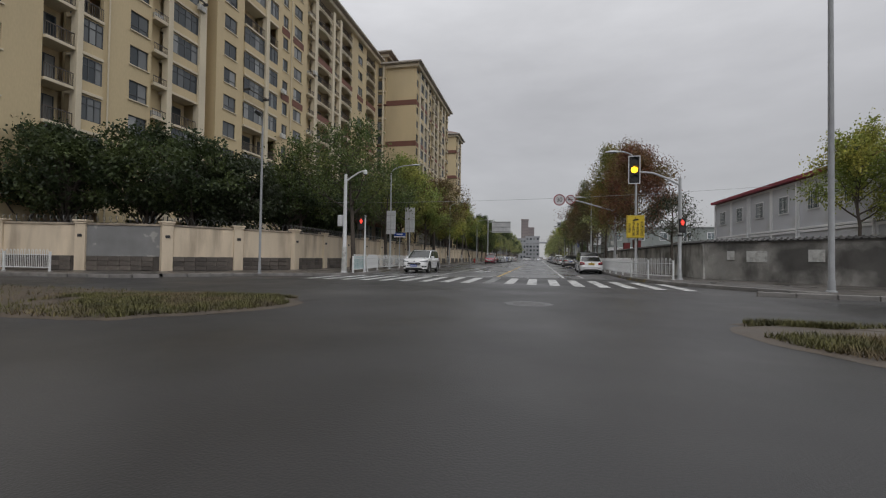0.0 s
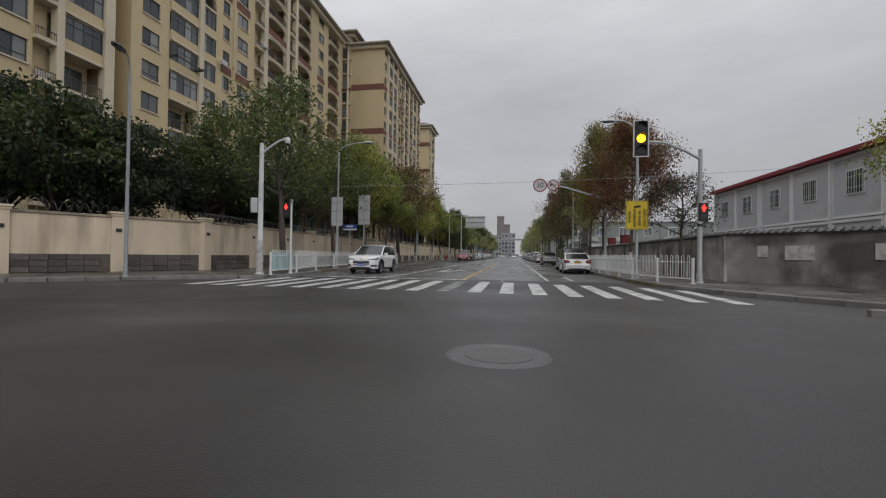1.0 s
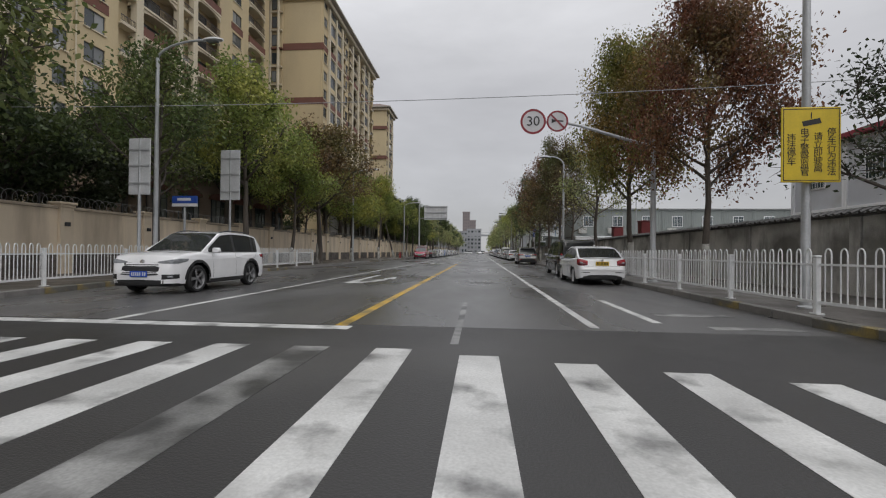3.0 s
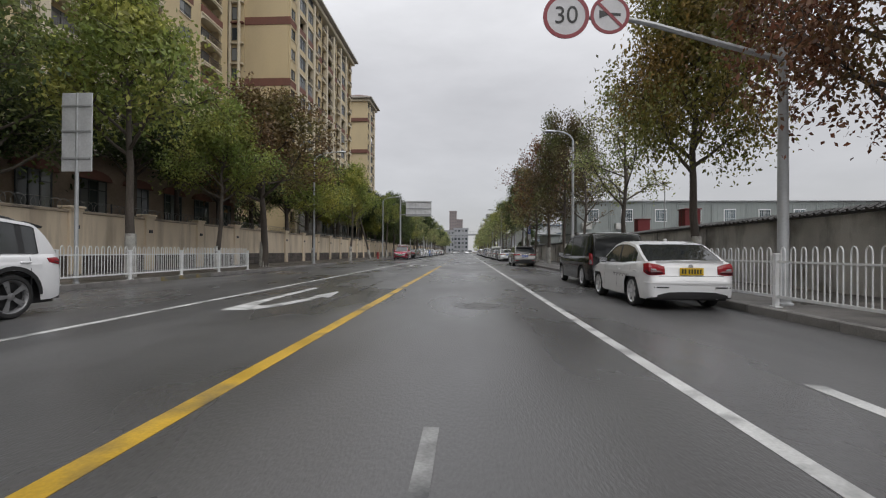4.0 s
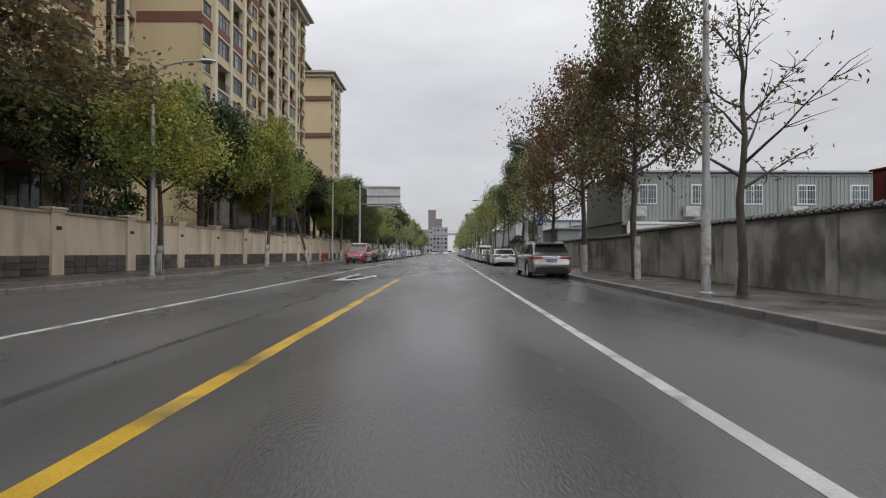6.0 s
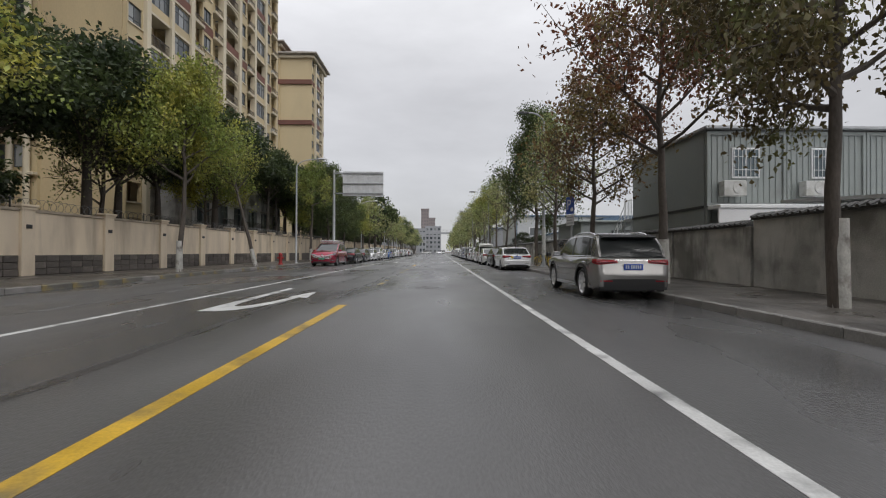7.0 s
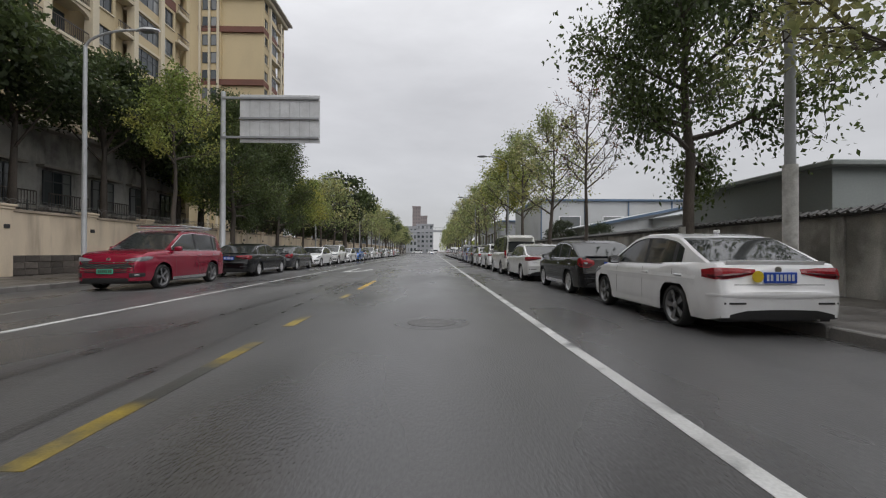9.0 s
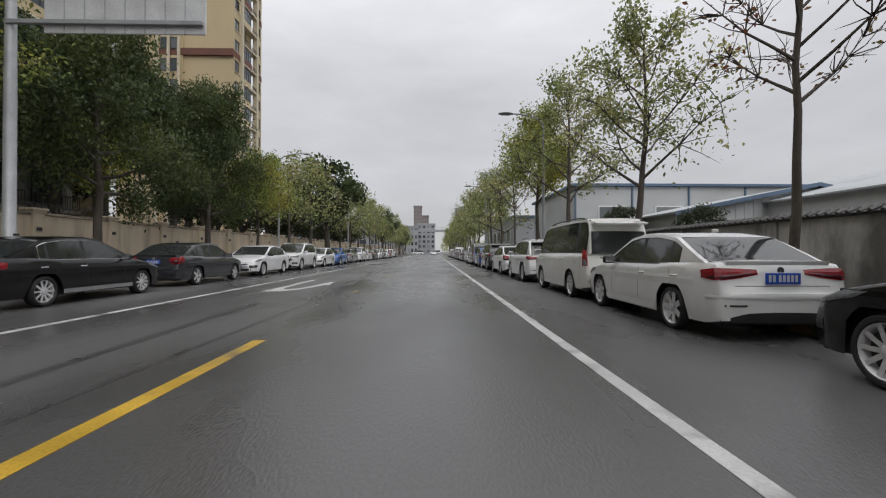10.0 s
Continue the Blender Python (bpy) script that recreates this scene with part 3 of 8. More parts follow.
# ---- grassy islands in the middle of the crossing street ----
def island(name, poly, seed):
    """A low muddy mound over a rounded outline, with blades of grass."""
    rnd = random.Random(seed)
    line = smooth_line(poly + poly[:1], 5)[:-1]
    cx, cy = sum(p[0] for p in line) / len(line), sum(p[1] for p in line) / len(line)
    rings = [(1.0, .003), (.97, .03), (.90, .06), (.7, .085), (.4, .10), (.05, .11)]
    g = Geo()
    n = len(line)
    for k, z in rings:
        for x, y in line:
            px, py = cx + (x - cx) * k, cy + (y - cy) * k
            wob = .25 * noise.noise((px * .9, py * .9, seed)) if k == 1.0 else 0.0
            g.v.append((px + wob, py + wob, max(.003, z * (1 + .5 * noise.noise((px, py, seed + 3.0))))))
    for r in range(len(rings) - 1):
        g.f += [(r * n + i, r * n + (i + 1) % n, (r + 1) * n + (i + 1) % n, (r + 1) * n + i) for i in range(n)]
    g.f.append(tuple((len(rings) - 1) * n + i for i in range(n)))
    ob = structure(name, g, SOIL, "low muddy verge with tired yellow-green grass", "verge", 60)
    gg = Geo()
    for _ in range(26000):
        k = rnd.random() ** .5 * .97
        i = rnd.randrange(n)
        (ax, ay), (bx, by) = line[i], line[(i + 1) % n]
        t = rnd.random()
        x, y = cx + (ax + (bx - ax) * t - cx) * k, cy + (ay + (by - ay) * t - cy) * k
        if noise.noise((x * 0.6, y * 0.6, seed)) < -0.32:
            continue
        z = float(np.interp(k, [a for a, _ in rings[::-1]], [b for _, b in rings[::-1]])) * .8
        a, h, w = rnd.uniform(0, 6.3), rnd.uniform(0.05, 0.13), 0.010
        dx, dy = math.cos(a), math.sin(a)
        gg.add([(x - dy * w, y + dx * w, z), (x + dy * w, y - dx * w, z), (x + dx * h * 0.7, y + dy * h * 0.7, z + h)], [(0, 1, 2)])
    tagged(part("grass", gg.mesh("grass", GRASS), None), "thin yellow-green grass on a muddy verge", "grass", "", "stuff")
    return ob


island("verge", [(-4.9, 8.5), (-5.4, 9.6), (-8, 10.0), (-30, 10.4), (-30, 5.0), (-9, 5.4), (-6.2, 6.2), (-5.2, 7.4)], 1)
island("verge", [(3.4, 7.6), (3.9, 8.4), (6, 8.7), (26, 8.6), (26, 4.0), (8, 4.2), (4.6, 5.2), (3.6, 6.4)], 2)


# ---- the beige compound wall ----
def wall_run(p0, p1, first, last, base_z=TOP, height=2.55):
    """One straight stretch of the beige wall: stucco, stone plinth, piers with caps."""
    a, b = Vector(p0), Vector(p1)
    length = (b - a).length
    ang = math.degrees(math.atan2(b.y - a.y, b.x - a.x))
    base = thing("wall_left", "beige rendered compound wall with dark stone plinth and piers", "wall", pose(a.x, a.y, base_z, 0, 0, ang), "", "structure")
    n = max(1, round(length / 4.0))
    bay = length / n
    part("wall_panel", Geo().box(0, length, 0.0, 0.22, 0.78, height - 0.12), GREY_RENDER if first == "grey" else STUCCO, base)
    part("wall_coping", Geo().box(0, length, -0.05, 0.27, height - 0.12, height, 0.02), STUCCO_CAP, base)
    part("wall_footing", Geo().box(0, length, 0.02, 0.2, -0.2, 0.78), PLINTH, base)
    rnd = random.Random(int(a.y * 7))
    shapes = [Geo().box(0, 0.565, -0.03, 0.04, 0, 0.25, 0.02).mesh("plinth_stone", PLINTH) for _ in range(1)]
    for i in range(n):
        x0 = i * bay + 0.26
        k = int((bay - 0.54) / 0.573)
        at_y = a.y + (b.y - a.y) * (i + 0.5) / n
        if at_y < 92:
            for r in range(3):
                for c in range(k):
                    part("plinth_stone", shapes[0], None, base, "", 0, pose(x0 + c * 0.573 + (0.0 if r % 2 else 0.02), rnd.uniform(-0.012, 0.008), 0.01 + r * 0.255))
    pier = Geo().box(-0.27, 0.27, -0.12, 0.3, -0.2, height + 0.06, 0.012)
    pier.box(-0.36, 0.36, -0.2, 0.38, height + 0.06, height + 0.16, 0.02)
    pier.box(-0.31, 0.31, -0.16, 0.34, height - 0.04, height + 0.06, 0.01)
    pier_me = pier.mesh("pier", STUCCO)
    lamp_me = Geo().box(-0.11, 0.11, -0.16, -0.11, height - 0.75, height - 0.6, 0.01).mesh("wall_lamp", DARK_METAL)
    for i in range(n + 1):
        if (i == 0 and not first) or (i == n and not last):
            continue
        q = part("pier", pier_me, None, base, "", 0, pose(i * bay, 0, 0))
        part("wall_lamp", lamp_me, None, q)
    return base


wall_run((-15.6, 26.0), (WALL_L, 302.0), True, True)
wall_run((-19.4, 19.5), (-15.6, 26.0), True, False)
wall_run((-23.6, 18.2), (-19.4, 19.5), "grey", False)
wall_run((-44.0, 12.5), (-23.6, 18.2), True, True)


def razor_wire(a, b, z):
    """Coils of razor wire on posts along a wall top."""
    a, b = Vector((*a, z)), Vector((*b, z))
    d = (b - a)
    turns = int(d.length / 0.34)
    n = turns * 10
    side = Vector((-d.y, d.x, 0)).normalized()
    pts = []
    for i in range(n + 1):
        w = 2 * math.pi * i / 10
        pts.append(a + d * i / n + side * 0.2 * math.cos(w) + Vector((0, 0, 0.22 + 0.2 * math.sin(w))))
    base = thing("razor_wire", "coil of dark razor wire along the wall top", "razor wire")
    part("coil", Geo().tube(pts, 0.011, 3, False), WIRE, base)
    post = Geo().box(-0.02, 0.02, -0.02, 0.02, 0, 0.45).mesh("post", DARK_METAL)
    for i in range(int(d.length / 3.6) + 1):
        p = a + d.normalized() * 3.6 * i
        part("post", post, None, base, "", 0, pose(p.x, p.y, z))
    return base


razor_wire((-15.75, 26.0), (-15.95, 110.0), TOP + 2.55)
razor_wire((-19.5, 19.6), (-15.75, 26.0), TOP + 2.55)
razor_wire((-34.0, 15.5), (-19.5, 19.6), TOP + 2.55)


# ---- the grey weathered wall on the other side ----
def grey_wall(p0, p1, height, tiles=True, mat=CONCRETE):
    a, b = Vector(p0), Vector(p1)
    length = (b - a).length
    base = thing("wall_right", "weathered stained grey concrete wall with dark tile coping", "wall", pose(a.x, a.y, TOP, 0, 0, math.degrees(math.atan2(b.y - a.y, b.x - a.x))), "", "structure")
    part("wall_panel", Geo().box(0, length, -0.2, 0.0, -0.2, height), mat, base)
    part("coping_bed", Geo().box(0, length, -0.28, 0.08, height, height + 0.06), COPING, base)
    roof = Geo()
    roof.prism([(-0.32, height + 0.06), (0.12, height + 0.06), (-0.10, height + 0.17)], "x", 0, length)
    part("coping_ridge", roof, COPING, base)
    if tiles:
        tile = Geo()
        for s in (-1, 1):
            tile.tube([(0, -0.1 + s * 0.02, height + 0.17), (0, -0.1 + s * 0.25, height + 0.065)], [0.045, 0.05], 6)
        me = tile.mesh("coping_tile", COPING)
        for i in range(min(300, int(length / 0.24))):
            part("coping_tile", me, None, base, "", 0, pose(0.12 + i * 0.24, random.uniform(-0.01, 0.01), random.uniform(-0.008, 0.008)))
    pil = Geo().box(-0.16, 0.16, -0.3, 0.06, -0.2, height, 0.01).mesh("pilaster", mat)
    for i in range(int(length / 4.2) + 1 if mat is CONCRETE else 0):
        part("pilaster", pil, None, base, "", 0, pose(i * 4.2, 0, 0))
    return base


grey_wall((WALL_R, 26.0), (WALL_R, 62.0), 1.92)
grey_wall((WALL_R, 62.2), (WALL_R, 112.0), 1.75)
grey_wall((WALL_R, 112.2), (WALL_R, 260.0), 1.75, False)
grey_wall((16.5, 18.2), (WALL_R, 25.9), 1.95, True, CONCRETE_DARK)
grey_wall((48.0, 12.0), (16.6, 18.1), 1.95, False, CONCRETE_DARK)

# ---- apartment towers on the left ----
STOREY, GROUND_Z = 2.79, 1.33


def lattice(ycuts, zcuts, x0, x1):
    """One connected frame: bars between even cuts, openings between odd ones."""
    g = Geo()
    ny, nz = len(ycuts), len(zcuts)
    for x in (x0, x1):
        g.v += [(x, y, z) for y in ycuts for z in zcuts]
    N = ny * nz

    def solid(i, j):
        return 0 <= i < ny - 1 and 0 <= j < nz - 1 and not (i % 2 and j % 2)

    for i in range(ny - 1):
        for j in range(nz - 1):
            if not solid(i, j):
                continue
            a, b, c, d = i * nz + j, (i + 1) * nz + j, (i + 1) * nz + j + 1, i * nz + j + 1
            g.f += [(a, d, c, b), (N + a, N + b, N + c, N + d)]
            for (p, q), (di, dj) in (((a, b), (0, -1)), ((b, c), (1, 0)), ((c, d), (0, 1)), ((d, a), (-1, 0))):
                if not solid(i + di, j + dj):
                    g.f.append((p, q, N + q, N + p))
    return g


def window_kit(w, h, mull, transom):
    """Shared meshes of one window size: frame and panes, facing +x, at the origin of its lower middle."""
    t = 0.06
    yc = [-w / 2, -w / 2 + t]
    for i in range(1, mull):
        y = -w / 2 + w * i / mull
        yc += [y - 0.03, y + 0.03]
    yc += [w / 2 - t, w / 2]
    zc = [0, t] + ([h * transom - 0.03, h * transom + 0.03] if transom else []) + [h - t, h]
    fr = lattice(yc, zc, -0.02, 0.06)
    panes = [Geo().box(0.0, 0.02, -w / 2 + w * i / mull + 0.02, -w / 2 + w * (i + 1) / mull - 0.02, 0.03, h - 0.03).mesh("pane", WIN_GLASS) for i in range(mull)]
    return fr.mesh("frame", WIN_FRAME), panes


KITS = {}


def put_window(base, x, y, z, w, h, mull=2, transom=0.0, turn=0.0, name="window"):
    key = (round(w, 2), round(h, 2), mull, transom)
    if key not in KITS:
        KITS[key] = window_kit(w, h, mull, transom)
    fr, panes = KITS[key]
    win = part(name, fr, None, base, "", 0, pose(x, y, z, 0, 0, turn))
    for p in panes:
        part("pane", p, None, win)
    return win


def rail_mesh(w, h=0.95, solid=0.0):
    g = Geo()
    g.box(-0.03, 0.03, -w / 2, w / 2, h - 0.06, h)
    g.box(-0.02, 0.02, -w / 2, w / 2, 0.05, 0.1)
    n = int(w / 0.16)
    for i in range(n + 1):
        y = -w / 2 + w * i / n
        g.box(-0.012, 0.012, y - 0.012, y + 0.012, 0.1, h - 0.06)
    return g.mesh("railing", RAIL_IRON)


RAILS = {}


def facade(base, X, cols, floors, z_top, back=8.0, bands=(), band_from=-1e9, z0=GROUND_Z, hide_below=0):
    """A storeyed front in the plane x = X, facing +x. cols: (y0, y1, kind). Openings go through the wall."""
    th = 0.3
    wall, trim, bands_made = Geo(), Geo(), []
    for y0, y1, kind in cols:
        w, yc = y1 - y0, (y0 + y1) / 2
        if kind == "wall":
            wall.box(X - th, X, y0, y1, 0, z_top)
            continue
        if kind == "recess":
            wall.box(X - 2.6, X - 2.3, y0, y1, 0, z_top)
            continue
        if kind == "pier":
            trim.box(X - th, X + 0.35, y0, y1, 0, z_top - 1.0, 0.03)
            continue
        for k in range(floors):
            z = z0 + k * STOREY
            nxt = z + STOREY
            if k == 0:
                wall.box(X - th, X, y0, y1, 0, z)
            lit = any(abs(k - b) < 0.1 for b in bands) and yc > band_from
            if kind in ("win", "bigwin", "slim"):
                sill, head = (0.85, 2.4) if kind != "bigwin" else (0.55, 2.45)
                m = 0.28 if kind != "slim" else 0.15
                wall.box(X - th, X, y0, y1, z, z + sill)
                if lit:
                    bands_made.append(Geo().box(X + 0.002, X + 0.04, y0, y1, z - 0.1, z + sill - 0.1))
                wall.box(X - th, X, y0, y1, z + head, nxt)
                wall.box(X - th, X, y0, y0 + m, z + sill, z + head)
                wall.box(X - th, X, y1 - m, y1, z + sill, z + head)
                trim.box(X, X + 0.1, y0 + m - 0.08, y1 - m + 0.08, z + sill - 0.1, z + sill)
                if k >= hide_below:
                    put_window(base, X - 0.16, yc, z + sill, w - 2 * m, head - sill, 3 if w > 2.6 else 2, 0.3 if (k + int(yc)) % 3 else 0.0)
            elif kind in ("glazed", "open", "arch"):
                top = k == floors - 2 and kind == "arch"
                # slab edge and parapet
                trim.box(X - 1.3, X + 0.22, y0 + 0.02, y1 - 0.02, z - 0.12, z + 0.1, 0.02)
                wall.box(X - 1.5, X - 1.3, y0, y1, z, nxt)
                if lit:
                    bands_made.append(Geo().box(X + 0.0, X + 0.2, y0, y1, z + 0.1, z + 0.95))
                closed = kind == "glazed" and (k * 7 + int(yc * 3)) % 5 != 0
                if closed and k >= hide_below:
                    if not lit:
                        wall.box(X - 0.02, X + 0.12, y0 + 0.02, y1 - 0.02, z + 0.1, z + 0.85)
                    put_window(base, X + 0.05, yc, z + 0.85, w - 0.1, STOREY - 1.1, 4 if w > 2.6 else 3, 0.68)
                    wall.box(X - 0.2, X + 0.05, y0, y1, nxt - 0.25, nxt - 0.12)
                elif k >= hide_below:
                    key = round(w, 2)
                    if key not in RAILS:
                        RAILS[key] = rail_mesh(w - 0.1)
                    if not lit:
                        tagged(part("railing", RAILS[key], None, base, "", 0, pose(X + 0.1, yc, z + 0.1)), kind="stuff")
                    put_window(base, X - 1.28, yc, z + 0.1, w * 0.7, 2.1, 2, 0.0, 0, "balcony_door")
                    if kind == "arch":
                        a = Geo()
                        n = 8
                        pts = [(y0, nxt - 0.12), (y0, nxt - 0.75)] + [(yc - (w / 2) * math.cos(math.pi * i / n), nxt - 0.75 + 0.5 * math.sin(math.pi * i / n)) for i in range(n + 1)] + [(y1, nxt - 0.12)]
                        a.prism(pts, "x", X - 0.15, X + 0.12)
                        part("arch", a, TOWER_TRIM, base)
            elif kind == "ac":
                wall.box(X - 0.75, X - 0.6, y0, y1, z, nxt)
                trim.box(X - 0.6, X + 0.3, y0, y1, z - 0.1, z + 0.08, 0.03)
                trim.box(X + 0.16, X + 0.3, y0, y1, z + 0.08, z + 0.2)
                if k >= hide_below:
                    key = -round(w, 2)
                    if key not in RAILS:
                        RAILS[key] = rail_mesh(w, 0.6)
                    tagged(part("railing", RAILS[key], None, base, "", 0, pose(X + 0.25, yc, z + 0.15)), kind="stuff")
                    if (k + int(yc)) % 3 == 0:
                        part("air_conditioner", AC_MESH, None, base, "", 0, pose(X - 0.1, yc, z + 0.1))
    part("front_wall", wall, TOWER_WALL, base)
    if trim.v:
        part("front_trim", trim, TOWER_TRIM, base)
    for bg in bands_made:
        part("band", bg, TOWER_BAND, base, "brick-red painted band")


acg = Geo().box(-0.16, 0.16, -0.42, 0.42, 0, 0.56, 0.02)
acg.lathe([(0.2, 0.16), (0.2, 0.18), (0.17, 0.18), (0.03, 0.17)], 16, "x", (0, 0.1, 0.29))
AC_MESH = acg.mesh("air_conditioner", AC_WHITE)


def eaves(base, x0, x1, y0, y1, z, over=1.3, rise=2.2):
    """A projecting cornice with a shallow hipped roof."""
    part("cornice", Geo().box(x0 - 0.5, x1 + 0.5, y0 - 0.5, y1 + 0.5, z - 0.7, z - 0.02, 0.1), TOWER_TRIM, base)
    part("eave", Geo().box(x0 - over, x1 + over, y0 - over, y1 + over, z, z + 0.32, 0.05), ROOF_EDGE, base)
    a, b = over - 0.1, min(x1 - x0, y1 - y0) * 0.42
    r = Geo().add([(x0 - a, y0 - a, z + 0.32), (x1 + a, y0 - a, z + 0.32), (x1 + a, y1 + a, z + 0.32), (x0 - a, y1 + a, z + 0.32),
                   (x0 + b, y0 + b, z + rise), (x1 - b, y0 + b, z + rise), (x1 - b, y1 - b, z + rise), (x0 + b, y1 - b, z + rise)],
                  [(0, 1, 5, 4), (1, 2, 6, 5), (2, 3, 7, 6), (3, 0, 4, 7), (4, 5, 6, 7), (3, 2, 1, 0)])
    part("roof", r, ROOF_TILE, base)


LABEL_T = "tall pale-yellow rendered apartment tower with balconies and brick-red bands"

# the nearest long tower
b1 = thing("apartment_tower", LABEL_T, "apartment building")
X1 = -31.4
cols = [(14.0, 16.2, "glazed"), (16.2, 17.2, "wall"), (17.2, 19.4, "win"), (19.4, 21.3, "wall"), (21.3, 23.2, "open"), (23.2, 23.6, "pier"),
        (23.6, 25.2, "glazed"), (25.2, 27.1, "wall"), (27.1, 29.3, "win"), (29.3, 30.6, "ac"), (30.6, 31.1, "pier"),
        (31.1, 34.1, "glazed"), (34.1, 34.9, "pier"), (34.9, 36.6, "recess"), (36.6, 37.4, "wall"), (37.4, 39.8, "win"), (39.8, 40.6, "wall"),
        (40.6, 44.1, "glazed"), (44.1, 44.7, "pier"), (44.7, 46.7, "glazed"), (46.7, 47.6, "wall"), (47.6, 49.3, "win"), (49.3, 50.1, "wall"),
        (50.1, 52.6, "win"), (52.6, 53.6, "wall"), (53.6, 55.2, "ac"), (55.2, 56.0, "pier"), (56.0, 60.6, "arch"), (60.6, 61.3, "pier"),
        (61.3, 62.9, "ac"), (62.9, 63.6, "pier"), (63.6, 68.0, "arch"), (68.0, 70.4, "wall"), (70.4, 73.0, "win"), (73.0, 74.4, "wall"),
        (74.4, 78.6, "arch"), (78.6, 80.0, "wall")]
facade(b1, X1, cols, 14, 40.2, bands=(7, 10), band_from=47, hide_below=1)
part("tower_body", Geo().box(-44, X1 - 2.7, 14.0, 80.0, 0, 40.1), TOWER_WALL, b1)
part("gable_wall", Geo().box(-44, X1 - 0.31, 79.7, 80.0, 0, 40.1), TOWER_WALL, b1)
part("gable_wall", Geo().box(-44, X1 - 0.31, 14.0, 14.3, 0, 40.1), TOWER_WALL, b1)
part("gable_wall", Geo().box(X1 - 2.3, X1 - 0.3, 34.6, 34.9, 0, 40.1), TOWER_WALL, b1)
part("gable_wall", Geo().box(X1 - 2.3, X1 - 0.3, 36.6, 36.9, 0, 40.1), TOWER_WALL, b1)
for y in (25.6, 49.6):
    part("drainpipe", Geo().tube([(X1 + 0.12, y, 0), (X1 + 0.12, y, 40)], 0.06, 6), TOWER_TRIM, b1)
for ya, yb, zt in ((14.0, 34.9, 40.2), (36.6, 54.5, 40.2), (55.0, 80.0, 40.4)):
    eaves(b1, -44, X1 + 0.1, ya, yb, zt, 1.1)
for y, k in ((31.6, 8), (45.0, 7), (45.0, 5), (52.6, 9)):
    part("air_conditioner", AC_MESH, None, b1, "", 0, pose(X1 + 0.45, y + 2.5, GROUND_Z + k * STOREY + 0.4))
# awnings over two balconies
for y0, k in ((30.9, 8), (40.5, 6)):
    z = GROUND_Z + k * STOREY + 0.95
    part("clothes_rack", Geo().box(X1 + 0.2, X1 + 1.0, y0, y0 + 0.06, z, z + 0.25).box(X1 + 0.2, X1 + 1.0, y0 + 3.3, y0 + 3.36, z, z + 0.25).box(X1 + 0.85, X1 + 1.0, y0, y0 + 3.36, z + 0.05, z + 0.14), DARK_METAL, b1)

# an older pale block further left
b0 = thing("apartment_block", "pale grey-white apartment block with bay windows and pipes", "apartment building")
cols0 = []
y = -20.0
while y < 14:
    cols0 += [(y, y + 0.7, "wall"), (y + 0.7, y + 3.0, "win"), (y + 3.0, y + 3.6, "pier"), (y + 3.6, y + 6.4, "glazed")]
    y += 6.4
facade(b0, -44.0, cols0, 14, 40.0, bands=(9,), hide_below=1)
part("tower_body", Geo().box(-56, -46.8, -20, y, 0, 40), TOWER_WALL, b0)
eaves(b0, -56, -44, -20, y, 40.0, 1.0)

# the second tower, end wall towards the crossing
b2 = thing("apartment_tower", "tall pale-yellow apartment tower with a blank end wall and stacked balconies", "apartment building")
X2 = -24.0
cols2 = [(82.6, 84.4, "slim"), (84.4, 84.9, "pier"), (84.9, 87.6, "glazed"), (87.6, 88.0, "pier"), (88.0, 90.6, "glazed"), (90.6, 91.2, "pier"), (91.2, 93.0, "ac"),
         (93.0, 95.0, "win"), (95.0, 96.6, "ac"), (96.6, 97.2, "pier"), (97.2, 100.4, "arch"), (100.4, 101.0, "pier"), (101.0, 103.0, "win"), (103.0, 104.6, "ac"),
         (104.6, 105.1, "pier"), (105.1, 108.0, "glazed"), (108.0, 108.5, "pier"), (108.5, 110.6, "win"), (110.6, 112.4, "ac"), (112.4, 113.0, "wall")]
facade(b2, X2, cols2, 14, 40.2, bands=(8, 11), hide_below=2)
part("tower_body", Geo().box(-38, X2 - 1.6, 82.9, 113, 0, 40.1), TOWER_WALL, b2)
part("gable_wall", Geo().box(-30.4, X2 - 0.31, 82.5, 82.8, 0, 40.15), TOWER_WALL, b2)
part("gable_wall", Geo().box(-38, X2 - 0.31, 112.7, 113.0, 0, 40.1), TOWER_WALL, b2)
for k in (8, 11):
    part("band", Geo().box(-30.4, X2 + 0.04, 82.44, 82.5, GROUND_Z + k * STOREY - 0.1, GROUND_Z + k * STOREY + 0.95), TOWER_BAND, b2)
# stair bay with columns at the end wall
part("stair_bay", Geo().box(-33.6, -30.4, 82.2, 83.2, 0, 42.4), TOWER_WALL, b2)
for x in (-33.3, -32.2, -30.9):
    part("column", Geo().tube([(x, 81.9, 0), (x, 81.9, 41.6)], 0.22, 10), TOWER_TRIM, b2, "", 40)
for k in range(2, 14):
    put_window(b2, -31.55, 82.16, GROUND_Z + k * STOREY + 0.5, 0.9, 1.7, 1, 0.0, -90)
    put_window(b2, -32.75, 82.16, GROUND_Z + k * STOREY + 0.5, 0.8, 1.7, 1, 0.0, -90)
    part("ledge", Geo().box(-33.8, -30.3, 81.75, 82.2, GROUND_Z + k * STOREY - 0.14, GROUND_Z + k * STOREY + 0.1, 0.04), TOWER_BAND if k in (8, 11) else TOWER_TRIM, b2)
eaves(b2, -30.4, X2 + 0.1, 82.5, 113, 40.25, 1.1)
eaves(b2, -38, -30.2, 82.2, 100, 42.5, 1.3, 2.6)

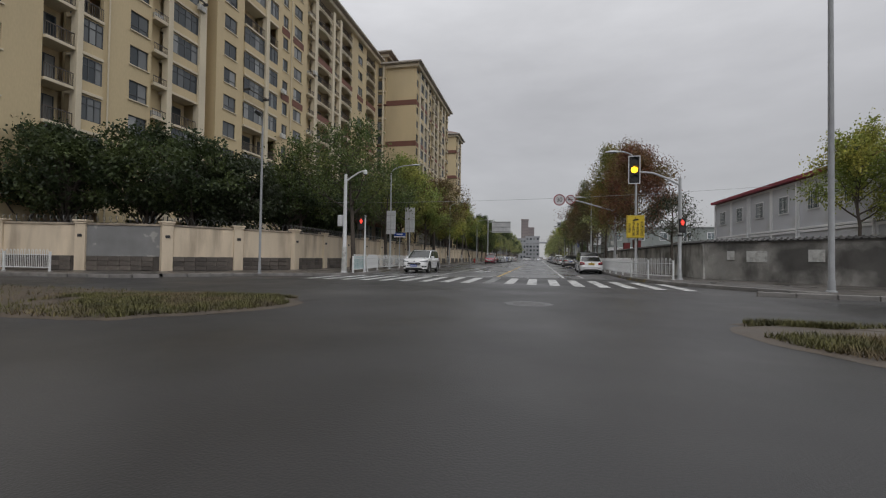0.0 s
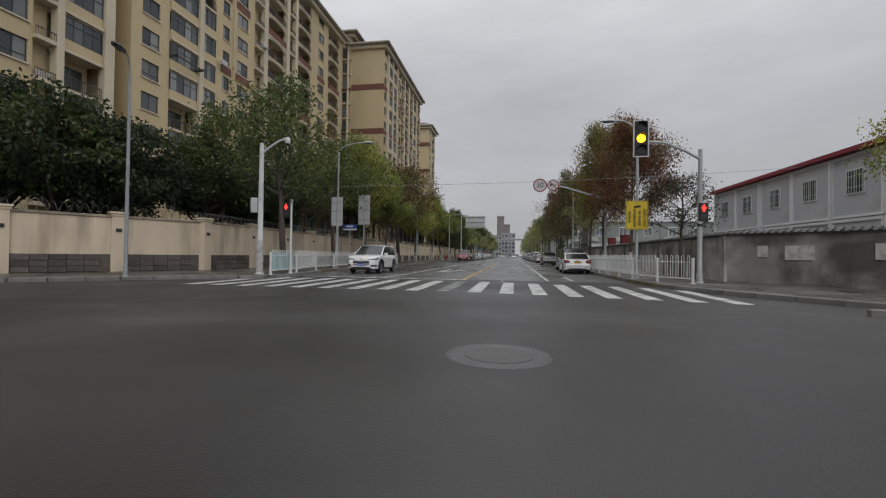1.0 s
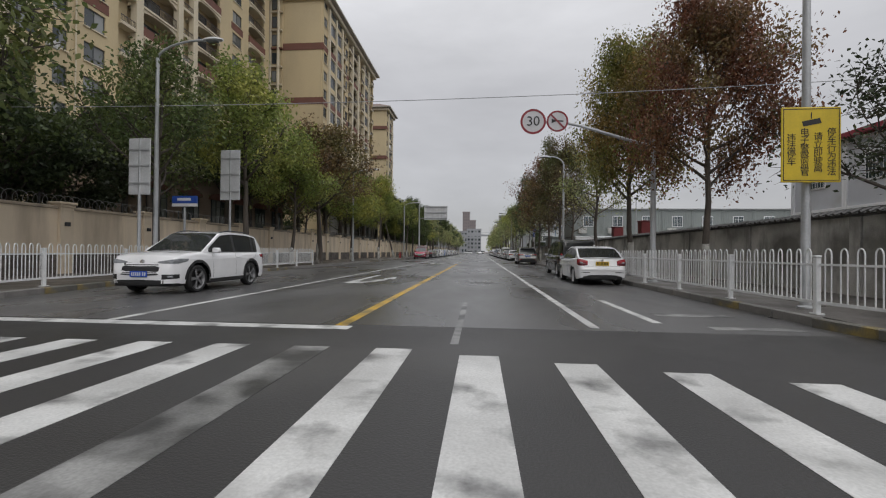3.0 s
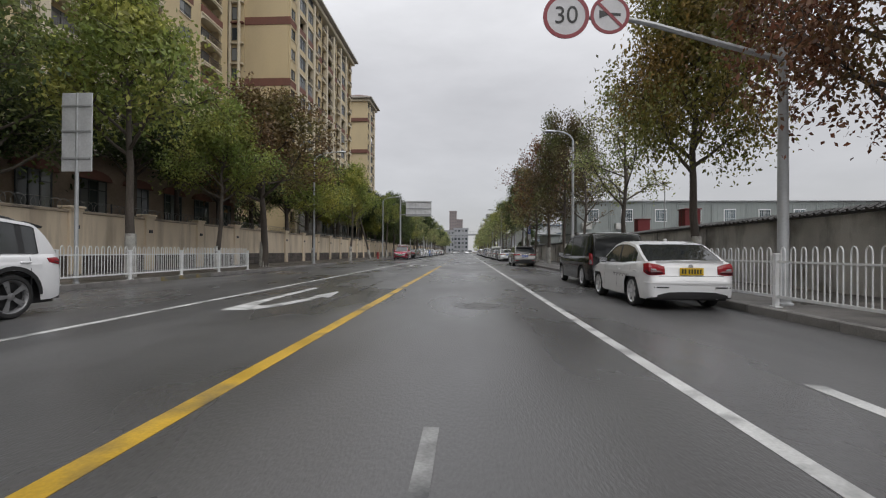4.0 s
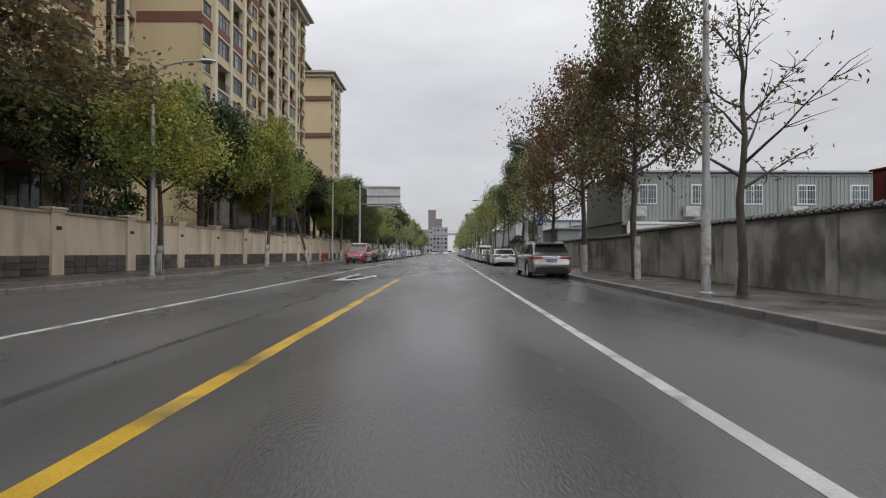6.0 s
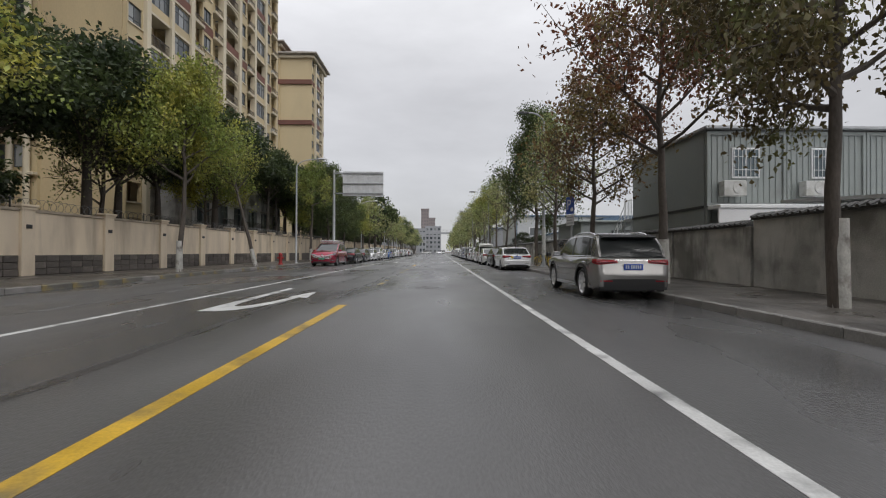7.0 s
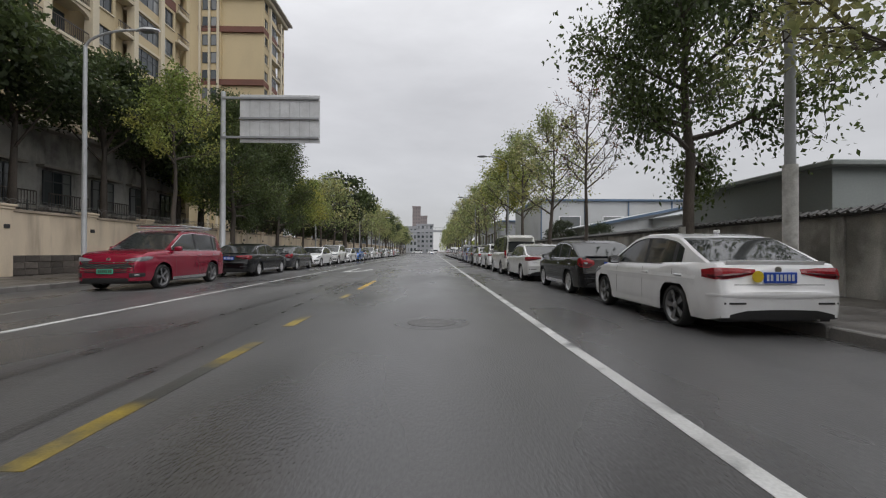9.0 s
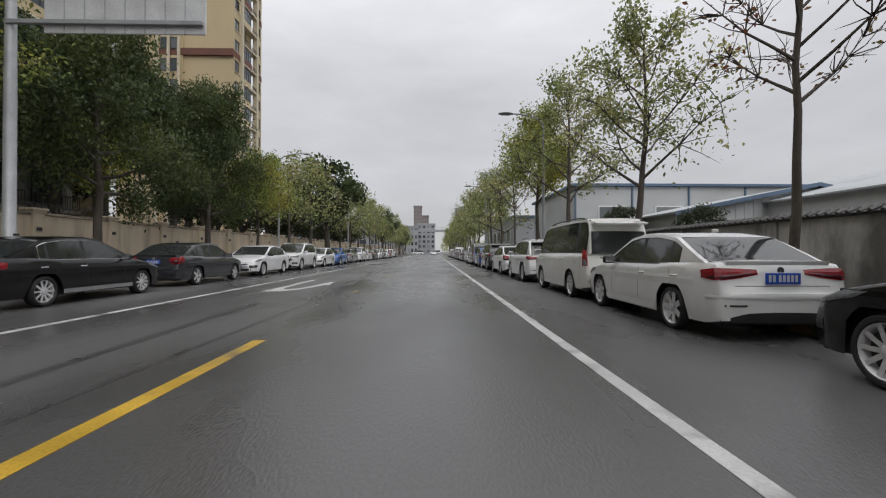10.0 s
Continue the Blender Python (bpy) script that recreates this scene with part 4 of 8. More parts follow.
# the third tower
b3 = thing("apartment_tower", "tall pale-yellow apartment tower with dark red bands on its end wall", "apartment building")
X3, Y3 = -26.4, 138.0
cols3 = []
y = Y3
while y < Y3 + 8:
    cols3 += [(y, y + 1.8, "slim"), (y + 1.8, y + 2.3, "pier"), (y + 2.3, y + 5.1, "glazed"), (y + 5.1, y + 6.6, "ac"), (y + 6.6, y + 7.2, "pier"), (y + 7.2, y + 9.0, "win")]
    y += 9.0
facade(b3, X3, cols3, 14, 41.6, bands=(9, 12), hide_below=4, z0=2.2)
part("tower_body", Geo().box(-42, X3 - 1.6, Y3 + 0.3, y, 0, 41.5), TOWER_WALL, b3)
part("gable_wall", Geo().box(-33.0, X3 - 0.31, Y3, Y3 + 0.3, 0, 41.5), TOWER_WALL, b3)
part("stair_bay", Geo().box(-36.5, -33.0, Y3 - 0.3, Y3 + 1.0, 0, 43.8), TOWER_WALL, b3)
for k in (9, 12):
    z = 2.2 + k * STOREY
    part("band", Geo().box(-36.6, X3 + 0.04, Y3 - 0.36, Y3 - 0.3, z - 0.1, z + 0.8).box(-33, X3 + 0.04, Y3 - 0.3, Y3, z - 0.1, z + 0.8), TOWER_BAND, b3)
for k in range(3, 14):
    for x in (-34.1, -35.4):
        put_window(b3, x, Y3 - 0.34, 2.2 + k * STOREY + 0.5, 0.9, 1.7, 1, 0.0, -90)
for x in (-33.4, -34.75, -36.2):
    part("column", Geo().tube([(x, Y3 - 0.5, 0), (x, Y3 - 0.5, 43)], 0.2, 8), TOWER_TRIM, b3, "", 40)
eaves(b3, -33, X3 + 0.1, Y3, y, 41.6, 1.1)
eaves(b3, -42, -32.9, Y3 - 0.3, Y3 + 14, 43.8, 1.2, 2.6)

# low houses of the compound that show behind the wall
def low_house(x0, x1, y0, y1, h, zw=1.4, mat=None, arched=True):
    base = thing("compound_house", "low beige compound house with arched windows behind the wall" if arched else "low grey compound house with balcony rails behind the wall", "house")
    g = Geo().box(x0, x1 - 0.3, y0, y1, 0, h)
    part("body", g, mat or BALCONY_DARK, base)
    n = int((y1 - y0) / 3.2)
    for i in range(n):
        yc = y0 + (i + 0.5) * (y1 - y0) / n
        put_window(base, x1 - 0.26, yc, zw, 1.8, 1.9, 3, 0.7)
        if not arched:
            part("window_hood", Geo().box(x1 - .3, x1 + .15, yc - 1.25, yc + 1.25, zw + 2.0, zw + 2.15, .02), ROOF_EDGE, base)
            part("balcony_slab", Geo().box(x1 - .3, x1 + .5, yc - 1.35, yc + 1.35, zw - .35, zw - .2, .02), ROOF_EDGE, base)
            tagged(part("railing", rail_mesh(2.6, .8), None, base, "", 0, pose(x1 + .45, yc, zw - .2)), kind="stuff")
            continue
        part("window_hood", Geo().prism([(yc - 1.2, zw + 1.9)] + [(yc - 1.2 * math.cos(math.pi * k / 8), zw + 1.9 + 0.55 * math.sin(math.pi * k / 8)) for k in range(9)], "x", x1 - 0.32, x1 - 0.1), TOWER_BAND, base)
    part("roof", Geo().box(x0 - 0.4, x1 + 0.3, y0 - 0.4, y1 + 0.4, h, h + 0.3, 0.05), ROOF_EDGE, base)
    return base


low_house(-27.5, -21.0, 44.0, 64.0, 6.6, 3.2)
low_house(-27.0, -20.6, 86.0, 106.0, 7.6, 3.6, CONCRETE, False)

# ---- trees ----
def leaf_mesh(name, centres, normals_up, size, material, rnd):
    """Many small leaves: bent diamonds at the given places."""
    n = len(centres)
    c = np.array(centres)
    a = rnd.normal(size=(n, 3))
    a /= np.linalg.norm(a, axis=1)[:, None]
    b = np.cross(a, rnd.normal(size=(n, 3)) + np.array([0, 0, normals_up]))
    b /= np.linalg.norm(b, axis=1)[:, None] + 1e-6
    s = size * rnd.uniform(0.6, 1.35, (n, 1))
    p = np.empty((n, 4, 3))
    p[:, 0], p[:, 1], p[:, 2], p[:, 3] = c - a * s, c + b * s * 0.55, c + a * s, c - b * s * 0.55
    p[:, 2, 2] -= s[:, 0] * 0.25
    me = bpy.data.meshes.new(name)
    me.vertices.add(n * 4)
    me.vertices.foreach_set("co", p.reshape(-1))
    me.loops.add(n * 4)
    me.loops.foreach_set("vertex_index", np.arange(n * 4, dtype=np.int32))
    me.polygons.add(n)
    me.polygons.foreach_set("loop_start", np.arange(0, n * 4, 4, dtype=np.int32))
    me.update(calc_edges=True)
    me.materials.append(material)
    return me


def grow(seed, height, fork, r0, spread, limbs, upright, twigs, lean=0.0):
    """Trunk, limbs and twigs. Returns the wood and the twig ends."""
    rnd = np.random.RandomState(seed)
    wood, tips = Geo(), []
    trunk = [(0, 0, -0.1)]
    x = y = 0.0
    steps = 9
    top = height * 0.86
    for i in range(1, steps + 1):
        x += rnd.normal() * 0.05 + lean * 0.1
        y += rnd.normal() * 0.05
        trunk.append((x, y, top * i / steps))
    rad = [r0 * (1.25 if i == 0 else 1.0) * (1 - 0.9 * i / steps) + 0.012 for i in range(steps + 1)]
    wood.tube(trunk, rad, 9, False)
    tz = np.array(trunk)
    for k in range(limbs):
        u = (k + 0.5) / limbs
        z = fork + (top - fork) * u ** 1.1
        p = np.array([np.interp(z, tz[:, 2], tz[:, 0]), np.interp(z, tz[:, 2], tz[:, 1]), z])
        az = k * 2.4 + rnd.uniform(-0.4, 0.4)
        el = upright + 0.35 * u + rnd.uniform(-0.12, 0.12)
        ln = spread * (1.0 - 0.62 * u) * rnd.uniform(0.8, 1.15) * (0.75 if u < 0.08 else 1)
        d = np.array([math.cos(az) * math.cos(el), math.sin(az) * math.cos(el), math.sin(el)])
        pts = [p]
        for s in range(4):
            d = d + rnd.normal(size=3) * 0.10 + np.array([0, 0, 0.06])
            d /= np.linalg.norm(d)
            pts.append(pts[-1] + d * ln / 4)
        rr = max(0.02, r0 * (0.5 - 0.3 * u))
        wood.tube([tuple(q) for q in pts], [rr, rr * 0.75, rr * 0.55, rr * 0.36, rr * 0.16], 5, False)
        for s in range(2, 5):
            for j in range(twigs):
                t0 = pts[s] if s < 4 or j else pts[4]
                dd = d + rnd.normal(size=3) * 0.75
                dd /= np.linalg.norm(dd)
                l2 = ln * rnd.uniform(0.22, 0.45)
                m = t0 + dd * l2 * 0.5 + rnd.normal(size=3) * 0.04
                e = t0 + dd * l2 + rnd.normal(size=3) * 0.06
                wood.tube([tuple(t0), tuple(m), tuple(e)], [rr * 0.22 + 0.006, rr * 0.14 + 0.005, 0.004], 3, False)
                tips += [t0 * 0.45 + m * 0.55, m, e]
    return wood, np.array(tips), rnd


def street_tree_kit(seed, height, fork, r0, spread, limbs, upright, twigs, leaves, leaf, material, fluff=0.28, lime=1.25, keep=1.0):
    wood, tips, rnd = grow(seed, height, fork, r0, spread, limbs, upright, twigs)
    kit = [("trunk", wood.mesh("trunk", BARK, 60), "")]
    if leaves:
        if keep < 1.0:
            tips = tips[rnd.uniform(size=len(tips)) < keep]
        c = np.repeat(tips, max(1, leaves // len(tips)), axis=0)
        off = rnd.normal(size=c.shape)
        ln = np.linalg.norm(off, axis=1)[:, None]
        c = c + off * np.minimum(1.0, 1.75 / ln) * fluff
        kit.append(("crown", leaf_mesh("crown", c, 0.6, leaf, material, rnd), ""))
    if lime:
        k = Geo().tube([(0, 0, 0), (0, 0, lime)], [r0 * 1.32, r0 * 1.1], 10, False)
        kit.append(("limewash", k.mesh("limewash", BARK_LIME, 60), "flaking white limewash round the foot"))
    return kit


def bush_tree_kit(seed, height, radius, r0, clumps, per, leaf, material, low=0.35, shape=1.0, limb=4):
    """A dense broad evergreen: clumps of leaves over an uneven dome."""
    rnd = np.random.RandomState(seed)
    wood = Geo()
    mid = height * (low + (1 - low) * 0.5)
    hz = height * (1 - low) * 0.5
    wood.tube([(0, 0, -0.1), (0.05, 0.03, height * 0.3), (0.1, -0.05, height * 0.62)], [r0 * 1.2, r0, r0 * 0.5], 8, False)
    cs = []
    for i in range(clumps):
        v = rnd.normal(size=3)
        v /= np.linalg.norm(v)
        rr = rnd.uniform(0.55, 1.0) ** 0.5
        bumpy = 0.85 + 0.3 * noise.noise((v[0] * 1.8 + seed, v[1] * 1.8, v[2] * 1.8))
        taper = 1.0 if v[2] < 0 else 1.0 - 0.35 * v[2] * (shape)
        p = np.array([v[0] * radius * rr * bumpy * taper, v[1] * radius * rr * bumpy * taper, mid + v[2] * hz * rr * bumpy])
        cs.append(p)
        if i % limb == 0:
            z = rnd.uniform(0.25, 0.6) * height if limb == 4 else rnd.uniform(low * 0.8, low + 0.15) * height
            wood.tube([(0.05, 0, z), tuple(p * 0.5 + np.array([0.0, 0, z * 0.5])), tuple(p)], [r0 * 0.4, r0 * 0.25, 0.01], 4, False)
    c = np.repeat(np.array(cs), per, axis=0)
    d = rnd.normal(size=c.shape)
    d /= np.linalg.norm(d, axis=1)[:, None]
    c = c + d * (rnd.uniform(size=(len(c), 1)) ** 0.45) * np.array([0.85, 0.85, 0.6]) * radius * 0.27
    return [("trunk", wood.mesh("trunk", BARK, 60), ""), ("crown", leaf_mesh("crown", c, 1.4, leaf, material, rnd), "")]


def plant(kit, name, label, x, y, z=TOP, turn=0.0, s=1.0, sz=None, group="", tilt=0.0):
    ob = thing(name, label, "tree", pose(x, y, z, tilt, 0, turn) @ Matrix.Diagonal((s, s, sz or s, 1)), group)
    for n, me, lab in kit:
        part(n, me, None, ob, lab)
    return ob


CAMPHOR = [bush_tree_kit(s, 8.6, 3.4, 0.2, 150, 74, 0.112, LEAF_CAMPHOR) for s in (1, 2, 3)]
CAMPHOR_HIGH = [bush_tree_kit(s, 8.8, 3.5, 0.17, 170, 74, 0.105, LEAF_CAMPHOR, 0.52, 1.0, 9) for s in (6, 7)]
CAMPHOR_TALL = [bush_tree_kit(s, 11.4, 3.3, 0.17, 170, 74, 0.105, LEAF_CAMPHOR, 0.58, 1.0, 12) for s in (8, 9)]
DARKTREE = [bush_tree_kit(s, 7.8, 3.0, 0.16, 130, 72, 0.11, LEAF_DARK, 0.25) for s in (11, 12)]
YELLOWISH = [street_tree_kit(s, 8.2, 3.3, 0.12, 3.0, 17, 0.45, 5, 15000, 0.074, LEAF_GREEN, 0.32, 1.2) for s in (21, 22, 23)]
UMBER = [street_tree_kit(s, 8.2, 2.6, 0.13, 3.4, 20, 0.22, 5, 27000, 0.062, LEAF_UMBER, 0.34, 1.2) for s in (36,)]
BROWNISH = [street_tree_kit(s, 8.4, 3.0, 0.14, 3.2, 18, 0.4, 4, 19000, 0.070, LEAF_BROWN, 0.33, 1.2) for s in (31, 32)]
REDTREE = [street_tree_kit(s, 8.6, 2.8, 0.125, 3.4, 20, 0.42, 6, 36000, 0.058, LEAF_RED, 0.38, 1.2) for s in (41, 42)]
AUTUMN = [street_tree_kit(s, 8.8, 2.7, 0.13, 2.9, 24, 0.5, 6, 44000, 0.058, LEAF_YELLOW, 0.42, 1.2) for s in (51, 52)]
SPARSE = [street_tree_kit(s, 9.2, 2.9, 0.12, 3.1, 17, 0.5, 5, 5200, 0.072, LEAF_PALE, 0.26, 1.2, 0.55) for s in (61, 62)]
THIN = [street_tree_kit(s, 8.6, 2.6, 0.11, 2.6, 13, 0.55, 4, 722, 0.066, LEAF_BROWN, 0.18, 1.2, 0.4) for s in (71, 72)]
PLANE = street_tree_kit(63, 9.4, 3.0, 0.13, 3.0, 20, 0.3, 5, 6500, 0.085, LEAF_BROWN, 0.34, 1.3, 0.8)
BARE = [street_tree_kit(s, 9.2, 3.6, 0.085, 2.7, 19, 0.5, 7, 800, 0.059, LEAF_RED, 0.14, 1.2, 0.25) for s in (81, 82)]
DENSE = [street_tree_kit(s, 9.0, 2.4, 0.14, 2.5, 20, 0.15, 6, 30000, 0.060, LEAF_MID, 0.33, 1.2) for s in (91, 92)]
HIGHCROWN = [street_tree_kit(s, 10.0, 5.0, 0.13, 2.6, 14, 0.5, 5, 7000, 0.070, LEAF_MOSS, 0.28, 1.2, 0.85) for s in (95, 96)]
MOSSY = [street_tree_kit(s, 8.2, 3.3, 0.12, 3.0, 17, 0.45, 5, 15000, 0.074, LEAF_MOSS, 0.32, 1.2) for s in (21,)]
# the green and brown far kits wear pale leaves in place of haze
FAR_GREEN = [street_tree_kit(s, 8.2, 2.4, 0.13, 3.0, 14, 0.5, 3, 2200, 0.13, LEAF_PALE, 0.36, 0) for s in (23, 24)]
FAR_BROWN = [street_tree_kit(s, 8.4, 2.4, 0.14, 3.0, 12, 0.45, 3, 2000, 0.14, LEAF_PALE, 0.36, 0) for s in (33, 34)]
FAR_DARK = [bush_tree_kit(s, 8.6, 3.4, 0.2, 90, 34, 0.19, LEAF_CAMPHOR) for s in (4, 5)]
TALLRED = [street_tree_kit(s, 9.4, 3.4, 0.13, 3.6, 18, 0.32, 5, 14000, 0.070, LEAF_RED, 0.30, 1.2, 0.85) for s in (43,)]
OLIVE = [street_tree_kit(s, 9.0, 3.2, 0.15, 3.2, 16, 0.45, 4, 8000, 0.080, LEAF_OLIVE, 0.34, 0) for s in (25, 26)]
SMALLDARK = street_tree_kit(28, 6.0, 2.3, 0.11, 2.3, 16, 0.35, 5, 3400, 0.058, LEAF_DARK, 0.27, 0)
L_SML = "small dark-leaved street tree behind the white fence"
L_OLI = "street tree with thinning olive-green leaves and dark trunk"
L_YEL = "slender plane tree with yellow-green autumn leaves and limewashed foot"
L_BRN = "street tree with brown-green autumn leaves on the pavement"
L_RED = "street tree with dark red autumn leaves on the pavement"
L_AUT = "street tree with full yellowing crown and limewashed foot"
L_SPA = "tall plane tree with sparse green leaves and limewashed foot"
L_THN = "thin young tree nearly bare of leaves"
L_BAR = "bare branching tree with a few dark red leaves"
L_DEN = "dense dark green evergreen tree by the wall"
L_CAM = "broad dark green camphor tree behind the compound wall"

# street trees on the right pavement
for kit, lab, x, y, turn, s in (
        (SMALLDARK, L_SML, 8.1, 27.6, 10, (0.9, 0.82)), (REDTREE[0], L_RED, 7.3, 33.4, 40, (0.86, 1.08)), (AUTUMN[0], L_AUT, 6.9, 39.0, 200, (0.95, 1.22)), (SPARSE[0], L_SPA, 7.0, 45.0, 80, 0.92),
        (THIN[0], L_THN, 6.9, 51.0, 10, 0.9), (UMBER[0], L_BRN, 7.2, 57.2, 90, (0.95, 1.32)), (TALLRED[0], L_RED, 7.1, 63.0, 160, (1.1, 1.15)),
        (PLANE, "plane tree with drooping brown-green leaves and limewashed foot", 7.0, 68.7, 20, 1.0), (SPARSE[0], L_SPA, 7.0, 75.2, 150, 1.02), (DENSE[0], L_DEN, 7.2, 81.4, 60, (1.12, 1.38)), (BARE[0], L_BAR, 7.0, 88.4, 0, 1.0),
        (SPARSE[1], L_SPA, 7.1, 94.8, 210, 1.05), (SPARSE[0], L_SPA, 7.1, 101.8, 30, 1.12), (YELLOWISH[0], L_YEL, 7.0, 108.0, 300, 1.2), (BARE[1], L_BAR, 7.0, 116.0, 90, 1.1)):
    plant(kit, "street_tree", lab, x, y, TOP, turn, *(s if isinstance(s, tuple) else (s, s)), "trees on the right pavement")
for i in range(22):
    y = 123 + i * 7.0
    kit = (FAR_GREEN[i % 2], SPARSE[i % 2], FAR_BROWN[i % 2], FAR_BROWN[(i + 1) % 2])[i % 4]
    plant(kit, "street_tree", L_YEL if i % 4 in (0, 2) else L_BRN, 7.0, y, TOP, i * 77, 1.08 + 0.12 * (i % 3), None, "trees on the right pavement")
plant(DARKTREE[1], "shrub", "round dark green shrub in front of white sheds", 10.6, 104.0, 0.0, 30, 0.5)
plant(DARKTREE[0], "shrub", "round dark green shrub in front of white sheds", 11.4, 98.0, 0.0, 200, 0.42)
plant(YELLOWISH[2], "street_tree", "light green street tree behind the wall by the crossing", 14.0, 22.1, 0.0, 30, 0.72, 0.86)

# street trees on the left pavement
for kit, lab, x, y, turn, s in (
        (OLIVE[0], L_OLI, -12.0, 27.3, 30, 1.15), (OLIVE[1], L_OLI, -12.4, 34.5, 100, (0.95, 1.0)), (MOSSY[0], L_OLI, -12.1, 40.6, 200, (1.3, 1.3)), (MOSSY[0], L_YEL, -12.1, 46.0, 60, (0.98, 0.98)), (BROWNISH[1], L_BRN, -12.1, 50.8, 220, (1.5, 1.25)), (YELLOWISH[2], L_YEL, -12.1, 59.0, 10, 1.0),
        (YELLOWISH[0], L_YEL, -12.0, 69.6, 90, (1.0, 1.2)), (HIGHCROWN[1], L_YEL, -11.6, 76.9, -90, (0.9, 0.95)), (HIGHCROWN[0], L_YEL, -12.2, 90.6, 290, 1.0),
        (DENSE[0], L_DEN, -12.2, 96.6, 100, (1.1, 1.25)), (DENSE[1], L_DEN, -12.2, 104.4, 40, (1.1, 1.2)), (YELLOWISH[2], L_YEL, -12.0, 110.6, 20, 0.95)):
    plant(kit, "street_tree", lab, x, y, TOP, turn, *(s if isinstance(s, tuple) else (s, s)), "trees on the left pavement", 14.0 if y == 76.9 else 0.0)
for i in range(24):
    y = 117 + i * 6.6
    kit = (FAR_GREEN[i % 2], FAR_GREEN[(i + 1) % 2], FAR_DARK[i % 2] if i % 8 == 2 else SPARSE[0], SPARSE[i % 2])[i % 4]
    plant(kit, "street_tree", L_YEL if i % 4 < 2 else L_DEN, -12.0, y, TOP, i * 63, 1.12 + 0.14 * (i % 3), None, "trees on the left pavement")

# camphor trees of the compound, behind the wall
rt = random.Random(5)
for i in range(34):
    y = 24.0 + i * 4.6
    if 86 < y < 102 or 45 < y < 60:
        # tall crowns that clear the low houses
        plant(CAMPHOR_TALL[i % 2], "camphor_tree", "tall dark green camphor tree with a bare lower trunk", -17.6 + rt.uniform(-.6, .6), y, 0.0, rt.uniform(0, 360), rt.uniform(0.95, 1.05), 0.82 if y < 70 else None, "compound trees")
        continue
    plant(CAMPHOR_HIGH[i % 2] if 38 < y < 112 else ((CAMPHOR[i % 3] if i % 3 else DARKTREE[i % 2]) if y < 90 else FAR_DARK[i % 2]), "camphor_tree", L_CAM, (-17.9 if 54 < y < 114 else -19.0) + rt.uniform(-1.2, 1.0), y + rt.uniform(-1, 1), 0.0, rt.uniform(0, 360), rt.uniform(0.9, 1.06) * (1.27 if 56 < y < 74 else (1.38 if 54 < y < 114 else 1.0)), None, "compound trees")
for i in range(14):
    x, y = -20.5 - i * 3.9, 22.6 - i * 0.95
    plant(CAMPHOR[(i + 1) % 3], "camphor_tree", L_CAM, x + rt.uniform(-0.8, 0.8), y + rt.uniform(-0.6, 1.4), 0.0, rt.uniform(0, 360), rt.uniform(1.0, 1.18), None, "compound trees")
for i in range(10):
    if i in (6, 7, 8):
        continue
    plant(FAR_DARK[i % 2], "camphor_tree", L_CAM, -24.5 + rt.uniform(-1.5, 1.5), 29 + i * 9 + rt.uniform(-2, 2), 0.0, rt.uniform(0, 360), rt.uniform(0.85, 1.05), None, "compound trees")
for i in range(9):
    if i in (2, 6):
        continue
    plant(OLIVE[i % 2] if i < 3 else (YELLOWISH + SPARSE)[i % 5], "compound_tree", "slender green tree behind the compound wall", -17.6, 30 + i * 10.5, 0.0, i * 50, 1.15, None, "compound trees")
# distant woods that close the street
far_leaves = []
rf = np.random.RandomState(9)
for i in range(46):
    cx = rf.choice([-1, 1]) * rf.uniform(9, 60)
    cy, r = rf.uniform(300, 420), rf.uniform(3, 5)
    q = rf.normal(size=(260, 3))
    q /= np.linalg.norm(q, axis=1)[:, None]
    far_leaves.append(q * r * rf.uniform(0.6, 1.0, (260, 1)) + np.array([cx, cy, 5.5]))
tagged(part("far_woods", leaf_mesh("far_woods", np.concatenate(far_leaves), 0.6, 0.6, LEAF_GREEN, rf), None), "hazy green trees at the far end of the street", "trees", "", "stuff")

